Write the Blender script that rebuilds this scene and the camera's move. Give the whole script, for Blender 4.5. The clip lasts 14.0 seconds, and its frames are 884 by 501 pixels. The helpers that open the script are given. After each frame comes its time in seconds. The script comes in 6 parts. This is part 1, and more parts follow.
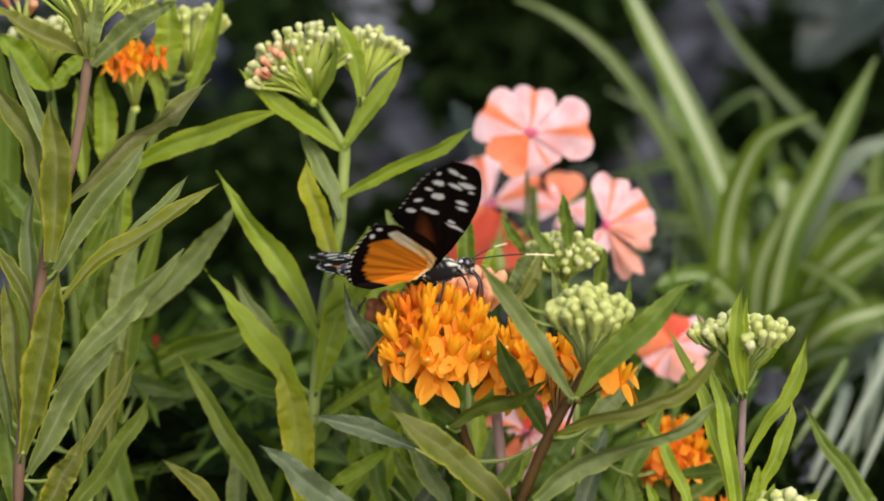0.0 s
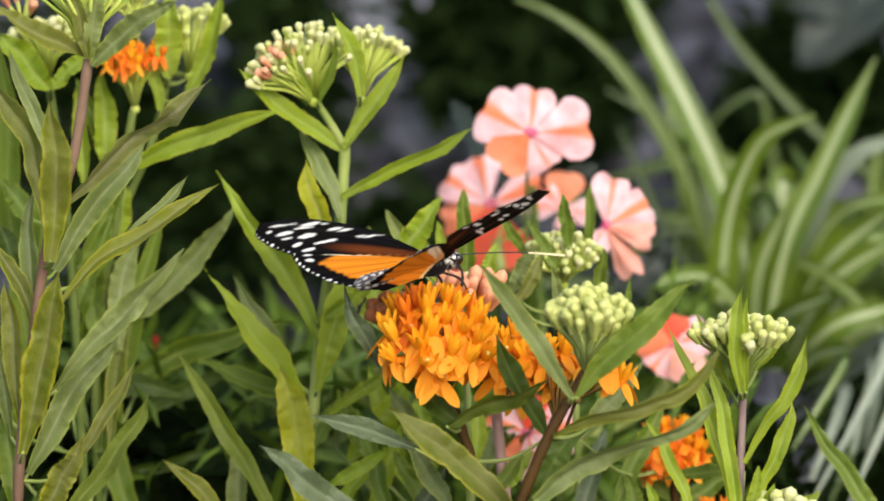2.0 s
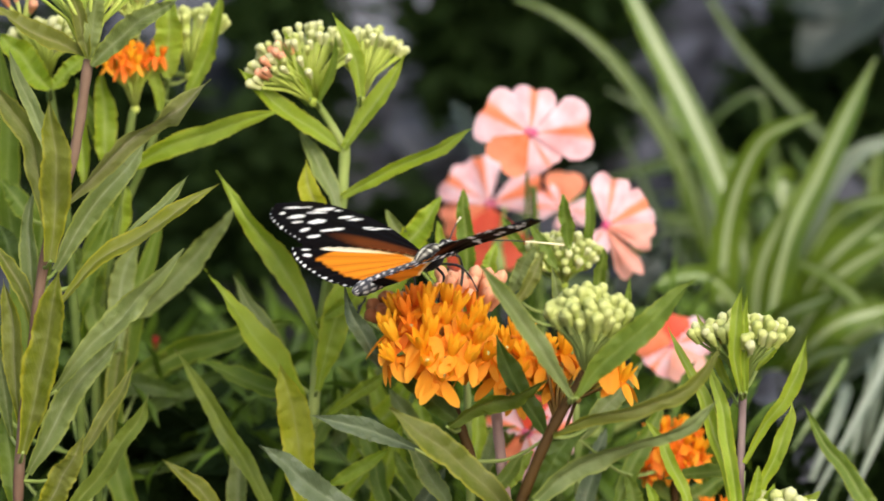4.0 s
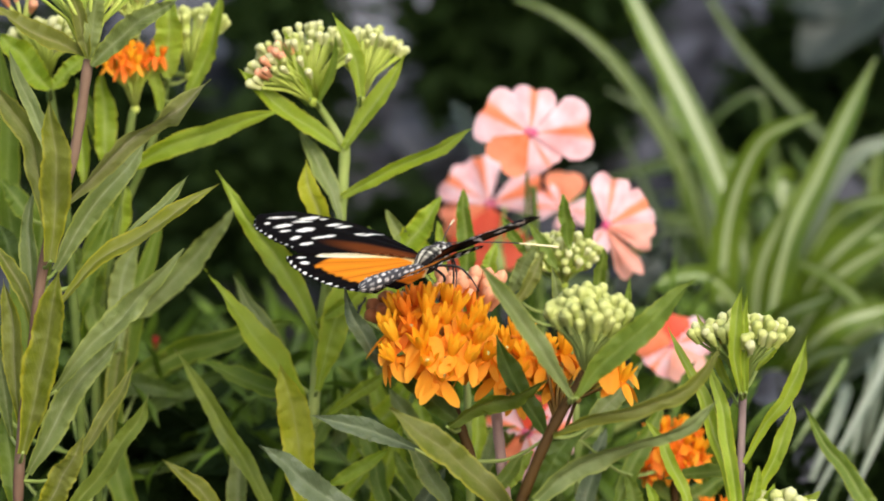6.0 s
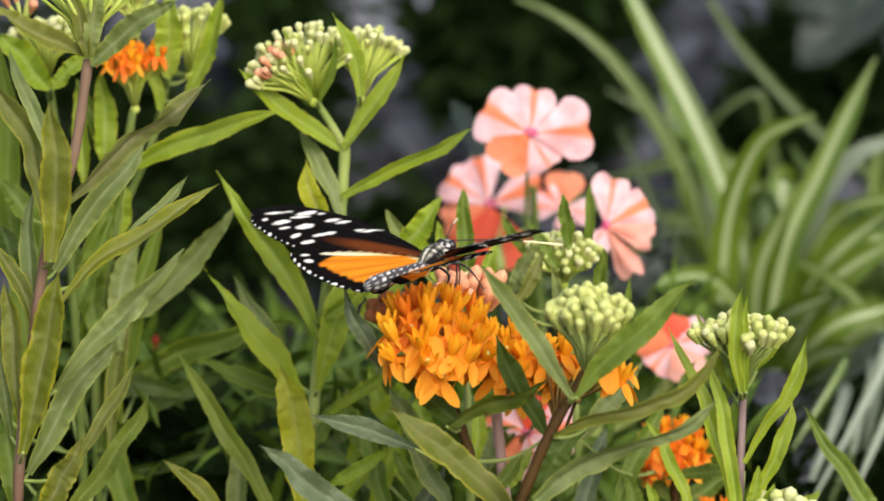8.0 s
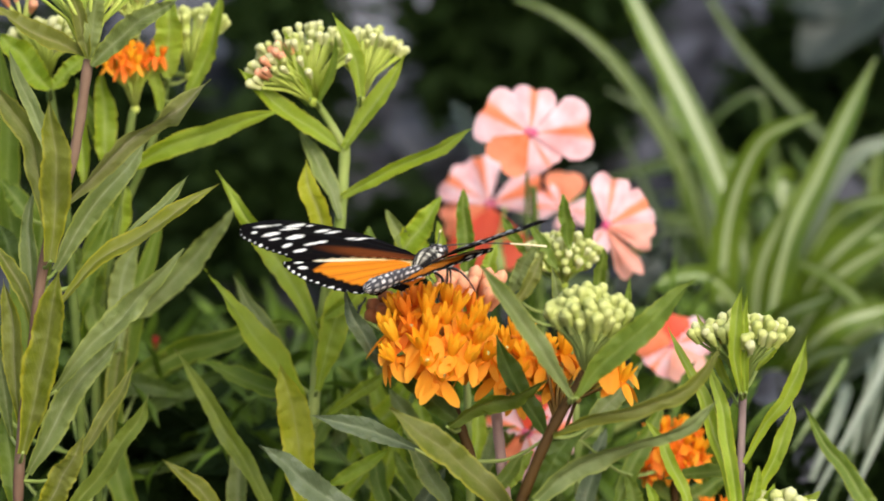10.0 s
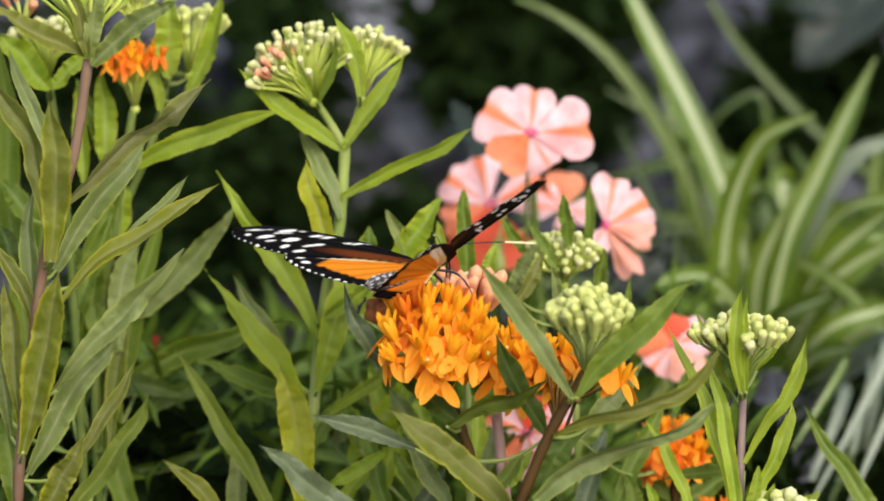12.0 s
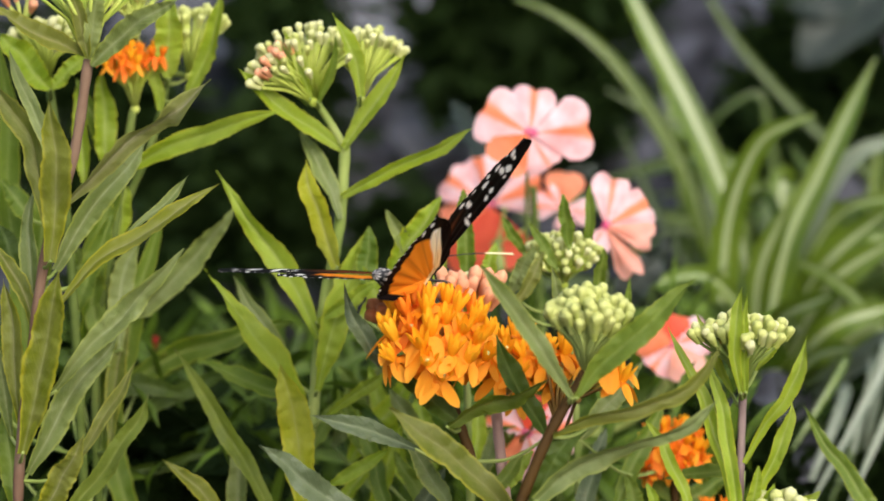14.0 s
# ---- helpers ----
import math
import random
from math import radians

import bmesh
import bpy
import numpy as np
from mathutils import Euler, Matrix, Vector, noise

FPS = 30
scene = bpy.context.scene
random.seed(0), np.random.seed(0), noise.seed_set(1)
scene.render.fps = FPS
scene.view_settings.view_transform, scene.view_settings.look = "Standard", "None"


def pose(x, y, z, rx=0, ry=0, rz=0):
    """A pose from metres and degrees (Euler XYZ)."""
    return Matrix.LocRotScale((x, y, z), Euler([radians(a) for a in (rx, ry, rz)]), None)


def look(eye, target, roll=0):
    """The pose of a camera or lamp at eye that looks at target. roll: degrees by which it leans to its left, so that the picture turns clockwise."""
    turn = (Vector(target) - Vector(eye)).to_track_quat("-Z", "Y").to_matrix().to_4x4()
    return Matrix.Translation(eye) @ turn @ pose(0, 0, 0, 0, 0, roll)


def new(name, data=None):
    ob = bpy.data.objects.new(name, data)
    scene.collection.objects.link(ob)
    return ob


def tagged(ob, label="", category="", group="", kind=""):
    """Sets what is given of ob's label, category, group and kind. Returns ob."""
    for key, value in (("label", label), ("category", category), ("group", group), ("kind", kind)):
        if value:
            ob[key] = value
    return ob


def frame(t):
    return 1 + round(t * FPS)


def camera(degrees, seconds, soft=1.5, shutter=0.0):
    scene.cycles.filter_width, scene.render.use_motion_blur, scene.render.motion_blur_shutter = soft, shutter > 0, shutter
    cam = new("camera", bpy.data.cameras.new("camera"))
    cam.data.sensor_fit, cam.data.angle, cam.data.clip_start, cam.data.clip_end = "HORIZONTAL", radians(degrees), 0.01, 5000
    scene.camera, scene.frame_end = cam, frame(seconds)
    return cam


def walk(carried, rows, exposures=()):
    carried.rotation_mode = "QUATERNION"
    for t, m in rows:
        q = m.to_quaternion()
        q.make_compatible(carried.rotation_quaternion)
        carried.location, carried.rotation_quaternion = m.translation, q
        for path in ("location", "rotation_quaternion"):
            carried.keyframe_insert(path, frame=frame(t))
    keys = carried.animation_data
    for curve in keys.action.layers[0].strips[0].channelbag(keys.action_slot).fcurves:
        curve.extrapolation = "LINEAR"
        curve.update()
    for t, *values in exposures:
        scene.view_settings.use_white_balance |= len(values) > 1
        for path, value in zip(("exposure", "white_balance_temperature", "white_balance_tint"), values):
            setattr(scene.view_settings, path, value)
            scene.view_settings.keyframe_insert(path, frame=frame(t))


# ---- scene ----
# ---- the camera, which stands still ----
cam = camera(15.0, 14.0, soft=1.8)
cam.data.dof.use_dof = True
cam.data.dof.focus_distance = 0.8337
cam.data.dof.aperture_fstop = 12.0
view = look((0.0000, -0.8234, 0.6304), (0.0, 0.0, 0.50))
walk(cam, [(0.0, view), (14.0, view)], [(0.0, 0.30), (0.5, 0.48), (1.0, 0.56), (1.5, 0.60), (3.0, 0.57), (6.5, 0.54), (14.0, 0.54)])

# ---- light: a bright, thinly clouded sky ----
world = bpy.data.worlds.new("sky")
scene.world = world
world.use_nodes = True
sky = world.node_tree.nodes.new("ShaderNodeTexSky")
sky.sky_type = "NISHITA"
sky.sun_disc = False
sky.sun_elevation = radians(37)
sky.sun_rotation = radians(158)
sky.air_density, sky.dust_density = 1.0, 3.0
back = world.node_tree.nodes["Background"]
back.inputs["Strength"].default_value = 0.15
world.node_tree.links.new(sky.outputs["Color"], back.inputs["Color"])
sun_data = bpy.data.lights.new("sun", "SUN")
sun_data.energy, sun_data.angle, sun_data.color = 2.3, radians(60), (1.0, 0.965, 0.935)
sun = new("sun", sun_data)
sun.matrix_world = look((0.42, -1.05, 0.85), (0, 0, 0))

# ---- materials ----
class Nodes:
    """A node material with its principled shader."""

    def __init__(self, name, rough=0.6, spec=0.3, metal=0.0):
        self.m = bpy.data.materials.new(name)
        self.m.use_nodes = True
        self.n, self.l = self.m.node_tree.nodes, self.m.node_tree.links
        self.b = self.n["Principled BSDF"]
        self.b.inputs["Roughness"].default_value = rough
        self.b.inputs["Specular IOR Level"].default_value = spec
        self.b.inputs["Metallic"].default_value = metal

    def add(self, kind, **inputs):
        node = self.n.new(kind)
        for key, value in inputs.items():
            self.put(value, node.inputs[key.replace("_", " ")])
        return node

    def put(self, value, socket):
        if hasattr(value, "is_output"):
            self.l.new(value, socket)
        else:
            socket.default_value = value

    def math(self, op, a, b=0.0):
        node = self.n.new("ShaderNodeMath")
        node.operation = op
        self.put(a, node.inputs[0])
        self.put(b, node.inputs[1])
        return node.outputs[0]

    def mix(self, fac, a, b, blend="MIX"):
        node = self.n.new("ShaderNodeMix")
        node.data_type, node.blend_type = "RGBA", blend
        self.put(fac, node.inputs[0])
        self.put(a, node.inputs[6])
        self.put(b, node.inputs[7])
        return node.outputs[2]

    def noise(self, scale, detail=3.0, vector=None):
        node = self.add("ShaderNodeTexNoise", Scale=scale, Detail=detail)
        if vector is not None:
            self.l.new(vector, node.inputs["Vector"])
        return node.outputs["Fac"]

    def ramp(self, fac, a, b):
        """0 below a, 1 above b, smooth between."""
        node = self.n.new("ShaderNodeMapRange")
        node.interpolation_type = "SMOOTHSTEP"
        self.put(fac, node.inputs[0])
        node.inputs[1].default_value, node.inputs[2].default_value = a, b
        return node.outputs[0]

    def coords(self, kind="Object"):
        return self.add("ShaderNodeTexCoord").outputs[kind]

    def uv(self):
        node = self.add("ShaderNodeSeparateXYZ")
        self.l.new(self.coords("UV"), node.inputs[0])
        return node.outputs[0], node.outputs[1]

    def rand(self):
        return self.add("ShaderNodeObjectInfo").outputs["Random"]

    def island(self):
        return self.add("ShaderNodeNewGeometry").outputs["Random Per Island"]

    def bump(self, height, strength, distance=0.0005):
        node = self.add("ShaderNodeBump", Height=height, Strength=strength, Distance=distance)
        self.l.new(node.outputs[0], self.b.inputs["Normal"])

    def color(self, value):
        self.put(value, self.b.inputs["Base Color"])
        self.c = value
        return self

    def thin(self, amount, tint=(1.0, 1.0, 1.0, 1.0)):
        """Light that comes through a thin leaf or petal."""
        glow = self.add("ShaderNodeBsdfTranslucent")
        self.put(self.mix(1.0, self.c, tint, "MULTIPLY"), glow.inputs["Color"])
        mixer = self.add("ShaderNodeMixShader")
        mixer.inputs[0].default_value = amount
        self.l.new(self.b.outputs[0], mixer.inputs[1])
        self.l.new(glow.outputs[0], mixer.inputs[2])
        self.l.new(mixer.outputs[0], self.n["Material Output"].inputs["Surface"])
        return self


def rgb(r, g, b):
    return (r, g, b, 1.0)


def leaf_material(name, low, high, rib, edge, through_leaf=0.42, rough=0.5, per_island=False, spec=0.32):
    k = Nodes(name, rough, spec)
    u, v = k.uv()
    off = k.math("ABSOLUTE", k.math("SUBTRACT", v, 0.5))
    pos = k.coords("Object")
    blotch = k.ramp(k.noise(90.0, 4.0, pos), 0.3, 0.72)
    c = k.mix(blotch, low, high)
    pick = k.island() if per_island else k.rand()
    c = k.mix(k.math("MULTIPLY", pick, 0.5), c, k.mix(0.5, high, edge))
    c = k.mix(k.math("MULTIPLY", k.math("FRACT", k.math("MULTIPLY", pick, 7.31)), 0.45), c, low)
    fine = k.noise(900.0, 2.0, pos)
    c = k.mix(k.math("MULTIPLY", k.ramp(fine, 0.45, 0.75), 0.3), c, high)
    # paler, greyer patches put a leaf sheen into the colour
    grey_sheen = k.ramp(k.noise(210.0, 3.0, pos), 0.5, 0.72)
    c = k.mix(k.math("MULTIPLY", grey_sheen, 0.35), c, k.mix(0.5, c, rib))
    specks = k.ramp(k.noise(520.0, 2.0, pos), 0.70, 0.76)
    c = k.mix(k.math("MULTIPLY", specks, 0.4), c, rgb(0.10, 0.07, 0.02))
    # side veins run from the rib towards the tip
    slant = k.math("SUBTRACT", k.math("MULTIPLY", u, 13.0), k.math("MULTIPLY", off, 5.0))
    vein = k.math("ABSOLUTE", k.math("SUBTRACT", k.math("FRACT", slant), 0.5))
    vein = k.math("SUBTRACT", 1.0, k.ramp(vein, 0.0, 0.16))
    c = k.mix(k.math("MULTIPLY", vein, 0.05), c, rib)
    # the rib: a soft pale band and a fine line, plainer on some leaves than on others
    plain = k.math("ADD", 0.30, k.math("MULTIPLY", k.math("FRACT", k.math("MULTIPLY", pick, 3.77)), 0.55))
    c = k.mix(k.math("MULTIPLY", k.math("SUBTRACT", 1.0, k.ramp(off, 0.03, 0.22)), k.math("MULTIPLY", plain, 0.45)), c, rib)
    c = k.mix(k.math("MULTIPLY", k.ramp(k.math("ADD", off, k.math("MULTIPLY", fine, 0.05)), 0.39, 0.50), 0.75), c, edge)
    c = k.mix(k.math("MULTIPLY", k.math("SUBTRACT", 1.0, k.ramp(off, 0.010, 0.045)), plain), c, rib)
    # one half of the blade is painted a little darker, as the fold's shaded side
    c = k.mix(k.math("MULTIPLY", k.ramp(k.math("ADD", v, k.math("MULTIPLY", fine, 0.03)), 0.49, 0.54), 0.14), c, k.mix(0.45, low, rgb(0.03, 0.05, 0.008)))
    # broad patches of duller green along the blade
    c = k.mix(k.math("MULTIPLY", k.ramp(k.noise(38.0, 2.0, pos), 0.42, 0.62), 0.30), c, k.mix(0.6, low, rib))
    k.color(c)
    k.bump(k.math("ADD", k.math("SUBTRACT", k.math("MULTIPLY", fine, 0.3), k.math("MULTIPLY", vein, 0.13)), k.noise(300.0, 3.0, pos)), 0.55, 0.0008)
    return k.thin(through_leaf, rgb(1.0, 1.0, 0.55)).m


M = {}
M["bright"] = leaf_material("leaf_bright", rgb(0.205, 0.32, 0.012), rgb(0.345, 0.45, 0.024), rgb(0.38, 0.45, 0.13), rgb(0.40, 0.43, 0.025))
M["olive"] = leaf_material("leaf_olive", rgb(0.085, 0.118, 0.007), rgb(0.155, 0.19, 0.018), rgb(0.34, 0.32, 0.14), rgb(0.36, 0.35, 0.03))
M["grey"] = leaf_material("leaf_grey", rgb(0.095, 0.135, 0.024), rgb(0.175, 0.225, 0.066), rgb(0.28, 0.31, 0.15), rgb(0.28, 0.32, 0.05), 0.25)
M["green"] = leaf_material("leaf_green", rgb(0.075, 0.14, 0.008), rgb(0.16, 0.24, 0.020), rgb(0.28, 0.35, 0.09), rgb(0.24, 0.29, 0.02))
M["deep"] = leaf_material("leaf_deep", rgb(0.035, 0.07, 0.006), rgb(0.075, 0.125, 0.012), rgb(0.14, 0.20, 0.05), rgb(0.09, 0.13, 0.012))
M["gold"] = leaf_material("leaf_gold", rgb(0.115, 0.145, 0.005), rgb(0.20, 0.235, 0.012), rgb(0.33, 0.33, 0.15), rgb(0.42, 0.39, 0.015), 0.45)
M["gold_bright"] = leaf_material("leaf_gold_bright", rgb(0.26, 0.32, 0.009), rgb(0.40, 0.44, 0.020), rgb(0.42, 0.42, 0.16), rgb(0.50, 0.46, 0.02), 0.48)
M["mauve_leaf"] = leaf_material("leaf_mauve_backed", rgb(0.135, 0.15, 0.03), rgb(0.22, 0.235, 0.07), rgb(0.32, 0.30, 0.18), rgb(0.28, 0.30, 0.07), 0.3)
# darker version of leaf_green for low leaves and undersides, their shade in the colour
M["green_shaded"] = leaf_material("leaf_shaded", rgb(0.075, 0.11, 0.008), rgb(0.13, 0.175, 0.014), rgb(0.20, 0.24, 0.06), rgb(0.16, 0.20, 0.015), 0.3)
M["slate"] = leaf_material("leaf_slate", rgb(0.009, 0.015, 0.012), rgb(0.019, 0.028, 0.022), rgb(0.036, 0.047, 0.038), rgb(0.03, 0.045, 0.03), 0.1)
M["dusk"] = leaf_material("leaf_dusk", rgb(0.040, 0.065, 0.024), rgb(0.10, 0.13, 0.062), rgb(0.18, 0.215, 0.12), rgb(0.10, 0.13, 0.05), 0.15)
M["undergrowth"] = leaf_material("leaf_undergrowth", rgb(0.03, 0.065, 0.005), rgb(0.19, 0.31, 0.022), rgb(0.08, 0.13, 0.025), rgb(0.05, 0.09, 0.008), 0.3, 0.5, True)
# near-black greens: the deep shade before the bank is put into the leaf colour
M["shrub"] = leaf_material("leaf_shrub_shade", rgb(0.003, 0.008, 0.0015), rgb(0.010, 0.022, 0.004), rgb(0.02, 0.035, 0.01), rgb(0.010, 0.02, 0.003), 0.1, 0.7, True, 0.05)


def stem_material(name, low, high):
    k = Nodes(name, 0.65, 0.12)
    pos = k.coords("Object")
    k.color(k.mix(k.ramp(k.noise(70.0, 4.0, pos), 0.3, 0.7), low, high))
    k.bump(k.noise(700.0, 2.0, pos), 0.4, 0.0003)
    return k.m


M["stem_green"] = stem_material("stem_green", rgb(0.17, 0.23, 0.05), rgb(0.28, 0.33, 0.10))
# stem_green darkened: stems further back carry their shade as colour
M["stem_shaded"] = stem_material("stem_green_shaded", rgb(0.075, 0.11, 0.02), rgb(0.13, 0.17, 0.04))
M["stem_mauve"] = stem_material("stem_mauve", rgb(0.13, 0.075, 0.048), rgb(0.19, 0.125, 0.082))
M["stem_brown"] = stem_material("stem_brown", rgb(0.034, 0.017, 0.004), rgb(0.060, 0.032, 0.007))
M["stem_purple"] = stem_material("stem_purple", rgb(0.15, 0.10, 0.095), rgb(0.22, 0.16, 0.15))
M["stem_rose"] = stem_material("stem_rose", rgb(0.38, 0.24, 0.21), rgb(0.48, 0.32, 0.28))
M["pedicel"] = stem_material("pedicel", rgb(0.36, 0.44, 0.06), rgb(0.50, 0.56, 0.14))
M["pedicel_red"] = stem_material("pedicel_red", rgb(0.28, 0.16, 0.05), rgb(0.36, 0.26, 0.08))


def petal_material(name, low, high, tip, through_petal=0.35):
    k = Nodes(name, 0.55, 0.25)
    u, v = k.uv()
    pos = k.coords("Object")
    c = k.mix(k.ramp(k.noise(260.0, 3.0, pos), 0.3, 0.7), low, high)
    c = k.mix(k.math("MULTIPLY", k.rand(), 0.5), c, tip)
    c = k.mix(k.math("MULTIPLY", k.ramp(u, 0.2, 1.0), 0.5), c, tip)
    k.color(c)
    k.bump(k.noise(1500.0, 2.0, pos), 0.3, 0.0002)
    return k.thin(through_petal, rgb(1.0, 0.85, 0.5)).m


M["orange_petal"] = petal_material("orange_petal", rgb(0.94, 0.27, 0.005), rgb(0.97, 0.37, 0.010), rgb(0.98, 0.49, 0.05))
M["orange_hood"] = petal_material("orange_hood", rgb(0.95, 0.34, 0.004), rgb(0.98, 0.47, 0.010), rgb(0.98, 0.58, 0.03))
M["red_petal"] = petal_material("red_orange_petal", rgb(0.80, 0.14, 0.01), rgb(0.88, 0.20, 0.012), rgb(0.90, 0.28, 0.03))
M["red_hood"] = petal_material("red_orange_hood", rgb(0.86, 0.18, 0.008), rgb(0.92, 0.26, 0.012), rgb(0.94, 0.33, 0.02))
M["bud"] = petal_material("green_bud", rgb(0.50, 0.56, 0.15), rgb(0.64, 0.66, 0.27), rgb(0.76, 0.75, 0.44), 0.2)
M["bud_green"] = petal_material("young_bud", rgb(0.38, 0.46, 0.07), rgb(0.50, 0.55, 0.14), rgb(0.62, 0.64, 0.26), 0.2)
M["bud_peach"] = petal_material("peach_bud", rgb(0.80, 0.29, 0.13), rgb(0.84, 0.36, 0.18), rgb(0.86, 0.46, 0.28), 0.2)

k = Nodes("impatiens_petal", 0.5, 0.25)
u, v = k.uv()
off = k.math("ABSOLUTE", k.math("SUBTRACT", v, k.math("ADD", 0.40, k.math("MULTIPLY", k.rand(), 0.2))))
pos = k.coords("Object")
wob = k.math("MULTIPLY", k.math("SUBTRACT", k.noise(70.0, 3.0, pos), 0.5), 0.34)
band = k.math("SUBTRACT", 1.0, k.ramp(k.math("ADD", k.math("SUBTRACT", off, k.math("MULTIPLY", k.math("SUBTRACT", k.rand(), 0.4), 0.16)), wob), 0.02, 0.17))
rim = k.ramp(k.math("ADD", off, wob), 0.62, 0.80)
pale = k.mix(k.ramp(k.noise(160.0, 3.0, pos), 0.3, 0.7), rgb(0.80, 0.41, 0.41), rgb(0.83, 0.59, 0.62))
c = k.mix(k.math("MAXIMUM", band, k.math("MULTIPLY", rim, 0.9)), pale, rgb(0.86, 0.23, 0.10))
c = k.mix(k.math("SUBTRACT", 1.0, k.ramp(u, 0.02, 0.13)), c, rgb(0.66, 0.07, 0.20))
k.color(c)
k.bump(k.noise(400.0, 2.0, pos), 0.3, 0.0004)
M["impatiens"] = k.thin(0.3).m
M["impatiens_coral"] = petal_material("impatiens_coral_petal", rgb(0.86, 0.17, 0.05), rgb(0.88, 0.24, 0.10), rgb(0.90, 0.33, 0.20))
M["impatiens_peach"] = petal_material("impatiens_peach_petal", rgb(0.84, 0.30, 0.19), rgb(0.86, 0.38, 0.29), rgb(0.86, 0.48, 0.42))
M["throat"] = petal_material("flower_throat", rgb(0.55, 0.05, 0.15), rgb(0.62, 0.08, 0.20), rgb(0.70, 0.30, 0.36), 0.1)
M["red_bud"] = petal_material("dark_red_bud", rgb(0.22, 0.010, 0.008), rgb(0.30, 0.015, 0.010), rgb(0.34, 0.02, 0.012), 0.1)
M["impatiens_red"] = petal_material("impatiens_red_petal", rgb(0.72, 0.05, 0.025), rgb(0.80, 0.09, 0.04), rgb(0.84, 0.16, 0.08))

k = Nodes("striped_blade", 0.3, 0.55)
u, v = k.uv()
off = k.math("ABSOLUTE", k.math("SUBTRACT", v, k.math("ADD", 0.42, k.math("MULTIPLY", k.rand(), 0.2))))
off = k.math("ADD", off, k.math("MULTIPLY", k.math("SUBTRACT", k.noise(60.0, 2.0, k.coords("Object")), 0.5), 0.06))
stripe = k.math("SUBTRACT", 1.0, k.ramp(off, 0.07, 0.16))
grass = k.mix(k.noise(45.0, 3.0, k.coords("Object")), rgb(0.06, 0.11, 0.008), rgb(0.14, 0.205, 0.018))
k.color(k.mix(k.math("MULTIPLY", stripe, 0.85), grass, rgb(0.37, 0.44, 0.22)))
M["striped"] = k.thin(0.25).m

# darker copy of the striped blade, shade mixed into its green and stripe
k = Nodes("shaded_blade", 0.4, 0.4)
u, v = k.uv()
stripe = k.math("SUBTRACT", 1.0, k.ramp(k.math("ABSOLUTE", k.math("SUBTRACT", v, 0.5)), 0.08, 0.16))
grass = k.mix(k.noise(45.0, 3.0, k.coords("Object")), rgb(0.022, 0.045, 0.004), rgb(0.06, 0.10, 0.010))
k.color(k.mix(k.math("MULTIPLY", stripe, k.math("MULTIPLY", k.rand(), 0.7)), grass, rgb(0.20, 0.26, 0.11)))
M["striped_shaded"] = k.thin(0.2).m

k = Nodes("pale_blade", 0.35, 0.5)
k.color(k.mix(k.noise(50.0, 3.0, k.coords("Object")), rgb(0.13, 0.17, 0.105), rgb(0.29, 0.335, 0.255)))
M["pale"] = k.thin(0.2).m

def stone_material(name, low, mid, high):
    k = Nodes(name, 0.85, 0.2)
    pos = k.coords("Object")
    c = k.mix(k.ramp(k.noise(24.0, 6.0, pos), 0.40, 0.60), low, mid)
    c = k.mix(k.math("MULTIPLY", k.ramp(k.noise(30.0, 4.0, pos), 0.55, 0.75), 0.6), c, high)
    # faint level bedding
    layer = k.add("ShaderNodeMapping", Vector=pos)
    layer.inputs["Scale"].default_value = (6.0, 6.0, 60.0)
    c = k.mix(k.math("MULTIPLY", k.ramp(k.noise(1.0, 4.0, layer.outputs[0]), 0.45, 0.60), 0.65), c, low)
    k.color(c)
    k.bump(k.noise(55.0, 6.0, pos), 0.7, 0.01)
    return k.m


M["stone"] = stone_material("stone", rgb(0.012, 0.012, 0.014), rgb(0.100, 0.104, 0.125), rgb(0.23, 0.235, 0.285))
# the same stone darkened, in place of shade from the plants around it
M["stone_shaded"] = stone_material("stone_shaded", rgb(0.012, 0.012, 0.014), rgb(0.045, 0.048, 0.055), rgb(0.08, 0.085, 0.095))
M["stone_pale"] = stone_material("stone_pale", rgb(0.05, 0.052, 0.06), rgb(0.28, 0.29, 0.335), rgb(0.44, 0.45, 0.51))

k = Nodes("soil", 0.95, 0.1)
pos = k.coords("Object")
k.color(k.mix(k.ramp(k.noise(14.0, 8.0, pos), 0.3, 0.7), rgb(0.014, 0.011, 0.008), rgb(0.045, 0.034, 0.024)))
k.bump(k.noise(60.0, 6.0, pos), 0.8, 0.01)
M["soil"] = k.m


# ---- building blocks ----
def thing(name, loc, label, category, group=""):
    """An empty at the base of a thing."""
    ob = new(name)
    ob.empty_display_size = 0.02
    ob.location = loc
    return tagged(ob, label, category, group)


def origin_of(ob):
    m = Vector((0, 0, 0))
    while ob is not None:
        m = m + ob.location
        ob = ob.parent
    return m


def part(name, bm, materials, parent, label=""):
    """Links a bmesh, given in the world's space, as one smooth mesh under its thing or part."""
    me = bpy.data.meshes.new(name)
    bm.transform(Matrix.Translation(-origin_of(parent)))
    for f in bm.faces:
        f.smooth = True
    bm.to_mesh(me)
    bm.free()
    for m in materials if isinstance(materials, (list, tuple)) else [materials]:
        me.materials.append(m)
    ob = new(name, me)
    ob.parent = parent
    return tagged(ob, label)


def placed(name, mesh, m, parent, label=""):
    """An object on shared mesh data, at a pose m in the world's space."""
    ob = new(name, mesh)
    ob.parent = parent
    ob.matrix_basis = Matrix.Translation(-origin_of(parent)) @ m
    return tagged(ob, label)


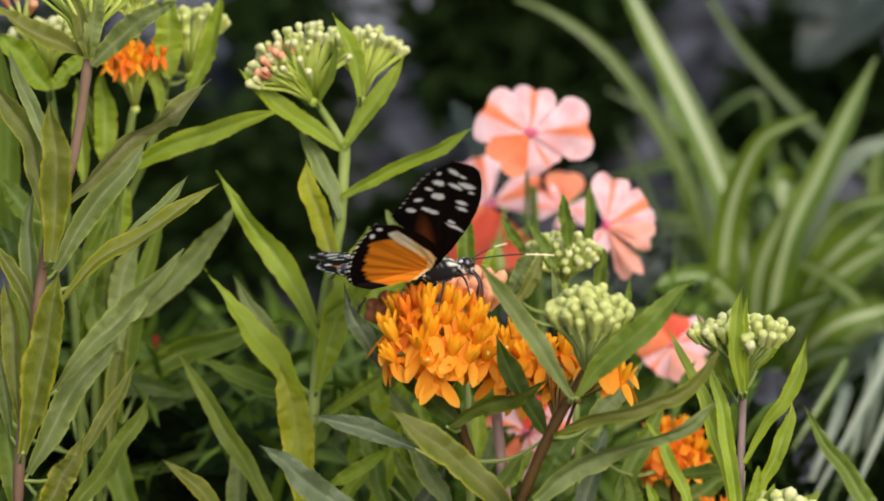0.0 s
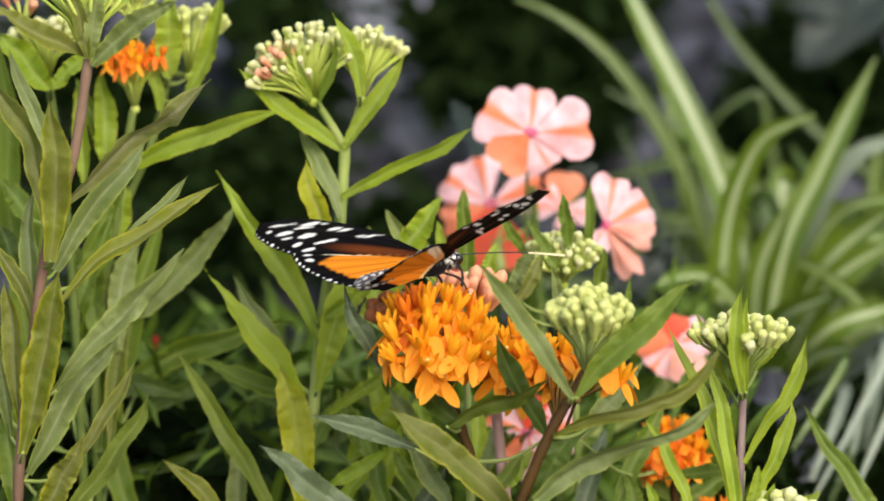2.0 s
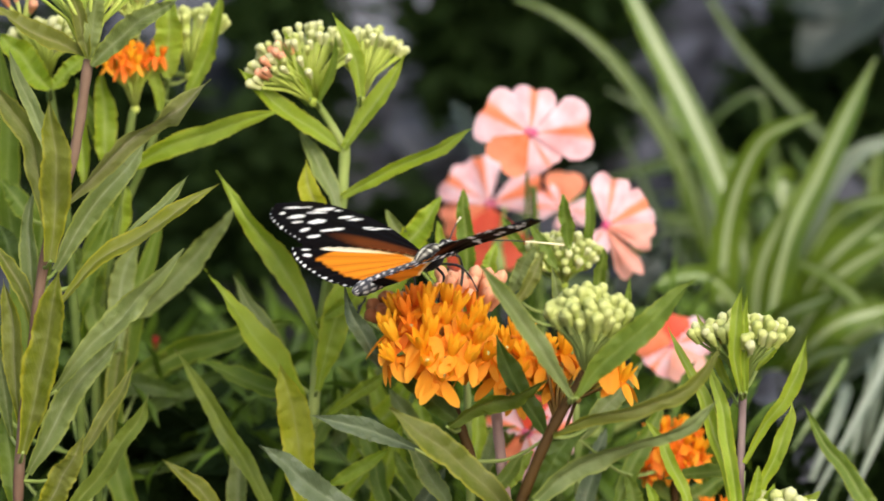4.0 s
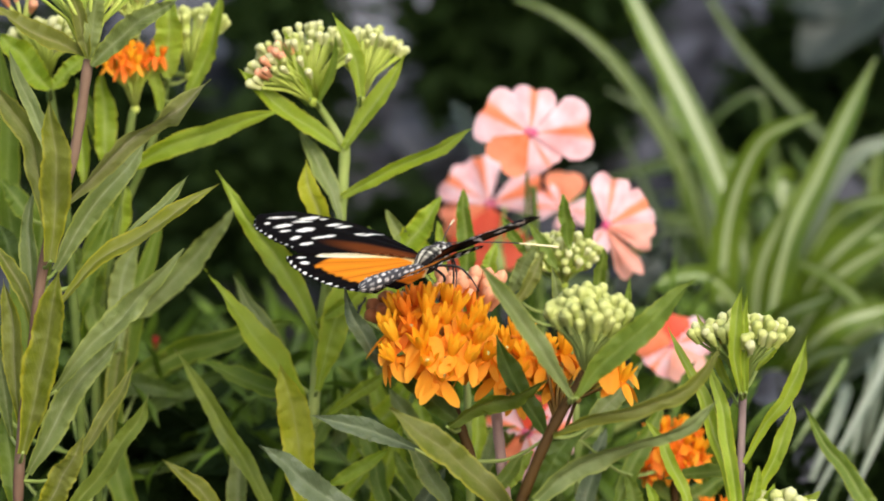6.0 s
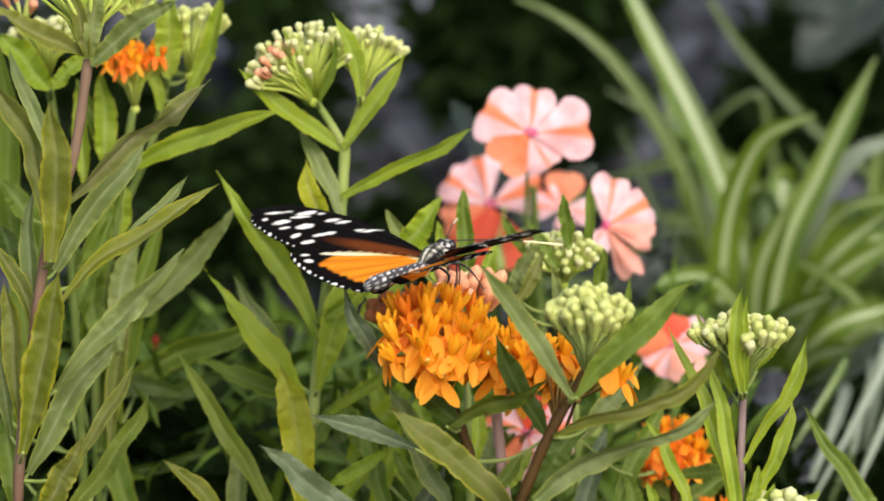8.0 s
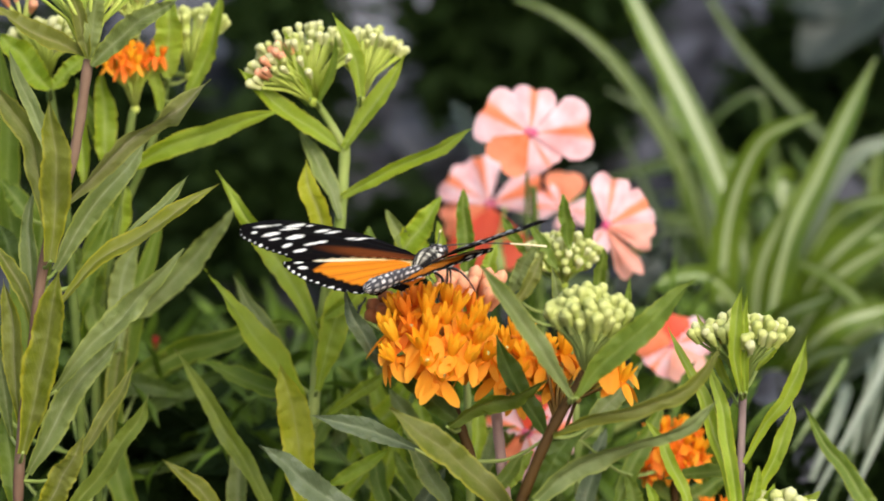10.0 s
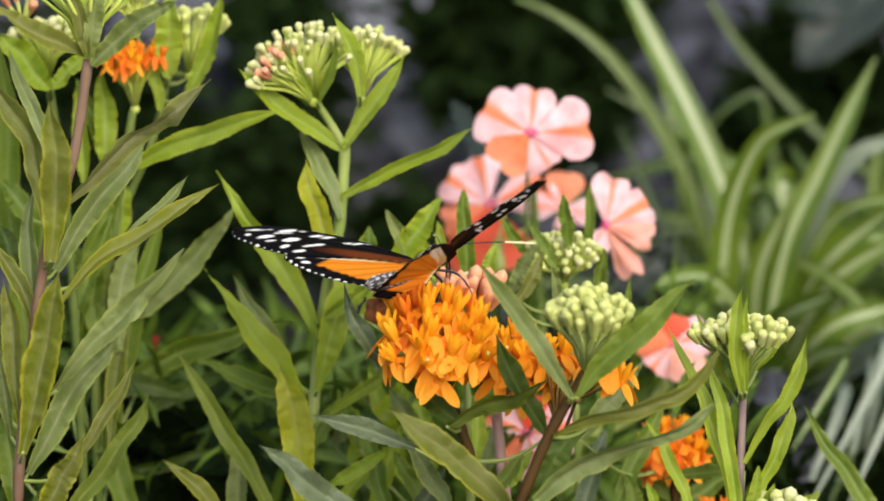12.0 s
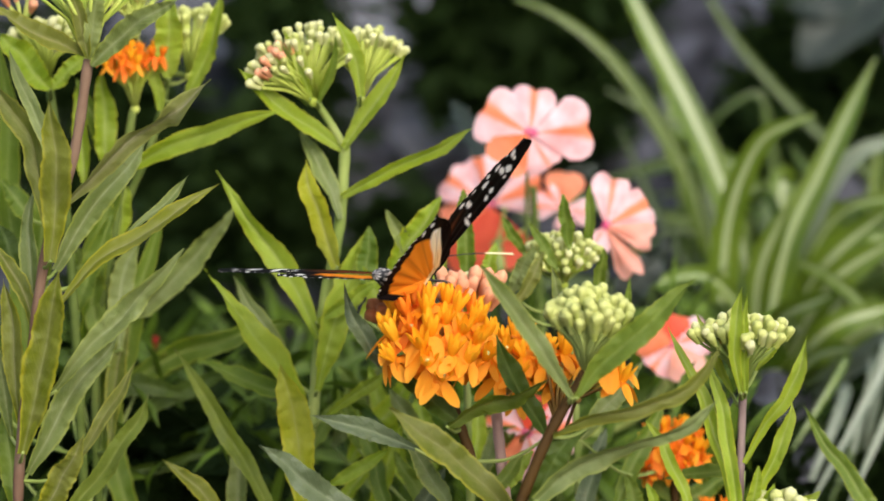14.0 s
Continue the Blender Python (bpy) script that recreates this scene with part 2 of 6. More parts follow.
def sheet(bm, uvl, rows_of_points, us, vs):
    """A smooth sheet of quads through rows of points, with its run and breadth as uv."""
    grid = [[bm.verts.new(p) for p in row] for row in rows_of_points]
    for i in range(len(grid) - 1):
        for j in range(len(grid[0]) - 1):
            f = bm.faces.new((grid[i][j], grid[i + 1][j], grid[i + 1][j + 1], grid[i][j + 1]))
            for loop, (a, b) in zip(f.loops, ((i, j), (i + 1, j), (i + 1, j + 1), (i, j + 1))):
                loop[uvl].uv = (us[a], vs[b])
    return grid


def tube(bm, path, radii, sides=8, uvl=None):
    """A round stem along a path, closed at its ends."""
    path = [Vector(p) for p in path]
    rings = []
    for i, p in enumerate(path):
        d = (path[min(i + 1, len(path) - 1)] - path[max(i - 1, 0)]).normalized()
        a = d.orthogonal().normalized() if i == 0 else (last - last.dot(d) * d).normalized()
        last = a
        b = d.cross(a)
        r = radii[i] if isinstance(radii, (list, tuple)) else radii
        rings.append([bm.verts.new(p + r * (math.cos(2 * math.pi * s / sides) * a + math.sin(2 * math.pi * s / sides) * b)) for s in range(sides)])
    for r0, r1 in zip(rings, rings[1:]):
        for s in range(sides):
            bm.faces.new((r0[s], r0[(s + 1) % sides], r1[(s + 1) % sides], r1[s]))
    bm.faces.new(rings[0][::-1])
    bm.faces.new(rings[-1])


def spline(points, n=16):
    """A smooth line through a few points, however unevenly they lie."""
    pts = [Vector(p) for p in points]
    pts = [2 * pts[0] - pts[1]] + pts + [2 * pts[-1] - pts[-2]]
    out = []
    spans = len(pts) - 3
    for s in range(spans):
        p0, p1, p2, p3 = pts[s:s + 4]
        t1 = max(1e-4, (p1 - p0).length ** 0.5)
        t2 = t1 + max(1e-4, (p2 - p1).length ** 0.5)
        t3 = t2 + max(1e-4, (p3 - p2).length ** 0.5)
        steps = max(2, n // spans)
        for i in range(steps + (s == spans - 1)):
            t = t1 + (t2 - t1) * i / steps
            a1 = p0 * ((t1 - t) / t1) + p1 * (t / t1)
            a2 = p1 * ((t2 - t) / (t2 - t1)) + p2 * ((t - t1) / (t2 - t1))
            a3 = p2 * ((t3 - t) / (t3 - t2)) + p3 * ((t - t2) / (t3 - t2))
            b1 = a1 * ((t2 - t) / t2) + a2 * (t / t2)
            b2 = a2 * ((t3 - t) / (t3 - t1)) + a3 * ((t - t1) / (t3 - t1))
            out.append(b1 * ((t2 - t) / (t2 - t1)) + b2 * ((t - t1) / (t2 - t1)))
    return out


def ellipsoid(bm, m, sides=10, rings=7):
    """A small rounded body: a unit ball put through m."""
    rows_ = []
    for i in range(1, rings):
        a = math.pi * i / rings
        rows_.append([bm.verts.new(m @ Vector((math.sin(a) * math.cos(2 * math.pi * j / sides), math.sin(a) * math.sin(2 * math.pi * j / sides), math.cos(a)))) for j in range(sides)])
    top, low = bm.verts.new(m @ Vector((0, 0, 1))), bm.verts.new(m @ Vector((0, 0, -1)))
    for j in range(sides):
        n = (j + 1) % sides
        bm.faces.new((top, rows_[0][j], rows_[0][n]))
        bm.faces.new((low, rows_[-1][n], rows_[-1][j]))
        for r0, r1 in zip(rows_, rows_[1:]):
            bm.faces.new((r0[j], r1[j], r1[n], r0[n]))


FACING = Vector((0.0, -0.93, 0.36))
dice = random.Random(7)


def lance(bm, uvl, line, width, roll, fold, wave, full=0.42, n=20, across=8, seed=0.0, teeth=0.065):
    """A lance-shaped blade along a line: folded along its rib, its rims waved and nicked."""
    path = spline(line, n)
    count = len(path)
    long = sum((q - p).length for p, q in zip(path, path[1:]))
    rows_ = []
    for i, p in enumerate(path):
        t = i / (count - 1)
        d = (path[min(i + 1, count - 1)] - path[max(i - 1, 0)]).normalized()
        nrm = FACING - FACING.dot(d) * d
        nrm.normalize()
        twist = 55 * wave * noise.noise(Vector((t * 1.6, 7.0, seed))) * 2
        nrm = Matrix.Rotation(radians(roll + twist), 3, d) @ nrm
        side = d.cross(nrm)
        p = p + (side * noise.noise(Vector((t * 2.6, 1.0, seed))) * 0.05 + nrm * noise.noise(Vector((t * 2.2, 2.0, seed))) * 0.06) * long * math.sin(math.pi * t)
        half = 0.5 * width * math.sin(math.pi * t ** (math.log(0.5) / math.log(full))) ** 0.72 + width * 0.025
        row = []
        for j in range(across + 1):
            w = 2 * j / across - 1
            near = 1.0 if w > 0 else -1.0
            ripple = wave * width * (0.8 * noise.noise(Vector((t * 6.5, near * 4.0, seed))) + 0.35 * noise.noise(Vector((t * 17.0, near * 9.0, seed)))) * abs(w) ** 1.4
            nick = 1.0 + wave * (0.40 * noise.noise(Vector((t * 7.0, near * 5.0, seed + 3.0))) + 0.5 * noise.noise(Vector((t * 24.0, near * 5.0, seed + 8.0))))
            nick += teeth * ((t * 26.0 + 0.37 * near + 0.6 * noise.noise(Vector((t * 5.0, near, seed)))) % 1.0 - 0.5) * math.sin(math.pi * t)
            blister = 0.028 * width * noise.noise(Vector((t * 24.0, w * 3.0, seed)))
            row.append(p + side * (w * half * nick) + nrm * (fold * abs(w) * half + ripple + blister))
        rows_.append(row)
    sheet(bm, uvl, rows_, [i / (count - 1) for i in range(count)], [j / across for j in range(across + 1)])


def leaf(parent, base, tip, width, look_="bright", roll=0.0, bow=0.0, dip=0.0, fold=0.3, wave=0.32, full=0.42, name="leaf", n=66):
    """A lance-shaped leaf from base to tip. bow: bend within its plane, dip: bend towards its face, both in lengths."""
    a, b = Vector(base), Vector(tip)
    d = b - a
    nrm = (FACING - FACING.dot(d.normalized()) * d.normalized()).normalized()
    side = d.normalized().cross(nrm)
    mid1 = a + d * 0.36 + side * bow * d.length * 0.9 + nrm * dip * d.length * 0.9
    mid2 = a + d * 0.70 + side * bow * d.length * 0.8 + nrm * dip * d.length * 0.8
    bm = bmesh.new()
    uvl = bm.loops.layers.uv.new("uv")
    lance(bm, uvl, (a, mid1, mid2, b), width, roll, fold * dice.uniform(0.7, 1.9), wave, full, n, 8, dice.uniform(0, 90))
    ob = part(name, bm, M[look_], parent)
    stalk_to(parent, ob, a)
    return ob

def eased(values, t):
    """The value at t, from 0 to 1, on a smooth line through evenly spaced values."""
    s = max(0.0, min(1.0, t)) * (len(values) - 1)
    i = min(int(s), len(values) - 2)
    f = s - i
    p0, p1, p2, p3 = (values[max(0, min(len(values) - 1, i + k_))] for k_ in (-1, 0, 1, 2))
    return 0.5 * (2 * p1 + (p2 - p0) * f + (2 * p0 - 5 * p1 + 4 * p2 - p3) * f * f + (3 * p1 - p0 - 3 * p2 + p3) * f ** 3)


def long_leaf(parent, line, widths, look_, roll=(0, 0), fold=0.6, wave=0.21, name="leaf"):
    """A leaf along its rib from foot to tip, with its breadth and its turn about the rib given along the way; channelled, its rims softly waved."""
    seed = dice.uniform(0, 90)
    path = spline(line, 60)
    count = len(path)
    across = 10
    far = [0.0]
    for p, q in zip(path, path[1:]):
        far.append(far[-1] + (q - p).length)
    knots = [far[round(i * (count - 1) / (len(line) - 1))] for i in range(len(line))]
    bm = bmesh.new()
    uvl = bm.loops.layers.uv.new("uv")
    rows_ = []
    broad = max(widths)
    for i, p in enumerate(path):
        t = far[i] / far[-1]
        s = float(np.interp(far[i], knots, [k_ / (len(line) - 1) for k_ in range(len(line))]))
        d = (path[min(i + 1, count - 1)] - path[max(i - 1, 0)]).normalized()
        nrm = (FACING - FACING.dot(d) * d).normalized()
        p = p + (d.cross(nrm) * noise.noise(Vector((t * 3.4, 1.0, seed))) * 0.022 + nrm * noise.noise(Vector((t * 3.0, 2.0, seed))) * 0.03) * far[-1] * math.sin(math.pi * t)
        nrm = Matrix.Rotation(radians(eased(roll, s) + 20 * noise.noise(Vector((t * 3.2, 7.0, seed)))), 3, d) @ nrm
        side = d.cross(nrm)
        half = 0.5 * max(0.0, eased(widths, s)) + 0.010 * broad
        if widths[-1] < 0.25 * broad:
            half *= min(1.0, (1.02 - t) / 0.10) ** 0.35
        row = []
        for j in range(across + 1):
            w = 2 * j / across - 1
            near = 4.0 if w > 0 else -4.0
            ripple = wave * broad * (noise.noise(Vector((t * 5.0, near, seed))) + 0.45 * noise.noise(Vector((t * 13.0, near * 2, seed)))) * abs(w) ** 1.5
            nick = 1.0 + 0.16 * noise.noise(Vector((t * 7.0, near, seed + 3.0))) + 0.12 * noise.noise(Vector((t * 26.0, near, seed + 8.0)))
            nick += 0.075 * ((t * 27.0 + 0.1 * near + 0.7 * noise.noise(Vector((t * 5.0, near, seed)))) % 1.0 - 0.5) * math.sin(math.pi * t)
            pucker = 0.050 * broad * noise.noise(Vector((t * 24.0, w * 2.2, seed)))
            # the rib lies in a groove; the halves rise from it and flatten towards the rim
            rise = fold * half * (abs(w) ** 0.8 - 0.25 * w * w)
            row.append(p + side * (w * half * nick) + nrm * (rise + ripple + pucker))
        rows_.append(row)
    sheet(bm, uvl, rows_, [f_ / far[-1] for f_ in far], [j / across for j in range(across + 1)])
    ob = part(name, bm, M[look_], parent)
    stalk_to(parent, ob, path[0])
    return ob


STEMS = {}


def stalk_to(plant, blade_, foot, name="petiole", look_="stem_green"):
    """A thin stalk that joins a leaf's foot to its plant's stem, where the two stand apart."""
    line = STEMS.get(plant.name)
    if not line:
        return
    near = min(line, key=lambda p: (p - foot).length + 1.2 * max(0.0, p.z - foot.z + 0.3 * (p.xy - foot.xy).length))
    gap = (near - foot).length
    if gap < 0.004:
        return
    bm = bmesh.new()
    path = spline([near, near.lerp(foot, 0.5) - Vector((0, 0, 0.12 * gap)), foot + (foot - near).normalized() * 0.001], 10)
    tube(bm, path, [0.0006 - 0.0002 * i / (len(path) - 1) for i in range(len(path))], 6)
    part(name, bm, M[look_], blade_)


def stem(parent, points, thick, look_="stem_green", taper=0.75, down=True, name="stem"):
    """A stem through points from its foot to its head; with down it goes on to the ground."""
    pts = [Vector(p) for p in points]
    if down:
        foot = origin_of(parent)
        first = pts[0]
        pts = [foot, foot.lerp(first, 0.5) + Vector((0.006, 0.004, 0)), *pts]
    line = spline(pts, 8 * len(pts))
    STEMS.setdefault(parent.name, []).extend(line)
    bm = bmesh.new()
    count = len(line)
    tube(bm, line, [0.5 * thick * (1 + (taper - 1) * i / (count - 1)) * (1.0 + 0.06 * math.sin(i * 1.7)) for i in range(count)], 9)
    return part(name, bm, M[look_], parent)


# ---- flowers of the milkweed, built once ----
def flower_mesh(name, petal, hood, shut=0.0, seed=0):
    """One milkweed flower, 1 unit across, facing +z: five petals bent back, five upright open hoods round a green column."""
    r = random.Random(seed)
    bm = bmesh.new()
    uvl = bm.loops.layers.uv.new("uv")
    for i in range(5):
        a = 2 * math.pi * i / 5 + r.uniform(-0.12, 0.12)
        out, side = Vector((math.cos(a), math.sin(a), 0)), Vector((-math.sin(a), math.cos(a), 0))
        reach, fall, curl = 0.58 - 0.24 * shut + r.uniform(-0.06, 0.06), 0.44 + 0.30 * shut + r.uniform(-0.1, 0.1), r.uniform(0.05, 0.35)
        rows_ = []
        for s in range(9):
            t = s / 8
            centre = out * (0.05 + reach * t) + Vector((0, 0, -fall * t ** 1.3 + curl * max(0, t - 0.6) ** 1.5)) + side * 0.06 * math.sin(t * 3 + i)
            half = 0.165 * math.sin(math.pi * (0.12 + 0.76 * t)) ** 0.75 * (1 - max(0.0, (t - 0.8) / 0.2) ** 2.2 * 0.72)
            rows_.append([centre + side * half * w + Vector((0, 0, 0.5)) * half * (abs(w) ** 1.5) * 0.6 for w in (-1, -0.5, 0, 0.5, 1)])
        sheet(bm, uvl, rows_, [s / 8 for s in range(9)], [0, 0.25, 0.5, 0.75, 1])
    done = len(bm.faces)
    lean = [r.uniform(-0.06, 0.12) for _ in range(5)]
    for i in range(5):
        a = 2 * math.pi * (i + 0.5) / 5
        out, side = Vector((math.cos(a), math.sin(a), 0)), Vector((-math.sin(a), math.cos(a), 0))
        rows_ = []
        for s in range(7):
            t = s / 6
            centre = out * (0.09 + 0.11 * math.sin(t * 1.9) + lean[i] * t * t) + Vector((0, 0, (0.50 + 0.06 * lean[i]) * t))
            half = 0.094 * math.sin(math.pi * (0.18 + 0.76 * t)) ** 0.6
            rows_.append([centre + side * half * w - out * half * (abs(w) ** 1.6) * 0.9 for w in (-1, -0.6, 0, 0.6, 1)])
        sheet(bm, uvl, rows_, [s / 6 for s in range(7)], [0, 0.25, 0.5, 0.75, 1])
    hoods = len(bm.faces)
    tube(bm, [(0, 0, -0.08), (0, 0, 0.12), (0, 0, 0.24), (0, 0, 0.27)], [0.05, 0.045, 0.05, 0.02], 7)
    for k_, f in enumerate(bm.faces):
        f.smooth = True
        f.material_index = 0 if k_ < done else 1 if k_ < hoods else 2
    me = bpy.data.meshes.new(name)
    bm.to_mesh(me)
    bm.free()
    for m in (petal, hood, M["bud"]):
        me.materials.append(m)
    return me


def bud_mesh(name, material, tall=1.7):
    """A closed bud, 1 unit wide: a blunt, faintly five-ribbed club that runs down into its stalk."""
    bm = bmesh.new()
    uvl = bm.loops.layers.uv.new("uv")
    rows_ = []
    for i in range(9):
        t = i / 8
        r_ = 0.22 + 0.27 * math.sin(math.pi * min(1.0, 0.60 * t)) ** 1.5 if t < 0.82 else 0.49 * math.sqrt(max(0.004, 1 - ((t - 0.72) / 0.28) ** 2))
        row = []
        for j in range(11):
            a = 2 * math.pi * j / 10
            q = r_ * (1 + 0.06 * math.cos(5 * a))
            row.append(Vector((q * math.cos(a), q * math.sin(a), -0.25 + tall * t)))
        rows_.append(row)
    sheet(bm, uvl, rows_, [i / 8 for i in range(9)], [j / 10 for j in range(11)])
    bmesh.ops.remove_doubles(bm, verts=bm.verts, dist=0.0005)
    for f in bm.faces:
        f.smooth = True
    me = bpy.data.meshes.new(name)
    bm.to_mesh(me)
    bm.free()
    me.materials.append(material)
    return me


FLOWER = [flower_mesh("flower", M["orange_petal"], M["orange_hood"], s, i) for i, s in enumerate((0.0, 0.3, 0.7, 0.1))]
FLOWER_RED = [flower_mesh("flower", M["red_petal"], M["red_hood"], s, 10 + i) for i, s in enumerate((0.3, 0.6))]
BUD = {"pale": bud_mesh("bud", M["bud"]), "young": bud_mesh("bud", M["bud_green"]), "peach": bud_mesh("bud", M["bud_peach"]), "long": bud_mesh("bud", M["bud_peach"], 2.3), "rusty": bud_mesh("bud", petal_material("rusty_bud", rgb(0.42, 0.13, 0.05), rgb(0.50, 0.18, 0.07), rgb(0.55, 0.25, 0.11), 0.2))}


def facing_frame(d, spin=0.0):
    return d.to_track_quat("Z", "Y").to_matrix().to_4x4() @ Matrix.Rotation(spin, 4, "Z")


def umbel(plant, base, top, spread, count, size, kinds, thick=0.0009, ped="pedicel", seed=1, squash=0.85, label="", lo=0.0, drop=0.0, bare=0.0, low=0.9):
    """A flower head: stalks fan out from base about the way to top, up to spread degrees, each with a bud or a flower."""
    r = random.Random(seed)
    base, top = Vector(base), Vector(top)
    axis = top - base
    long = axis.length
    turn = facing_frame(axis.normalized())
    bm = bmesh.new()
    ellipsoid(bm, Matrix.Translation(base) @ Matrix.Diagonal((0.0013, 0.0013, 0.0013, 1.0)), 8, 6)
    head = part("flower_head", bm, M[ped], plant, label)
    stalk_to(plant, head, base, "head_stalk", "stem_brown" if ped == "pedicel_red" else "stem_green")
    for i in range(count):
        f = (i + 0.5) / count
        ang = radians(lo + (spread - lo) * math.sqrt(f))
        spin = i * 2.39996 + r.uniform(-0.25, 0.25)
        d = turn.to_3x3() @ Vector((math.sin(ang) * math.cos(spin), math.sin(ang) * math.sin(spin), math.cos(ang)))
        if d.y < -0.25 and f > 0.25 and r.random() < bare:
            continue
        reach = long * (1 - (1 - squash) * (ang / radians(max(spread, 1)))) * r.uniform(low, 1.06)
        end = base + d * reach + Vector((0, 0, -drop * math.sin(ang) * long))
        bm = bmesh.new()
        tube(bm, [base, base + (axis.normalized() * 0.35 + d * 0.65) * reach * 0.5, end], [thick * 0.5, thick * 0.42, thick * 0.5], 5)
        part("stalk", bm, M[ped], head)
        kind = kinds[i % len(kinds)] if isinstance(kinds, (list, tuple)) else kinds
        s = size * r.uniform(0.88, 1.12)
        out = (d + axis.normalized() * 0.25 + Vector((r.uniform(-.2, .2), r.uniform(-.2, .2), r.uniform(-.1, .2)))).normalized()
        if kind in ("flower", "red"):
            out = (d * 0.5 + Vector((r.uniform(-.25, .25), r.uniform(-.25, .25), 0.62))).normalized()
        if kind == "flower":
            placed("flower", r.choice(FLOWER), Matrix.Translation(end + out * s * 0.12) @ facing_frame(out, r.uniform(0, 6.3)) @ Matrix.Scale(s, 4), head)
        elif kind == "red":
            placed("flower", r.choice(FLOWER_RED), Matrix.Translation(end + out * s * 0.12) @ facing_frame(out, r.uniform(0, 6.3)) @ Matrix.Scale(s, 4), head)
        else:
            placed("bud", BUD[kind], Matrix.Translation(end - out * s * 0.1) @ facing_frame(out, r.uniform(0, 6.3)) @ Matrix.Scale(s, 4), head)
    return head


# ---- impatiens ----
def petal_points(length, spread, cup, seed):
    """A heart-shaped petal along +x with two round lobes, its face towards +z."""
    rows_ = []
    for i in range(13):
        t = i / 12
        row = []
        for j in range(13):
            w = j / 6 - 1
            ang = radians(spread) * w * (0.96 + 0.04 * t)
            rim = 0.90 + 0.10 * math.sin(math.pi * min(1, abs(w) * 0.92)) ** 0.9 - 0.16 * abs(w) ** 6 + 0.10 * noise.noise(Vector((w * 1.6, seed, 0)))
            r = length * (0.04 + t * (1 + (rim - 1) * t ** 2.5))
            z = cup * length * t * t * 0.5 + 0.06 * length * t * math.cos(w * 4.0) + 0.16 * length * t * noise.noise(Vector((t * 2.0, w * 1.3, seed)))
            row.append(Vector((r * math.cos(ang), r * math.sin(ang), z)))
        rows_.append(row)
    return rows_


PETAL_LOOKS = {"striped": "impatiens", "coral": "impatiens_coral", "red": "impatiens_red", "peach": "impatiens_peach"}


def impatiens_flower(plant, centre, face, petals):
    """A flower with a small throat and a green stalk behind; each petal has its bearing, length, half breadth in degrees and look."""
    centre, face = Vector(centre), Vector(face).normalized()
    turn = Matrix.Translation(centre) @ facing_frame(face)
    bm = bmesh.new()
    ellipsoid(bm, turn @ Matrix.Diagonal((0.0013, 0.0013, 0.0012, 1.0)), 8, 6)
    head = part("blossom", bm, M["throat"], plant)
    bm = bmesh.new()
    tube(bm, spline([centre - face * 0.001, centre - face * 0.012 - Vector((0, 0, 0.006)), centre - face * 0.016 - Vector((0, 0, 0.04))], 8), 0.0006, 6)
    part("flower_stalk", bm, M["stem_shaded"], head)
    for i, (bearing, length, breadth, look_) in enumerate(petals):
        bm = bmesh.new()
        uvl = bm.loops.layers.uv.new("uv")
        sheet(bm, uvl, petal_points(length, breadth, -0.16, i * 3.7 + length * 900), [q / 12 for q in range(13)], [q / 12 for q in range(13)])
        bm.transform(turn @ Matrix.Rotation(radians(bearing), 4, "Z") @ Matrix.Translation((0, 0, 0.0006 * (i % 3))) @ Matrix.Rotation(radians(6 * (i % 2)), 4, "Y"))
        part("petal", bm, M[PETAL_LOOKS[look_]], head)
    return head


def blade(parent, a, b, c, width, look_="striped", roll=0.0, fold=0.35, name="leaf"):
    """A strap-shaped arching leaf through a, b and c."""
    line = spline([a, b, c], 22)
    bm = bmesh.new()
    uvl = bm.loops.layers.uv.new("uv")
    rows_ = []
    count = len(line)
    for i, p in enumerate(line):
        t = i / (count - 1)
        d = (line[min(i + 1, count - 1)] - line[max(i - 1, 0)]).normalized()
        nrm = FACING - FACING.dot(d) * d
        nrm.normalize()
        nrm = Matrix.Rotation(radians(roll), 3, d) @ nrm
        side = d.cross(nrm)
        half = 0.5 * width * (0.55 + 0.45 * math.sin(math.pi * min(1, t * 1.5) * 0.5)) * (1 - max(0, (t - 0.55) / 0.45) ** 1.8) + 0.0003
        rows_.append([p + side * half * w - nrm * fold * half * (1 - abs(w)) for w in (-1, -0.6, -0.2, 0.2, 0.6, 1)])
    sheet(bm, uvl, rows_, [i / (count - 1) for i in range(count)], [0, 0.2, 0.4, 0.6, 0.8, 1])
    return part(name, bm, M[look_], parent)


def strap(parent, line, widths, look_="striped", roll=0.0, fold=0.35, name="leaf"):
    """A long strap-shaped leaf along a line, with its breadth given along the way, channelled in the middle."""
    path = spline(line, 40)
    count = len(path)
    bm = bmesh.new()
    uvl = bm.loops.layers.uv.new("uv")
    rows_ = []
    for i, p in enumerate(path):
        d = (path[min(i + 1, count - 1)] - path[max(i - 1, 0)]).normalized()
        nrm = Matrix.Rotation(radians(roll), 3, d) @ (FACING - FACING.dot(d) * d).normalized()
        side = d.cross(nrm)
        half = 0.5 * max(0.0, eased(widths, i / (count - 1))) + 0.0003
        rows_.append([p + side * half * w - nrm * fold * half * (1 - abs(w)) for w in (-1, -0.6, -0.2, 0.2, 0.6, 1)])
    sheet(bm, uvl, rows_, [i / (count - 1) for i in range(count)], [0, 0.2, 0.4, 0.6, 0.8, 1])
    return part(name, bm, M[look_], parent)


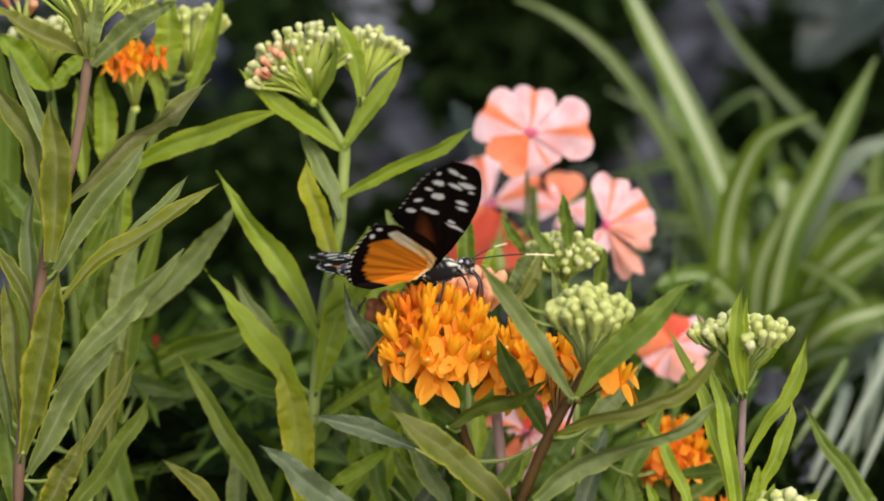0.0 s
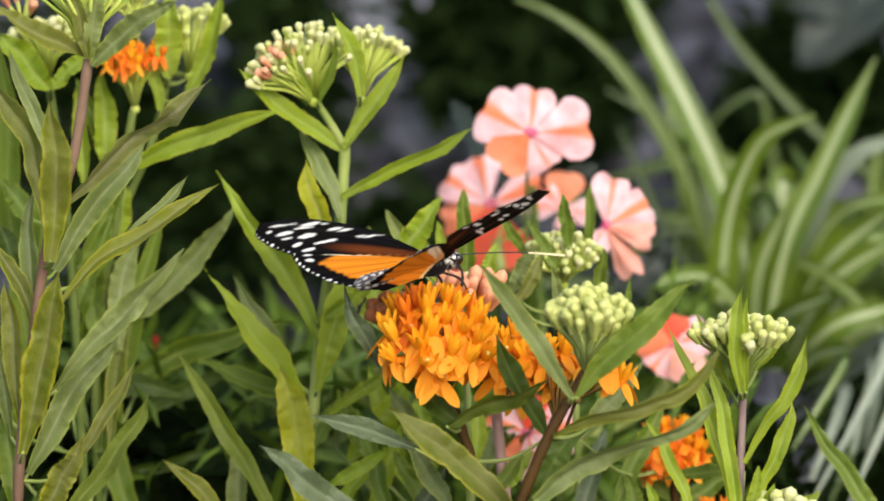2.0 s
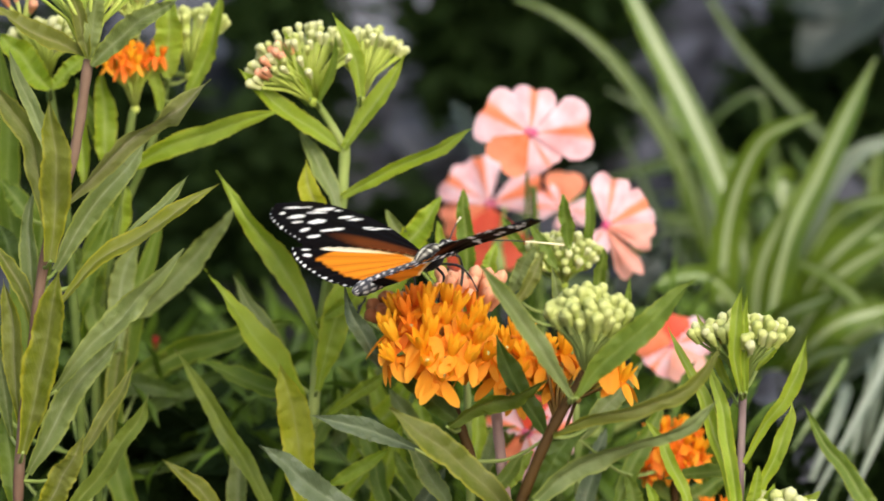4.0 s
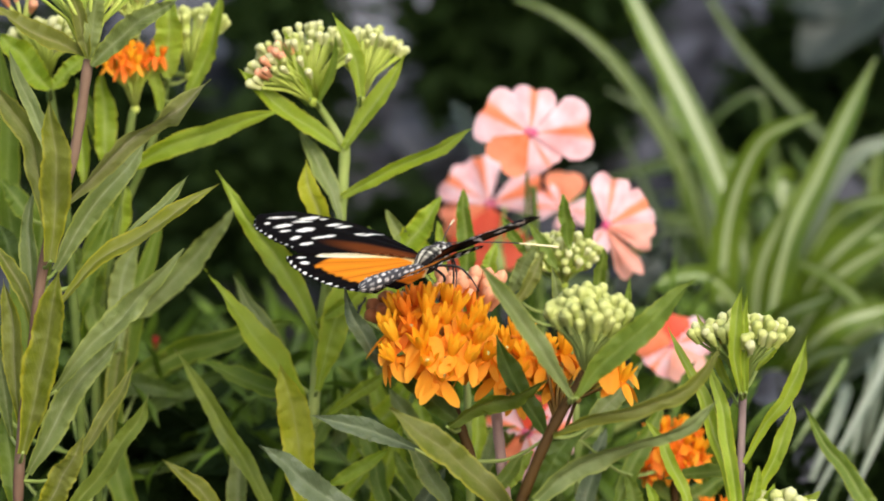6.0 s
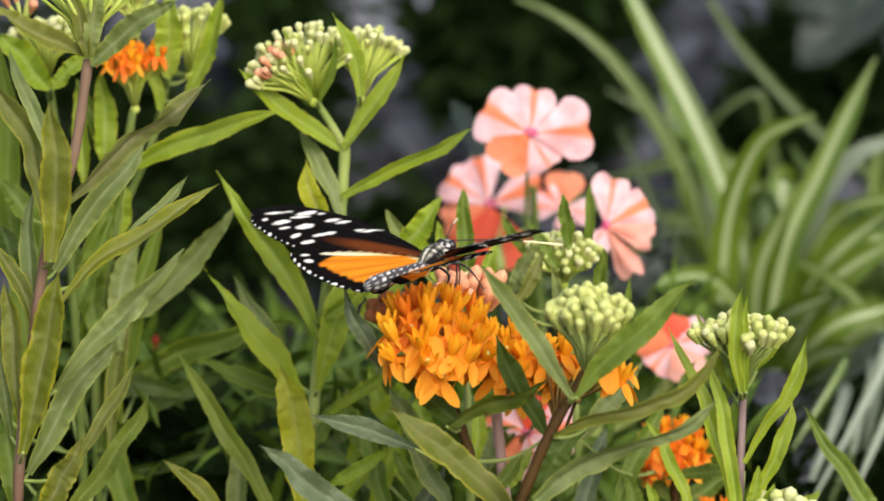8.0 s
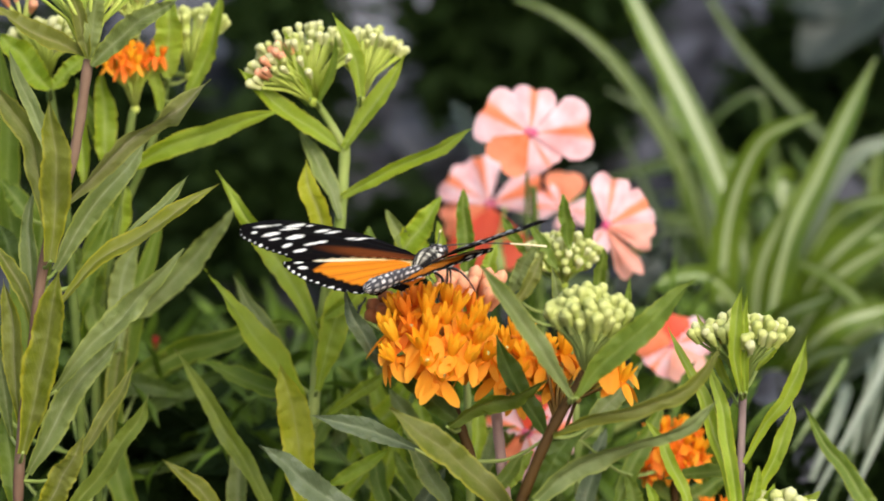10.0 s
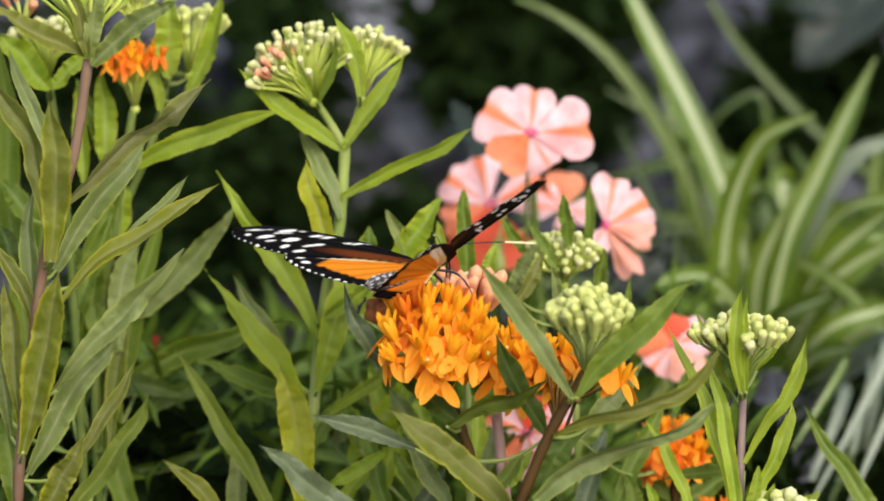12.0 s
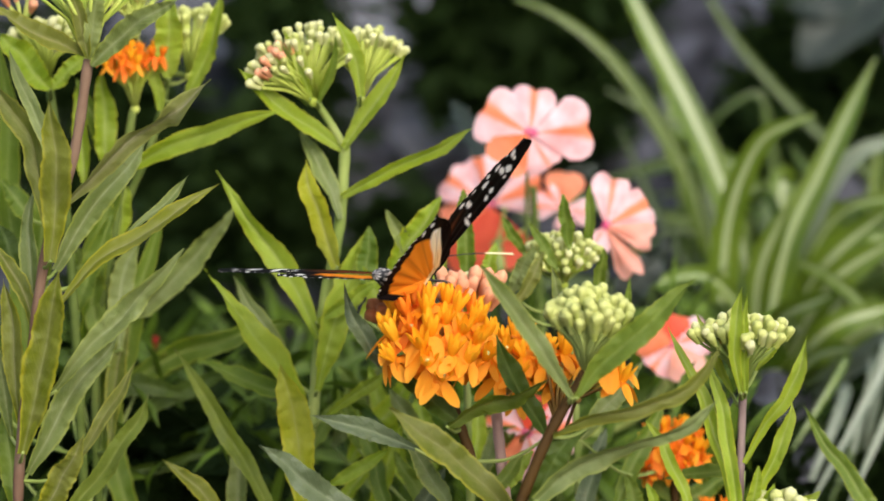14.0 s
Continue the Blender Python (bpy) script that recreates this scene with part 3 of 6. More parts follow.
def boulder(loc, size, seed, label, look_="stone", stands=False):
    """A weathered stone, its form broken by flat faces and hollows."""
    bm = bmesh.new()
    bmesh.ops.create_icosphere(bm, subdivisions=4, radius=1.0)
    r = random.Random(seed)
    cuts = [(Vector((r.uniform(-1, 1), r.uniform(-1, 1), r.uniform(-1, 1))).normalized(), r.uniform(0.55, 0.85)) for _ in range(9)]
    for v_ in bm.verts:
        for nrm, lim in cuts:
            over = v_.co.dot(nrm) - lim
            if over > 0:
                v_.co -= nrm * over * 0.9
        v_.co *= 1 + 0.10 * noise.noise(v_.co * 2.2 + Vector((seed, 0, 0))) + 0.04 * noise.noise(v_.co * 7 + Vector((0, seed, 0)))
    bm.transform(Matrix.Rotation(r.uniform(0, 6), 4, "Z") @ Matrix.Diagonal((size[0], size[1], size[2], 1)))
    low = min(v_.co.z for v_ in bm.verts)
    for v_ in bm.verts:
        if stands and v_.co.z < 0:
            v_.co.z *= -(loc[2] + 0.01) / low
    for f in bm.faces:
        f.smooth = True
    me = bpy.data.meshes.new("boulder")
    bm.to_mesh(me)
    bm.free()
    me.materials.append(M[look_])
    ob = new("boulder", me)
    ob.location = loc
    return tagged(ob, label, "rock", "stones of the rock bank")


def leafy_stuff(name, count, place, size, material, label, seed, aspect=0.3, upright=0.5):
    """Many small leaves as one object; place(r) gives each its spot."""
    r = random.Random(seed)
    verts, faces, uvs = [], [], []
    for _ in range(count):
        p = place(r)
        if p is None:
            continue
        long = size * r.uniform(0.6, 1.3)
        d = Vector((r.uniform(-1, 1), r.uniform(-1, 0.6), r.uniform(-0.3, 1) + upright)).normalized()
        side = d.cross(Vector((r.uniform(-1, 1), r.uniform(-1, 1), r.uniform(-0.2, 1)))).normalized()
        nrm = side.cross(d)
        n0 = len(verts)
        for t, w, z in ((0, 0.05, 0), (0.35, 1, 0.04), (0.7, 0.75, 0.02), (1, 0.03, -0.1)):
            mid = p + d * long * t + nrm * long * z
            verts += [mid - side * long * aspect * 0.5 * w + nrm * long * 0.05 * w, mid, mid + side * long * aspect * 0.5 * w + nrm * long * 0.05 * w]
        for i in range(3):
            for j in range(2):
                a = n0 + i * 3 + j
                faces.append((a, a + 3, a + 4, a + 1))
                uvs += [(i / 3, j / 2), ((i + 1) / 3, j / 2), ((i + 1) / 3, (j + 1) / 2), (i / 3, (j + 1) / 2)]
    me = bpy.data.meshes.new(name)
    me.from_pydata(verts, [], faces)
    layer = me.uv_layers.new(name="uv")
    layer.data.foreach_set("uv", [c_ for q in uvs for c_ in q])
    me.polygons.foreach_set("use_smooth", [True] * len(faces))
    me.materials.append(material)
    return tagged(new(name, me), label, "foliage", "", "stuff")


# ---- ground, rock bank and hedge ----
def ground():
    bm = bmesh.new()
    xs = [-60, -12, -4, -2] + [i * 0.1 - 1.5 for i in range(31)] + [2, 4, 12, 60]
    ys = [-60, -12, -4, -2] + [i * 0.1 - 1.2 for i in range(34)] + [3, 5, 14, 60]
    uvl = bm.loops.layers.uv.new("uv")
    sheet(bm, uvl, [[Vector((x, y, 0.012 * noise.noise(Vector((x * 5, y * 5, 0))) - 0.006)) for y in ys] for x in xs], [0] * len(xs), [0] * len(ys))
    bmesh.ops.reverse_faces(bm, faces=bm.faces)
    me = bpy.data.meshes.new("ground")
    bm.to_mesh(me)
    bm.free()
    me.materials.append(M["soil"])
    tagged(new("ground", me), "dark moist garden soil of the flower bed", "ground", "", "structure")


ground()

boulder((-0.0258, 0.8045, 0.4655), (0.115, 0.09, 0.16), 11, "large pale blue-grey weathered garden boulder", "stone_pale")
boulder((-0.0280, 0.7672, 0.4220), (0.11, 0.09, 0.12), 12, "pale grey boulder low in the rock bank", "stone_pale")
boulder((-0.1100, 0.8539, 0.4576), (0.09, 0.08, 0.15), 13, "dark grey boulder behind the leaves")
boulder((0.0702, 0.8036, 0.4601), (0.12, 0.09, 0.085), 14, "flat-topped grey stone of the rock bank")
boulder((0.1459, 0.8557, 0.4688), (0.16, 0.09, 0.10), 15, "broad blue-grey stone of the rock bank")
boulder((0.1371, 0.7795, 0.4354), (0.12, 0.08, 0.075), 16, "blue-grey stone under the broad one")
boulder((0.0835, 0.7373, 0.4246), (0.11, 0.08, 0.07), 17, "grey stone behind the pink flowers")
boulder((0.2074, 0.8006, 0.4411), (0.10, 0.08, 0.09), 18, "shaded blue-grey stone of the bank")
boulder((0.1021, 0.4903, 0.3996), (0.075, 0.06, 0.05), 19, "smooth blue-grey stone between the plants", "stone_shaded", True)
boulder((0.1276, 0.4067, 0.3832), (0.075, 0.05, 0.05), 20, "smooth grey stone under the striped leaves", "stone_shaded", True)
boulder((0.1012, 0.2381, 0.4051), (0.022, 0.025, 0.018), 27, "smooth dark grey stone behind the mauve stem", "stone", True)
boulder((0.0257, 0.7579, 0.4272), (0.04, 0.04, 0.06), 21, "small grey stone of the rock bank")
boulder((-0.1925, 0.7455, 0.4127), (0.10, 0.08, 0.10), 22, "grey stone glimpsed between the leaves")
boulder((-0.0861, 0.7826, 0.3273), (0.24, 0.12, 0.20), 23, "broad dark stone at the foot of the bank")
boulder((0.0328, 0.8344, 0.3348), (0.26, 0.12, 0.22), 24, "broad grey stone at the foot of the bank")
boulder((0.1845, 0.9329, 0.3172), (0.28, 0.12, 0.28), 25, "broad grey stone behind the striped leaves")
boulder((-0.2109, 0.9263, 0.2758), (0.26, 0.12, 0.30), 26, "broad dark stone behind the tall flowers")


def bank():
    """The earth bank against which the stones lie, running out into the ground at its ends."""
    bm = bmesh.new()
    uvl = bm.loops.layers.uv.new("uv")
    rows_ = []
    for i in range(81):
        x = -4 + i * 0.1
        e = min(1.0, max(0.0, (4 - abs(x)) / 2.6))
        e = e * e * (3 - 2 * e)
        row = []
        for j in range(14):
            t = j / 13
            y = 0.93 + 0.25 * t + 0.06 * noise.noise(Vector((x * 2, t * 3, 1)))
            z = -0.02 + e * (0.85 * t + 0.08 * noise.noise(Vector((x * 3, t * 4, 2))))
            row.append(Vector((x, y, z)))
        for t in (0.3, 0.6, 0.85, 1.0):
            row.append(Vector((x, 1.2 + 2.2 * t, -0.02 + e * (0.87 - 0.87 * t * t + 0.06 * noise.noise(Vector((x * 2, t * 4, 5))) * (1 - t)))))
        rows_.append(row)
    sheet(bm, uvl, rows_, [0] * 81, [0] * 18)
    for f in bm.faces:
        f.smooth = True
    me = bpy.data.meshes.new("bank")
    bm.to_mesh(me)
    bm.free()
    me.materials.append(M["soil"])
    tagged(new("earth_bank", me), "dark earth bank behind the flower bed", "bank", "", "structure")


bank()


def clumps(spots, spread):
    """Leaf spots scattered about a few middles."""
    def pick(r):
        c = Vector(r.choice(spots))
        return c + Vector((r.gauss(0, spread), r.gauss(0, spread * 0.6), r.gauss(0, spread)))
    return pick


leafy_stuff("shrub_foliage", 1500, clumps([(-0.0712, 0.6693, 0.5069), (-0.0695, 0.6570, 0.4929), (-0.0678, 0.6447, 0.4792), (-0.0698, 0.6320, 0.4632), (-0.0669, 0.6194, 0.4475), (-0.0742, 0.6167, 0.4306), (-0.0889, 0.6148, 0.4186), (-0.0644, 0.6141, 0.4137), (-0.1035, 0.6133, 0.4089)], 0.011), 0.016, M["shrub"], "shrub leaves hanging before the stones, shade put into their dark green", 3, 0.45, -0.3)
leafy_stuff("shrub_foliage", 3100, clumps([(0.0166, 0.6689, 0.5044), (0.0252, 0.6589, 0.5052), (0.0351, 0.6589, 0.5052), (0.0176, 0.6462, 0.4890), (0.0250, 0.6462, 0.4890), (0.0361, 0.6458, 0.4865), (0.0213, 0.6441, 0.4755), (0.0576, 0.6215, 0.4608), (-0.0202, 0.5932, 0.4096), (0.0527, 0.6290, 0.5083), (0.0674, 0.6291, 0.5087), (0.0607, 0.6400, 0.4747), (0.0039, 0.6400, 0.4945), (0.0076, 0.6400, 0.4797)], 0.010), 0.016, M["shrub"], "shrub leaves over the grey stones, their green darkened as shade", 8, 0.45, -0.3)
leafy_stuff("shrub_foliage", 1500, clumps([(0.1626, 0.6228, 0.4692), (0.1577, 0.6270, 0.4957), (0.1555, 0.6052, 0.4857), (0.1483, 0.6014, 0.4619), (0.1699, 0.6209, 0.4571), (0.1308, 0.6198, 0.4499), (0.1483, 0.6045, 0.4809), (0.1724, 0.6041, 0.4785), (0.1832, 0.6022, 0.4667), (0.1652, 0.6048, 0.4833)], 0.009), 0.016, M["shrub"], "shrub leaves between blue-grey stones, coloured as deep shade", 9, 0.45, -0.3)
# clumps added as the black shade in the gaps between the milkweed leaves
leafy_stuff("shrub_foliage", 2300, clumps([(-0.1729, 0.5503, 0.4586), (-0.1543, 0.5474, 0.4402), (-0.1311, 0.5503, 0.4586), (-0.1125, 0.5474, 0.4402), (-0.1403, 0.5539, 0.4815), (-0.1682, 0.5550, 0.4884), (-0.1078, 0.5801, 0.4549), (-0.1194, 0.4419, 0.4135), (-0.1065, 0.4406, 0.4050), (-0.0979, 0.4385, 0.3922), (-0.1173, 0.4392, 0.3965), (-0.0967, 0.1091, 0.4218), (-0.0848, 0.1184, 0.4164), (-0.1095, 0.1104, 0.4297), (-0.0727, 0.1079, 0.4139), (-0.1031, 0.1081, 0.4155)], 0.010), 0.016, M["shrub"], "shade-coloured leaves filling the gaps behind the tall milkweed", 14, 0.45, -0.3)
# clumps added as the darkness below the spider plant
leafy_stuff("shrub_foliage", 2400, clumps([(0.1435, 0.3476, 0.3931), (0.1525, 0.3479, 0.3951), (0.1352, 0.3258, 0.3834), (0.1431, 0.3249, 0.3776), (0.1529, 0.3258, 0.3834), (0.1123, 0.2549, 0.3835), (0.1234, 0.2546, 0.3817), (0.1395, 0.2641, 0.3776), (0.0930, 0.1865, 0.3992), (0.0809, 0.1860, 0.3958)], 0.009), 0.016, M["shrub"], "shade-coloured leaves filling the black gap under the striped plant", 19, 0.3, 0.3)
leafy_stuff("bank_foliage", 3800, lambda r: Vector((r.uniform(-0.35, 0.34), r.uniform(0.50, 0.66), r.uniform(0.03, 0.34))), 0.05, M["shrub"], "low foliage at the foot of the bank, shade in its colour", 4, 0.35, 0.2)


def ferny(r):
    """Spots for the feathery undergrowth, thinner towards its top."""
    x, y = r.uniform(-0.13, 0.05), r.uniform(0.07, 0.30)
    top = 0.475 - 0.22 * max(0, x + 0.02) - 0.10 * y
    return Vector((x * (1 + y * 0.8), y, top - 0.25 * r.random() ** 1.6 * 1.0 - 0.02))


leafy_stuff("undergrowth", 1500, ferny, 0.022, M["undergrowth"], "feathery green undergrowth between the flower stems", 5, 0.16, 0.4)
leafy_stuff("undergrowth", 1050, lambda r: Vector((r.uniform(-0.02, 0.092), r.uniform(0.05, 0.26), r.uniform(0.25, 0.455 - 0.06 * r.random()))), 0.026, M["undergrowth"], "green undergrowth under the orange flowers", 6, 0.2, 0.5)

# ---- striped grass-like plant ----
spider = thing("spider_plant", (0.1193, 0.3200, 0.0), "arching spider plant with green leaves striped creamy white", "plant")
stem(spider, [(0.1190, 0.3023, 0.3628), (0.1178, 0.3077, 0.3972)], 0.02, "stem_green", 0.8, True, "crown")
strap(spider, [(0.1065, 0.2900, 0.4319), (0.0950, 0.2950, 0.4724), (0.0823, 0.3000, 0.5014), (0.0718, 0.3050, 0.5218), (0.0611, 0.3100, 0.5433)], (0.0072, 0.0095, 0.0090, 0.0073, 0.0038), "striped", roll=12)
strap(spider, [(0.0995, 0.3300, 0.4247), (0.0845, 0.3340, 0.4738), (0.0718, 0.3380, 0.4970), (0.0571, 0.3420, 0.5159), (0.0405, 0.3460, 0.5281), (0.0258, 0.3500, 0.5341)], (0.0048, 0.0054, 0.0051, 0.0036, 0.0021, 0.0008), "striped", roll=-20)
strap(spider, [(0.0916, 0.2600, 0.4410), (0.0931, 0.2558, 0.4668), (0.0972, 0.2515, 0.4846), (0.1046, 0.2473, 0.4983), (0.1193, 0.2430, 0.5056)], (0.0092, 0.0095, 0.0081, 0.0055, 0.0008), "striped", roll=15)
strap(spider, [(0.1095, 0.2720, 0.4351), (0.1151, 0.2730, 0.4614), (0.1247, 0.2740, 0.4819), (0.1341, 0.2750, 0.5024), (0.1424, 0.2760, 0.5202)], (0.0093, 0.0099, 0.0085, 0.0065, 0.0006), "striped", roll=-15)
strap(spider, [(0.1196, 0.2900, 0.4473), (0.1256, 0.2880, 0.4677), (0.1327, 0.2860, 0.4816), (0.1402, 0.2840, 0.4889), (0.1526, 0.2820, 0.4929)], (0.0043, 0.0057, 0.0057, 0.0049, 0.0029), "pale")
strap(spider, [(0.1736, 0.4000, 0.4481), (0.1569, 0.4018, 0.4657), (0.1382, 0.4036, 0.4807), (0.1219, 0.4054, 0.4976), (0.1090, 0.4072, 0.5124), (0.0981, 0.4090, 0.5295)], (0.0030, 0.0034, 0.0037, 0.0033, 0.0030, 0.0020), "striped_shaded")
strap(spider, [(0.1251, 0.4000, 0.4292), (0.1232, 0.4000, 0.4586), (0.1204, 0.4000, 0.4795), (0.1160, 0.4000, 0.4945), (0.1045, 0.4000, 0.4895), (0.0944, 0.4000, 0.4774)], (0.0050, 0.0050, 0.0038, 0.0022, 0.0020, 0.0010), "striped_shaded", roll=20)
strap(spider, [(0.1213, 0.2800, 0.4508), (0.1288, 0.2740, 0.4654), (0.1363, 0.2680, 0.4726), (0.1502, 0.2620, 0.4761)], (0.0031, 0.0040, 0.0039, 0.0025), "striped")
strap(spider, [(0.1021, 0.2950, 0.4387), (0.1087, 0.2860, 0.4495), (0.1153, 0.2770, 0.4524), (0.1237, 0.2680, 0.4509), (0.1339, 0.2590, 0.4445), (0.1496, 0.2500, 0.4278)], (0.0029, 0.0030, 0.0030, 0.0031, 0.0034, 0.0028), "striped", roll=25)
strap(spider, [(0.1048, 0.3000, 0.4145), (0.1077, 0.3033, 0.4334), (0.1130, 0.3067, 0.4523), (0.1223, 0.3100, 0.4635)], (0.0058, 0.0061, 0.0050, 0.0012), "striped")
blade(spider, (0.1030, 0.2526, 0.4329), (0.0858, 0.2358, 0.4544), (0.0630, 0.2156, 0.4550), 0.0052)
blade(spider, (0.1116, 0.2899, 0.4125), (0.1264, 0.2758, 0.4515), (0.1494, 0.2691, 0.4732), 0.0099)
blade(spider, (0.1154, 0.2899, 0.4125), (0.1290, 0.2651, 0.4476), (0.1499, 0.2575, 0.4638), 0.0099)
blade(spider, (0.1106, 0.3009, 0.4182), (0.1211, 0.2967, 0.4558), (0.1458, 0.2993, 0.4718), 0.0088)
blade(spider, (0.1133, 0.2697, 0.4127), (0.1278, 0.2529, 0.4347), (0.1499, 0.2541, 0.4420), 0.0084)
blade(spider, (0.1113, 0.2497, 0.4148), (0.1201, 0.2318, 0.4294), (0.1302, 0.2126, 0.4358), 0.0057)
blade(spider, (0.1205, 0.2495, 0.4130), (0.1373, 0.2119, 0.4314), (0.1329, 0.2075, 0.4035), 0.0026, "pale", 20)
blade(spider, (0.1223, 0.2495, 0.4130), (0.1378, 0.2029, 0.4385), (0.1220, 0.1968, 0.4004), 0.0026, "pale", -20)
blade(spider, (0.1168, 0.2483, 0.4057), (0.1267, 0.2105, 0.4227), (0.1104, 0.1852, 0.3906), 0.0031, "pale")
blade(spider, (0.1212, 0.2391, 0.4114), (0.1347, 0.2119, 0.4314), (0.1255, 0.1960, 0.3952), 0.0021, "pale", 10)
blade(spider, (0.1197, 0.2596, 0.4128), (0.1386, 0.1835, 0.4439), (0.1099, 0.1559, 0.3976), 0.0026, "pale", 15)
blade(spider, (0.1216, 0.2593, 0.4110), (0.1403, 0.1821, 0.4354), (0.1207, 0.1556, 0.3959), 0.0023, "pale", -15)
blade(spider, (0.1168, 0.2497, 0.4148), (0.1243, 0.1922, 0.4352), (0.1057, 0.1683, 0.4121), 0.0021, "striped", 15)
blade(spider, (0.1194, 0.2379, 0.4042), (0.1302, 0.2086, 0.4104), (0.1191, 0.1852, 0.3906), 0.0024, "striped_shaded", 10)
blade(spider, (0.1076, 0.3310, 0.4165), (0.0966, 0.3474, 0.4559), (0.0914, 0.3623, 0.4862), 0.0045, "striped_shaded")
blade(spider, (0.1085, 0.3402, 0.4108), (0.0807, 0.3465, 0.4501), (0.0633, 0.3623, 0.4862), 0.0030, "striped_shaded")
blade(spider, (0.1185, 0.3396, 0.4069), (0.1315, 0.3563, 0.4485), (0.1435, 0.3632, 0.4921), 0.0084)
blade(spider, (0.1049, 0.2807, 0.4182), (0.1049, 0.2656, 0.4513), (0.1131, 0.2592, 0.4747), 0.0088)
blade(spider, (0.1067, 0.3200, 0.4106), (0.1019, 0.3150, 0.4431), (0.1087, 0.3090, 0.4694), 0.0088)
blade(spider, (0.1078, 0.2902, 0.4144), (0.1113, 0.2535, 0.4384), (0.1255, 0.2349, 0.4490), 0.0076)
rs = random.Random(21)
for i in range(36):
    base = Vector((0.1195, 0.3479, 0.3951)) + Vector((rs.uniform(-0.035, 0.05), rs.uniform(-0.02, 0.06), rs.uniform(-0.03, 0.02)))
    lean = rs.uniform(-0.9, 1.2)
    tall = rs.uniform(0.05, 0.115) * (1.0 - 0.25 * abs(lean))
    out = Vector((lean, rs.uniform(-0.5, 0.5), 0))
    blade(spider, base, base + out * 0.035 + Vector((0, 0, tall * 0.8)), base + out * rs.uniform(0.07, 0.11) + Vector((0, 0, tall * rs.uniform(0.75, 1.2))), rs.uniform(0.0035, 0.0075), "striped_shaded" if i % 4 else "striped", rs.uniform(-50, 50))
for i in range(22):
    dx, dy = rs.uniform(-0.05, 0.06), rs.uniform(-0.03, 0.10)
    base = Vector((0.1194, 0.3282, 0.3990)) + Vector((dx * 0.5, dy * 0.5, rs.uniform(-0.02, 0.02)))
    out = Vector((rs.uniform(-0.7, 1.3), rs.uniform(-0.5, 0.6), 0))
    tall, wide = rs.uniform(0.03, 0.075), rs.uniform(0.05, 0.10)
    blade(spider, base, base + out * wide * 0.5 + Vector((0, 0, tall * 0.9)), base + out * wide * 1.5 + Vector((0, 0, tall * rs.uniform(0.3, 1.1))), rs.uniform(0.006, 0.0105), "striped" if i % 2 else "striped_shaded", rs.uniform(-35, 35))

large = thing("broad_leaf_plant", (0.1989, 0.5500, 0.0), "plant with a broad slate-green leaf before the stones", "plant")
stem(large, [(0.1989, 0.5485, 0.4471), (0.1873, 0.5601, 0.5206)], 0.008)
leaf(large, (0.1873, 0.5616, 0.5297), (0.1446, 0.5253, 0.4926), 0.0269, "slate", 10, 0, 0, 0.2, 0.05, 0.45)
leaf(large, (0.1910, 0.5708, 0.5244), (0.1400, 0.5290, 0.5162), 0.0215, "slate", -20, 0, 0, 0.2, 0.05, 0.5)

# ---- pink and white impatiens ----
impatiens = thing("impatiens_plant", (0.0357, 0.1500, 0.0), "impatiens with pink, white and coral striped flowers", "plant")
stem(impatiens, [(0.0332, 0.1390, 0.4185), (0.0291, 0.1452, 0.4577), (0.0266, 0.1511, 0.4952)], 0.003, "stem_shaded")
stem(impatiens, [(0.0357, 0.1416, 0.4348), (0.0456, 0.1462, 0.4642), (0.0486, 0.1483, 0.4773)], 0.004, "stem_green", 0.75, False)
stem(impatiens, [(0.0357, 0.1390, 0.4185), (0.0605, 0.1410, 0.4316), (0.0679, 0.1426, 0.4414)], 0.004, "stem_green", 0.75, False)
stem(impatiens, [(0.0307, 0.1431, 0.4446), (0.0192, 0.1462, 0.4642), (0.0160, 0.1584, 0.4774)], 0.004, "stem_green", 0.75, False)
impatiens_flower(impatiens, (0.0250, 0.1240, 0.5140), (0.03, -0.96, 0.25), [(150, 0.0158, 41, "striped"), (82, 0.0139, 35, "striped"), (6, 0.0178, 40, "striped"), (-52, 0.0114, 46, "striped"), (-136, 0.0130, 41, "coral")])
impatiens_flower(impatiens, (0.0145, 0.1850, 0.4847), (-0.1, -0.97, 0.2), [(150, 0.0161, 27, "striped"), (104, 0.0152, 28, "striped"), (20, 0.0171, 33, "striped"), (-158, 0.0157, 26, "coral"), (-88, 0.0217, 50, "red")])
impatiens_flower(impatiens, (0.0363, 0.1750, 0.4853), (0.1, -0.95, 0.25), [(82, 0.0111, 42, "coral"), (-12, 0.0091, 34, "striped"), (176, 0.0087, 34, "striped"), (-85, 0.0068, 34, "striped"), (130, 0.0073, 25, "striped")])
impatiens_flower(impatiens, (0.0464, 0.1200, 0.4880), (0.1, -0.97, 0.2), [(80, 0.0145, 29, "striped"), (24, 0.0148, 28, "striped"), (-16, 0.0142, 21, "peach"), (-58, 0.0164, 17, "peach"), (-118, 0.0078, 40, "striped")])
impatiens_flower(impatiens, (0.0662, 0.1242, 0.4531), (-0.05, -0.9, 0.3), [(20, 0.0110, 41, "striped"), (85, 0.0090, 41, "red"), (166, 0.0100, 41, "coral"), (233, 0.0095, 41, "striped"), (302, 0.0108, 41, "peach")])
impatiens_flower(impatiens, (0.0233, 0.0761, 0.4374), (-0.2, -0.9, 0.3), [(14, 0.0139, 41, "striped"), (79, 0.0113, 41, "red"), (160, 0.0126, 41, "striped"), (227, 0.0120, 41, "coral"), (296, 0.0136, 41, "striped")])
leaf(impatiens, (0.0294, 0.1571, 0.4691), (0.0124, 0.1363, 0.4659), 0.0079, "deep", 20)
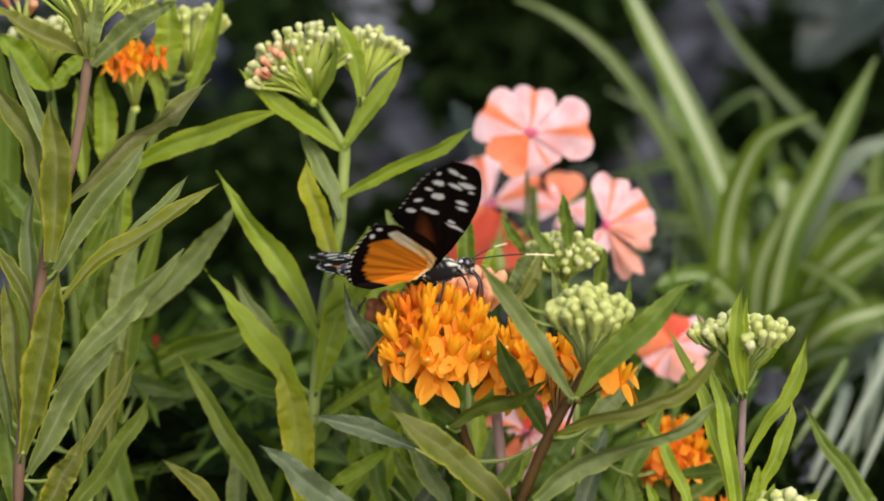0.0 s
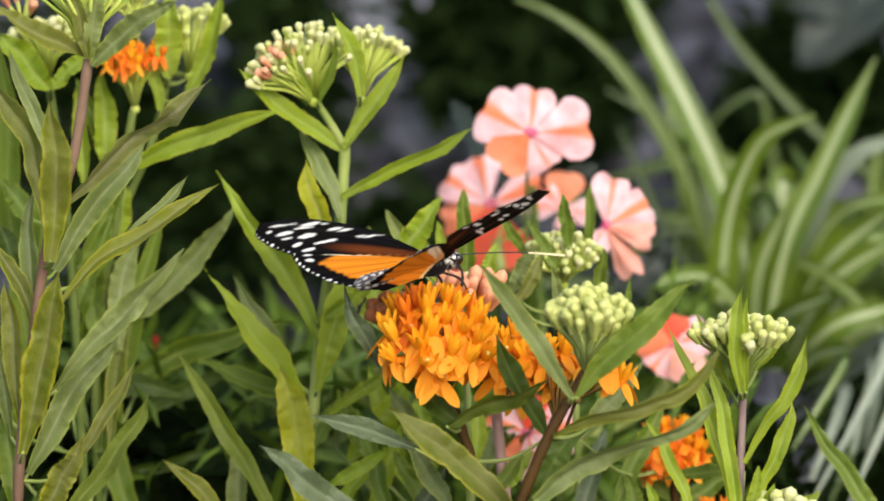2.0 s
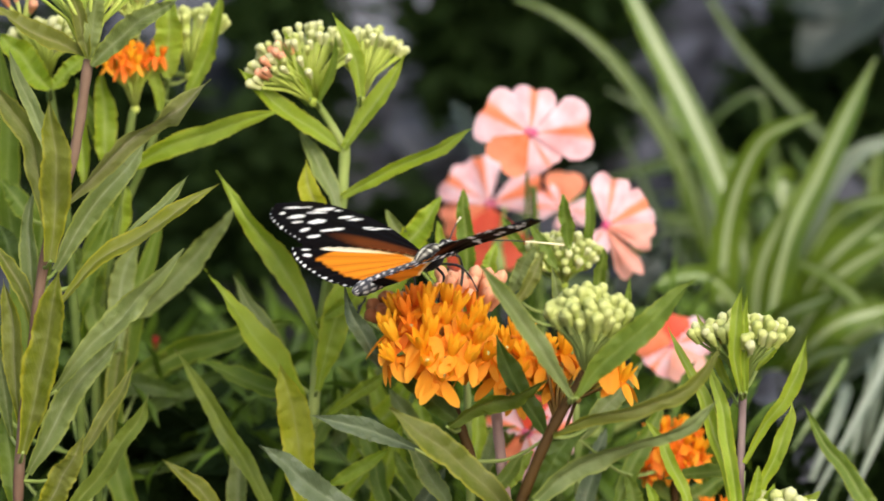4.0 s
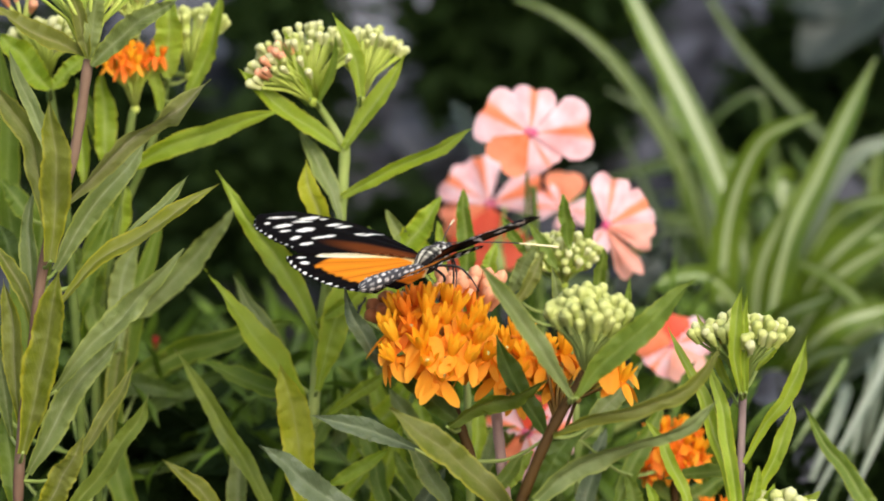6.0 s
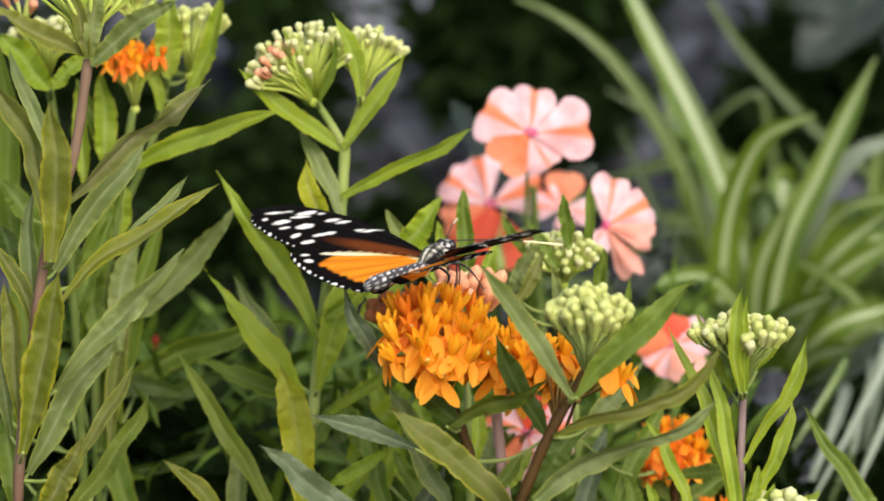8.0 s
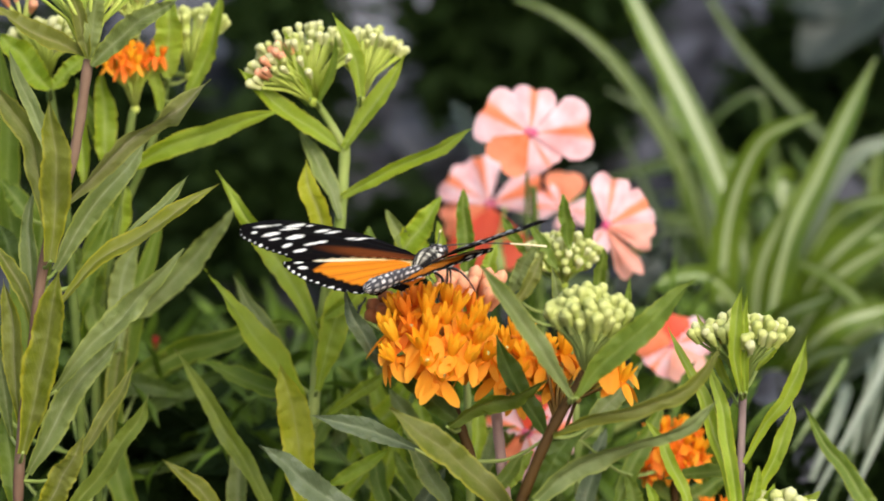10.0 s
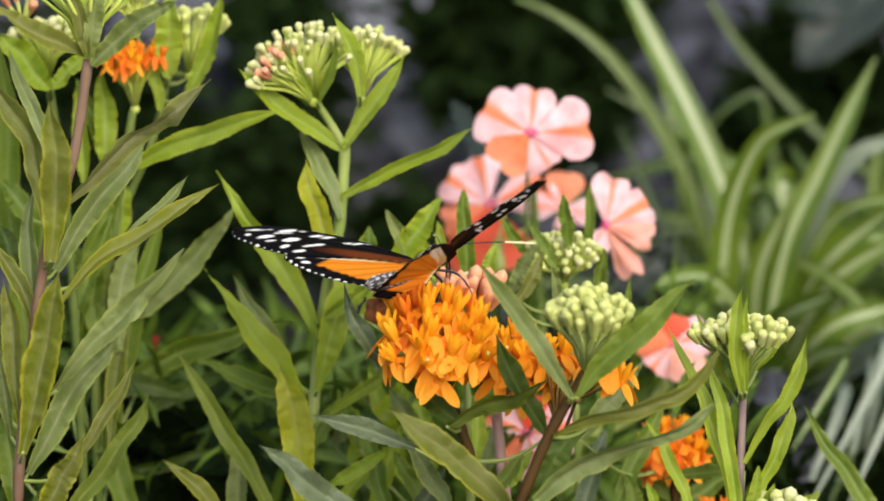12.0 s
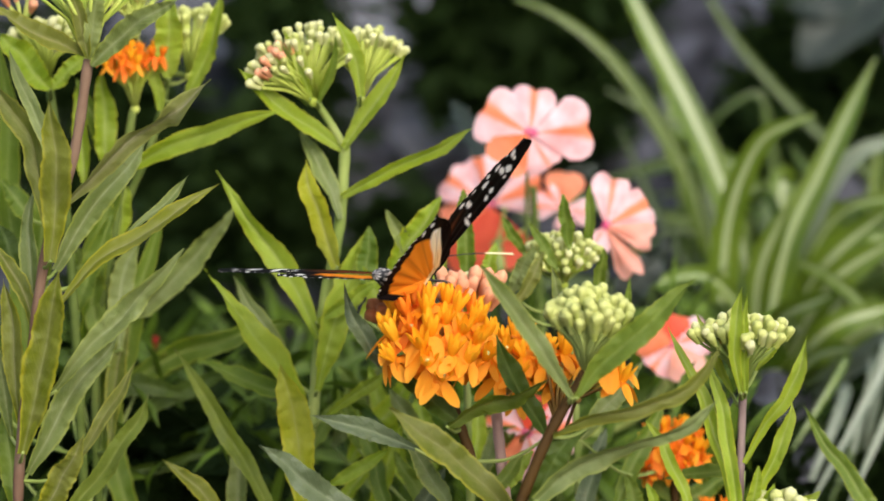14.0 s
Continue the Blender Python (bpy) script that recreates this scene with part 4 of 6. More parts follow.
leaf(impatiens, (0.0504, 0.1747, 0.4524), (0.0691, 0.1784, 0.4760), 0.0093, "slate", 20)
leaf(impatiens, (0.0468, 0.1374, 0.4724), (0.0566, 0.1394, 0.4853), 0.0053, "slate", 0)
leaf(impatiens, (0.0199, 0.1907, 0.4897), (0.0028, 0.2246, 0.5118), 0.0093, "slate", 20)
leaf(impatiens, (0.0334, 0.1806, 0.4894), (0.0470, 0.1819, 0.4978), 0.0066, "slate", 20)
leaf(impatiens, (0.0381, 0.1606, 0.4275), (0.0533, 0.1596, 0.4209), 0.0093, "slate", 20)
leaf(impatiens, (0.0474, 0.1797, 0.4201), (0.0784, 0.1824, 0.4371), 0.0106, "deep", 20)
leaf(impatiens, (0.0371, 0.1792, 0.4167), (0.0128, 0.1575, 0.4076), 0.0106, "deep", 20)

MW = "tall milkweed"
# ---- tall milkweed with a mauve stem ----
a = thing("milkweed_plant", (-0.1056, 0.0000, 0.0), "tall milkweed with a mauve stem and long olive leaves", "plant", MW)
stem(a, [(-0.1053, -0.0097, 0.4385), (-0.1021, -0.0043, 0.4730), (-0.0979, 0.0003, 0.5020), (-0.0916, 0.0036, 0.5227), (-0.0878, 0.0074, 0.5469)], 0.0028, "stem_mauve", 0.95)
umbel(a, (-0.0878, 0.0074, 0.5465), (-0.0888, 0.0117, 0.5739), 42, 26, 0.0031, ["pale", "young"], 0.0011, "pedicel", 31, label="flower head of pale green buds")
leaf(a, (-0.0885, 0.0075, 0.5476), (-0.1096, -0.0025, 0.5608), 0.0053, "olive", 20, -0.03)
leaf(a, (-0.0869, 0.0052, 0.5454), (-0.0647, -0.0023, 0.5625), 0.0053, "grey", 10, -0.05)
leaf(a, (-0.0876, 0.0045, 0.5474), (-0.0918, 0.0006, 0.5678), 0.0035, "olive", 0)
leaf(a, (-0.0873, 0.0045, 0.5474), (-0.0831, 0.0030, 0.5703), 0.0042, "grey", 0)
long_leaf(a, [(-0.0933, 0.0030, 0.5155), (-0.0980, 0.0052, 0.5261), (-0.1023, 0.0075, 0.5364), (-0.1062, 0.0098, 0.5432), (-0.1082, 0.0120, 0.5494)], (0.0013, 0.0035, 0.0037, 0.0025, 0.0000), "grey", roll=(10, 0))
long_leaf(a, [(-0.0978, 0.0040, 0.5029), (-0.0997, 0.0060, 0.5153), (-0.1025, 0.0080, 0.5264), (-0.1075, 0.0100, 0.5340), (-0.1133, 0.0120, 0.5415)], (0.0016, 0.0045, 0.0054, 0.0057, 0.0000), "olive", roll=(-25, -10))
long_leaf(a, [(-0.0968, -0.0060, 0.4981), (-0.0950, -0.0075, 0.5116), (-0.0940, -0.0090, 0.5230), (-0.0949, -0.0105, 0.5322), (-0.0956, -0.0120, 0.5391)], (0.0027, 0.0066, 0.0076, 0.0046, 0.0000), "gold", fold=0.5)
long_leaf(a, [(-0.1019, 0.0040, 0.4807), (-0.1030, 0.0067, 0.4953), (-0.1032, 0.0093, 0.5063), (-0.1021, 0.0120, 0.5157)], (0.0014, 0.0047, 0.0034, 0.0000), "grey", roll=(-30, -10))
long_leaf(a, [(-0.0930, 0.0020, 0.5117), (-0.0813, -0.0005, 0.5233), (-0.0695, -0.0030, 0.5328), (-0.0634, -0.0055, 0.5367), (-0.0564, -0.0080, 0.5437)], (0.0014, 0.0052, 0.0043, 0.0057, 0.0000), "mauve_leaf", roll=(35, 40, 58, -12, -20))
long_leaf(a, [(-0.0966, 0.0040, 0.4943), (-0.0893, 0.0065, 0.5067), (-0.0817, 0.0090, 0.5166), (-0.0776, 0.0115, 0.5210), (-0.0742, 0.0140, 0.5257)], (0.0021, 0.0061, 0.0056, 0.0036, 0.0000), "grey", roll=(20, 10))
long_leaf(a, [(-0.0951, -0.0020, 0.4868), (-0.0845, -0.0010, 0.4980), (-0.0733, 0.0000, 0.5046), (-0.0635, 0.0010, 0.5115), (-0.0554, 0.0020, 0.5165)], (0.0015, 0.0044, 0.0055, 0.0036, 0.0000), "gold", roll=(-20, -25, -10))
long_leaf(a, [(-0.0865, 0.0050, 0.4949), (-0.0747, 0.0080, 0.5062), (-0.0678, 0.0110, 0.5121), (-0.0638, 0.0140, 0.5170)], (0.0007, 0.0017, 0.0025, 0.0000), "grey")
long_leaf(a, [(-0.0963, -0.0070, 0.4657), (-0.0869, -0.0078, 0.4776), (-0.0791, -0.0085, 0.4851), (-0.0729, -0.0092, 0.4916), (-0.0633, -0.0100, 0.5022)], (0.0013, 0.0049, 0.0066, 0.0048, 0.0005), "grey", roll=(30, 10, -10, 50, 20))
long_leaf(a, [(-0.1033, -0.0040, 0.4443), (-0.0962, -0.0025, 0.4576), (-0.0892, -0.0010, 0.4680), (-0.0843, 0.0005, 0.4735), (-0.0806, 0.0020, 0.4789)], (0.0018, 0.0066, 0.0059, 0.0039, 0.0000), "grey", roll=(15, 25))
long_leaf(a, [(-0.1034, -0.0140, 0.4515), (-0.0990, -0.0155, 0.4681), (-0.0963, -0.0170, 0.4796), (-0.0948, -0.0185, 0.4897), (-0.0930, -0.0200, 0.4983)], (0.0022, 0.0073, 0.0082, 0.0060, 0.0000), "gold", fold=0.45)
long_leaf(a, [(-0.1048, -0.0060, 0.4576), (-0.1056, -0.0052, 0.4660), (-0.1062, -0.0045, 0.4759), (-0.1070, -0.0038, 0.4857), (-0.1088, -0.0030, 0.4933)], (0.0010, 0.0031, 0.0053, 0.0050, 0.0000), "gold", roll=(-15, -15))
long_leaf(a, [(-0.1018, 0.0000, 0.4772), (-0.1036, 0.0027, 0.4860), (-0.1077, 0.0053, 0.4941), (-0.1136, 0.0080, 0.5022)], (0.0010, 0.0033, 0.0044, 0.0000), "olive", roll=(20, 20))
long_leaf(a, [(-0.0981, -0.0140, 0.4373), (-0.0938, -0.0160, 0.4449), (-0.0904, -0.0180, 0.4517), (-0.0874, -0.0200, 0.4578)], (0.0049, 0.0066, 0.0044, 0.0000), "gold", roll=(10, 20))
long_leaf(a, [(-0.0919, -0.0130, 0.4363), (-0.0840, -0.0135, 0.4471), (-0.0780, -0.0140, 0.4551), (-0.0743, -0.0145, 0.4608), (-0.0720, -0.0150, 0.4666)], (0.0032, 0.0047, 0.0044, 0.0034, 0.0000), "green_shaded", roll=(15, 5))
long_leaf(a, [(-0.0914, -0.0070, 0.4464), (-0.0853, -0.0060, 0.4569), (-0.0804, -0.0050, 0.4646), (-0.0758, -0.0040, 0.4733)], (0.0010, 0.0033, 0.0031, 0.0000), "olive", fold=0.8)
long_leaf(a, [(-0.1076, -0.0020, 0.4532), (-0.1086, -0.0023, 0.4611), (-0.1097, -0.0027, 0.4698), (-0.1119, -0.0030, 0.4798)], (0.0010, 0.0034, 0.0042, 0.0000), "grey")
leaf(a, (-0.1068, -0.0051, 0.4359), (-0.1097, 0.0038, 0.4599), 0.0057, "green", 0)
leaf(a, (-0.1028, -0.0111, 0.4301), (-0.0953, -0.0006, 0.4449), 0.0042, "deep", 0)

# ---- milkweed with two heads of buds ----
b = thing("milkweed_plant", (-0.0372, 0.0570, 0.0), "bright green milkweed with two heads of pale buds", "plant", MW)
stem(b, [(-0.0365, 0.0456, 0.4238), (-0.0341, 0.0499, 0.4504), (-0.0313, 0.0541, 0.4770), (-0.0272, 0.0573, 0.4977), (-0.0257, 0.0606, 0.5180)], 0.0035, "stem_green", 0.85)
stem(b, [(-0.0257, 0.0605, 0.5176), (-0.0290, 0.0594, 0.5238), (-0.0331, 0.0595, 0.5302)], 0.0024, "stem_green", 0.8, False, "branch")
stem(b, [(-0.0257, 0.0606, 0.5180), (-0.0237, 0.0624, 0.5234), (-0.0214, 0.0635, 0.5303)], 0.0021, "stem_green", 0.8, False, "branch")
umbel(b, (-0.0334, 0.0595, 0.5302), (-0.0379, 0.0563, 0.5484), 54, 92, 0.0020, ["pale", "pale", "young"], 0.0008, "pedicel", 41, 0.95, "head of pale buds, blushed peach on one side", bare=0.65)
umbel(b, (-0.0214, 0.0635, 0.5303), (-0.0200, 0.0643, 0.5477), 38, 66, 0.0020, ["pale", "young", "pale"], 0.0008, "pedicel", 42, 0.95, "head of pale yellow-green buds", bare=0.7)
umbel(b, (-0.0338, 0.0555, 0.5307), (-0.0457, 0.0511, 0.5415), 26, 12, 0.0024, ["peach", "pale", "peach"], 0.0010, "pedicel", 43, 0.95, "outer buds blushed peach")
long_leaf(b, [(-0.0260, 0.0600, 0.5175), (-0.0341, 0.0575, 0.5235), (-0.0414, 0.0550, 0.5285), (-0.0486, 0.0525, 0.5350), (-0.0530, 0.0500, 0.5402)], (0.0021, 0.0048, 0.0051, 0.0048, 0.0000), "bright", roll=(5, 20))
long_leaf(b, [(-0.0259, 0.0580, 0.5181), (-0.0226, 0.0573, 0.5233), (-0.0184, 0.0565, 0.5293), (-0.0132, 0.0557, 0.5369), (-0.0098, 0.0550, 0.5434)], (0.0019, 0.0037, 0.0053, 0.0037, 0.0000), "bright", roll=(-10, -10))
long_leaf(b, [(-0.0213, 0.0520, 0.5325), (-0.0227, 0.0503, 0.5419), (-0.0260, 0.0487, 0.5494), (-0.0285, 0.0470, 0.5549)], (0.0019, 0.0045, 0.0039, 0.0000), "bright", roll=(10, 20))
long_leaf(b, [(-0.0344, 0.0550, 0.5316), (-0.0368, 0.0540, 0.5386), (-0.0390, 0.0530, 0.5446), (-0.0414, 0.0520, 0.5503)], (0.0013, 0.0032, 0.0026, 0.0000), "bright")
long_leaf(b, [(-0.0326, 0.0540, 0.5308), (-0.0301, 0.0523, 0.5372), (-0.0283, 0.0507, 0.5426), (-0.0276, 0.0490, 0.5497)], (0.0011, 0.0026, 0.0020, 0.0000), "green", roll=(30, 30))
long_leaf(b, [(-0.0351, 0.0580, 0.5298), (-0.0408, 0.0600, 0.5357), (-0.0456, 0.0620, 0.5422), (-0.0490, 0.0640, 0.5462)], (0.0013, 0.0029, 0.0034, 0.0000), "green")
long_leaf(b, [(-0.0265, 0.0550, 0.5058), (-0.0169, 0.0527, 0.5114), (-0.0065, 0.0505, 0.5166), (0.0009, 0.0483, 0.5206), (0.0081, 0.0460, 0.5252)], (0.0018, 0.0036, 0.0034, 0.0036, 0.0000), "bright", roll=(35, 40, 20))
long_leaf(b, [(-0.0277, 0.0470, 0.4880), (-0.0302, 0.0463, 0.4948), (-0.0321, 0.0455, 0.5024), (-0.0347, 0.0447, 0.5100), (-0.0355, 0.0440, 0.5170)], (0.0021, 0.0053, 0.0053, 0.0050, 0.0000), "gold_bright", roll=(-15, -15))
long_leaf(b, [(-0.0270, 0.0540, 0.4997), (-0.0305, 0.0580, 0.5096), (-0.0351, 0.0620, 0.5174), (-0.0382, 0.0660, 0.5234)], (0.0017, 0.0050, 0.0041, 0.0000), "grey", roll=(30, 10))
long_leaf(b, [(-0.0325, 0.0500, 0.4686), (-0.0415, 0.0503, 0.4867), (-0.0488, 0.0505, 0.4975), (-0.0547, 0.0507, 0.5061), (-0.0592, 0.0510, 0.5133)], (0.0021, 0.0066, 0.0052, 0.0025, 0.0000), "bright", roll=(10, 10, -20, 5, 25))
long_leaf(b, [(-0.0363, 0.0460, 0.4512), (-0.0451, 0.0445, 0.4643), (-0.0516, 0.0430, 0.4737), (-0.0573, 0.0415, 0.4822), (-0.0620, 0.0400, 0.4888)], (0.0024, 0.0069, 0.0062, 0.0034, 0.0000), "bright", roll=(10, 30))
long_leaf(b, [(-0.0380, 0.0520, 0.4561), (-0.0455, 0.0533, 0.4695), (-0.0515, 0.0547, 0.4776), (-0.0555, 0.0560, 0.4845)], (0.0013, 0.0039, 0.0034, 0.0000), "grey")
long_leaf(b, [(-0.0330, 0.0460, 0.4550), (-0.0303, 0.0475, 0.4660), (-0.0265, 0.0490, 0.4771), (-0.0229, 0.0505, 0.4882), (-0.0192, 0.0520, 0.4982)], (0.0016, 0.0059, 0.0080, 0.0064, 0.0000), "bright", roll=(15, 15))
long_leaf(b, [(-0.0359, 0.0320, 0.4270), (-0.0370, 0.0307, 0.4379), (-0.0379, 0.0295, 0.4486), (-0.0397, 0.0282, 0.4578), (-0.0417, 0.0270, 0.4662)], (0.0038, 0.0079, 0.0084, 0.0066, 0.0000), "gold_bright", fold=0.35)
long_leaf(b, [(-0.0325, 0.0460, 0.4469), (-0.0244, 0.0453, 0.4534), (-0.0192, 0.0447, 0.4574), (-0.0136, 0.0440, 0.4616)], (0.0008, 0.0033, 0.0039, 0.0000), "bright", roll=(30, 40))
long_leaf(b, [(-0.0457, 0.0360, 0.4261), (-0.0530, 0.0363, 0.4412), (-0.0588, 0.0365, 0.4501), (-0.0639, 0.0367, 0.4591), (-0.0699, 0.0370, 0.4686)], (0.0035, 0.0049, 0.0046, 0.0030, 0.0000), "green_shaded", roll=(20, -5, 25))
long_leaf(b, [(-0.0564, 0.0300, 0.4230), (-0.0628, 0.0283, 0.4324), (-0.0678, 0.0267, 0.4373), (-0.0724, 0.0250, 0.4414)], (0.0034, 0.0047, 0.0030, 0.0000), "gold", roll=(10, 20))
long_leaf(b, [(-0.0330, 0.0470, 0.4734), (-0.0258, 0.0460, 0.4784), (-0.0206, 0.0450, 0.4823), (-0.0165, 0.0440, 0.4852)], (0.0011, 0.0040, 0.0035, 0.0000), "bright", roll=(20, 20))
leaf(b, (-0.0355, 0.0552, 0.4523), (-0.0660, 0.0665, 0.4594), 0.0052, "green", 20, -0.05)
leaf(b, (-0.0355, 0.0529, 0.4375), (-0.0249, 0.0653, 0.4519), 0.0041, "green", 0)

# ---- milkweed in full orange bloom ----
c_ = thing("milkweed_plant", (0.0092, 0.0000, 0.0), "milkweed in full orange bloom with dark stems", "plant", "blooming milkweed")
stem(c_, [(0.0134, -0.0113, 0.4287), (0.0081, -0.0084, 0.4467), (0.0039, -0.0065, 0.4589), (-0.0001, -0.0046, 0.4710)], 0.0028, "stem_brown", 0.9)
umbel(c_, (-0.0007, -0.0041, 0.4741), (-0.0016, -0.0104, 0.4828), 79, 27, 0.0106, ["flower", "flower", "flower", "flower", "red"], 0.0010, "pedicel_red", 51, 1.24, "dense head of orange star flowers")
stem(c_, [(0.0173, 0.0077, 0.4210), (0.0152, 0.0111, 0.4423), (0.0135, 0.0137, 0.4586)], 0.0031, "stem_rose", 0.9)
umbel(c_, (0.0165, 0.0064, 0.4637), (0.0199, 0.0044, 0.4763), 80, 25, 0.0092, "flower", 0.0010, "pedicel_red", 52, 0.9, "small head of orange flowers")
long_leaf(c_, [(0.0015, -0.0145, 0.4584), (0.0091, -0.0179, 0.4641), (0.0173, -0.0214, 0.4673), (0.0265, -0.0248, 0.4727)], (0.0015, 0.0042, 0.0051, 0.0000), "green_shaded", roll=(45, 55))
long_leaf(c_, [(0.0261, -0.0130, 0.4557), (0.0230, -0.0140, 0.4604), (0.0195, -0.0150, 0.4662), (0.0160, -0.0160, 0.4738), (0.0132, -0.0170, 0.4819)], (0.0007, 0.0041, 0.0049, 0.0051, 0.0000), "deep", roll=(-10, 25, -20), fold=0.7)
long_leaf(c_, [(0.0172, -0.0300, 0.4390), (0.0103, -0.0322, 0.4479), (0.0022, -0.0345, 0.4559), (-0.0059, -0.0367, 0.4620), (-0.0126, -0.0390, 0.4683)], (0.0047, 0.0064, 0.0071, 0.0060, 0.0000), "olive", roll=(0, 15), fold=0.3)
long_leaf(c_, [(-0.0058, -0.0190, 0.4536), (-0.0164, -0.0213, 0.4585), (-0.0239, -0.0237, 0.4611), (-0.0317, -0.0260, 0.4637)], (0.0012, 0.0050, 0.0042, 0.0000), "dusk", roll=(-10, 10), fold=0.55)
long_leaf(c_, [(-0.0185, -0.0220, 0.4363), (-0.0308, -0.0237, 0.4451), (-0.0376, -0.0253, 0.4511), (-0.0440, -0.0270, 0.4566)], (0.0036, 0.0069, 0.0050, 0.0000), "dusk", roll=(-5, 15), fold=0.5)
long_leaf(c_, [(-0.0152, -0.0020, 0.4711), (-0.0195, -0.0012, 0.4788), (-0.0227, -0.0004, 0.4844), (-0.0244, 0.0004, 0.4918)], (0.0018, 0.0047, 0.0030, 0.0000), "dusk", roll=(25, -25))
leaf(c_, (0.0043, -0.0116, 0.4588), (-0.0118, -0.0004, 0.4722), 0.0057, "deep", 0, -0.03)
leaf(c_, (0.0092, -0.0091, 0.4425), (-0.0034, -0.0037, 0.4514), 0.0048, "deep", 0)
leaf(c_, (0.0023, -0.0002, 0.4347), (-0.0091, 0.0083, 0.4502), 0.0048, "grey", 0)
leaf(c_, (0.0108, 0.0037, 0.4338), (0.0209, 0.0118, 0.4465), 0.0039, "green", 0)

# ---- milkweed with half-open head ----
d_ = thing("milkweed_plant", (0.0162, -0.0360, 0.0), "milkweed with dark stem, green buds and few orange flowers", "plant", "blooming milkweed")
stem(d_, [(0.0135, -0.0469, 0.4341), (0.0179, -0.0452, 0.4447), (0.0252, -0.0425, 0.4619), (0.0341, -0.0381, 0.4767)], 0.0031, "stem_brown", 0.85)
umbel(d_, (0.0341, -0.0382, 0.4762), (0.0350, -0.0372, 0.4951), 36, 190, 0.0025, ["young"], 0.0008, "stem_green", 61, 0.85, "dense rounded head of pale green buds", low=0.72)
umbel(d_, (0.0283, -0.0007, 0.4572), (0.0277, 0.0038, 0.4729), 34, 12, 0.0092, "flower", 0.0010, "pedicel_red", 62, 0.95, "a few orange flowers on thin stalks")
umbel(d_, (0.0332, -0.0097, 0.4644), (0.0423, -0.0144, 0.4729), 26, 4, 0.0098, "flower", 0.0010, "pedicel_red", 63, 0.95, "a few drooping orange flowers")
long_leaf(d_, [(0.0306, -0.0460, 0.4718), (0.0246, -0.0480, 0.4819), (0.0186, -0.0500, 0.4916), (0.0126, -0.0520, 0.4995), (0.0089, -0.0540, 0.5054)], (0.0014, 0.0042, 0.0044, 0.0034, 0.0000), "grey", roll=(5, 15))
long_leaf(d_, [(0.0315, -0.0450, 0.4718), (0.0380, -0.0454, 0.4802), (0.0466, -0.0457, 0.4877), (0.0531, -0.0461, 0.4945), (0.0598, -0.0465, 0.5010)], (0.0012, 0.0054, 0.0063, 0.0047, 0.0000), "green", roll=(10, -10), fold=0.6)
long_leaf(d_, [(0.0262, -0.0440, 0.4629), (0.0368, -0.0450, 0.4676), (0.0487, -0.0460, 0.4701), (0.0586, -0.0470, 0.4744), (0.0663, -0.0480, 0.4864)], (0.0018, 0.0043, 0.0041, 0.0039, 0.0000), "olive", roll=(50, 55, 40, 20))
long_leaf(d_, [(0.0221, -0.0486, 0.4476), (0.0301, -0.0487, 0.4544), (0.0394, -0.0488, 0.4599), (0.0500, -0.0488, 0.4631), (0.0585, -0.0489, 0.4664), (0.0646, -0.0490, 0.4720)], (0.0029, 0.0052, 0.0057, 0.0034, 0.0038, 0.0000), "grey", roll=(20, 35, 50, 60, 30, 30))
long_leaf(d_, [(0.0354, -0.0410, 0.4642), (0.0290, -0.0417, 0.4594), (0.0243, -0.0423, 0.4516), (0.0210, -0.0430, 0.4435)], (0.0005, 0.0054, 0.0056, 0.0023), "deep", fold=0.5)
long_leaf(d_, [(0.0302, -0.0260, 0.4882), (0.0274, -0.0270, 0.4960), (0.0263, -0.0280, 0.5009)], (0.0029, 0.0026, 0.0000), "grey")
long_leaf(d_, [(0.0419, -0.0270, 0.4812), (0.0448, -0.0260, 0.4917), (0.0454, -0.0250, 0.4980)], (0.0017, 0.0020, 0.0000), "green")

# ---- milkweed with a flat head of buds ----
e_ = thing("milkweed_plant", (0.0732, -0.0050, 0.0), "milkweed with a mauve stem and a flat head of pale buds", "plant", MW)
stem(e_, [(0.0735, -0.0149, 0.4382), (0.0738, -0.0127, 0.4519), (0.0743, -0.0103, 0.4668)], 0.0021, "stem_purple", 0.95)
umbel(e_, (0.0743, -0.0103, 0.4670), (0.0738, -0.0110, 0.4819), 42, 70, 0.0026, ["young", "young", "pale"], 0.0009, "stem_green", 71, 1.12, "flat head of pale yellow-green buds", bare=0.3, low=0.9)
long_leaf(e_, [(0.0730, -0.0190, 0.4677), (0.0712, -0.0202, 0.4781), (0.0715, -0.0213, 0.4874), (0.0727, -0.0225, 0.4948)], (0.0010, 0.0031, 0.0029, 0.0000), "bright")
long_leaf(e_, [(0.0743, -0.0170, 0.4675), (0.0740, -0.0182, 0.4756), (0.0737, -0.0193, 0.4849), (0.0741, -0.0205, 0.4928)], (0.0010, 0.0022, 0.0018, 0.0000), "bright")
long_leaf(e_, [(0.0721, -0.0180, 0.4389), (0.0672, -0.0142, 0.4565), (0.0639, -0.0105, 0.4664), (0.0587, -0.0068, 0.4756), (0.0560, -0.0030, 0.4816)], (0.0027, 0.0037, 0.0031, 0.0021, 0.0000), "bright", roll=(10, 20))
long_leaf(e_, [(0.0723, -0.0220, 0.4392), (0.0695, -0.0180, 0.4580), (0.0676, -0.0140, 0.4671), (0.0652, -0.0100, 0.4752)], (0.0027, 0.0037, 0.0027, 0.0000), "bright", roll=(-20, 0))
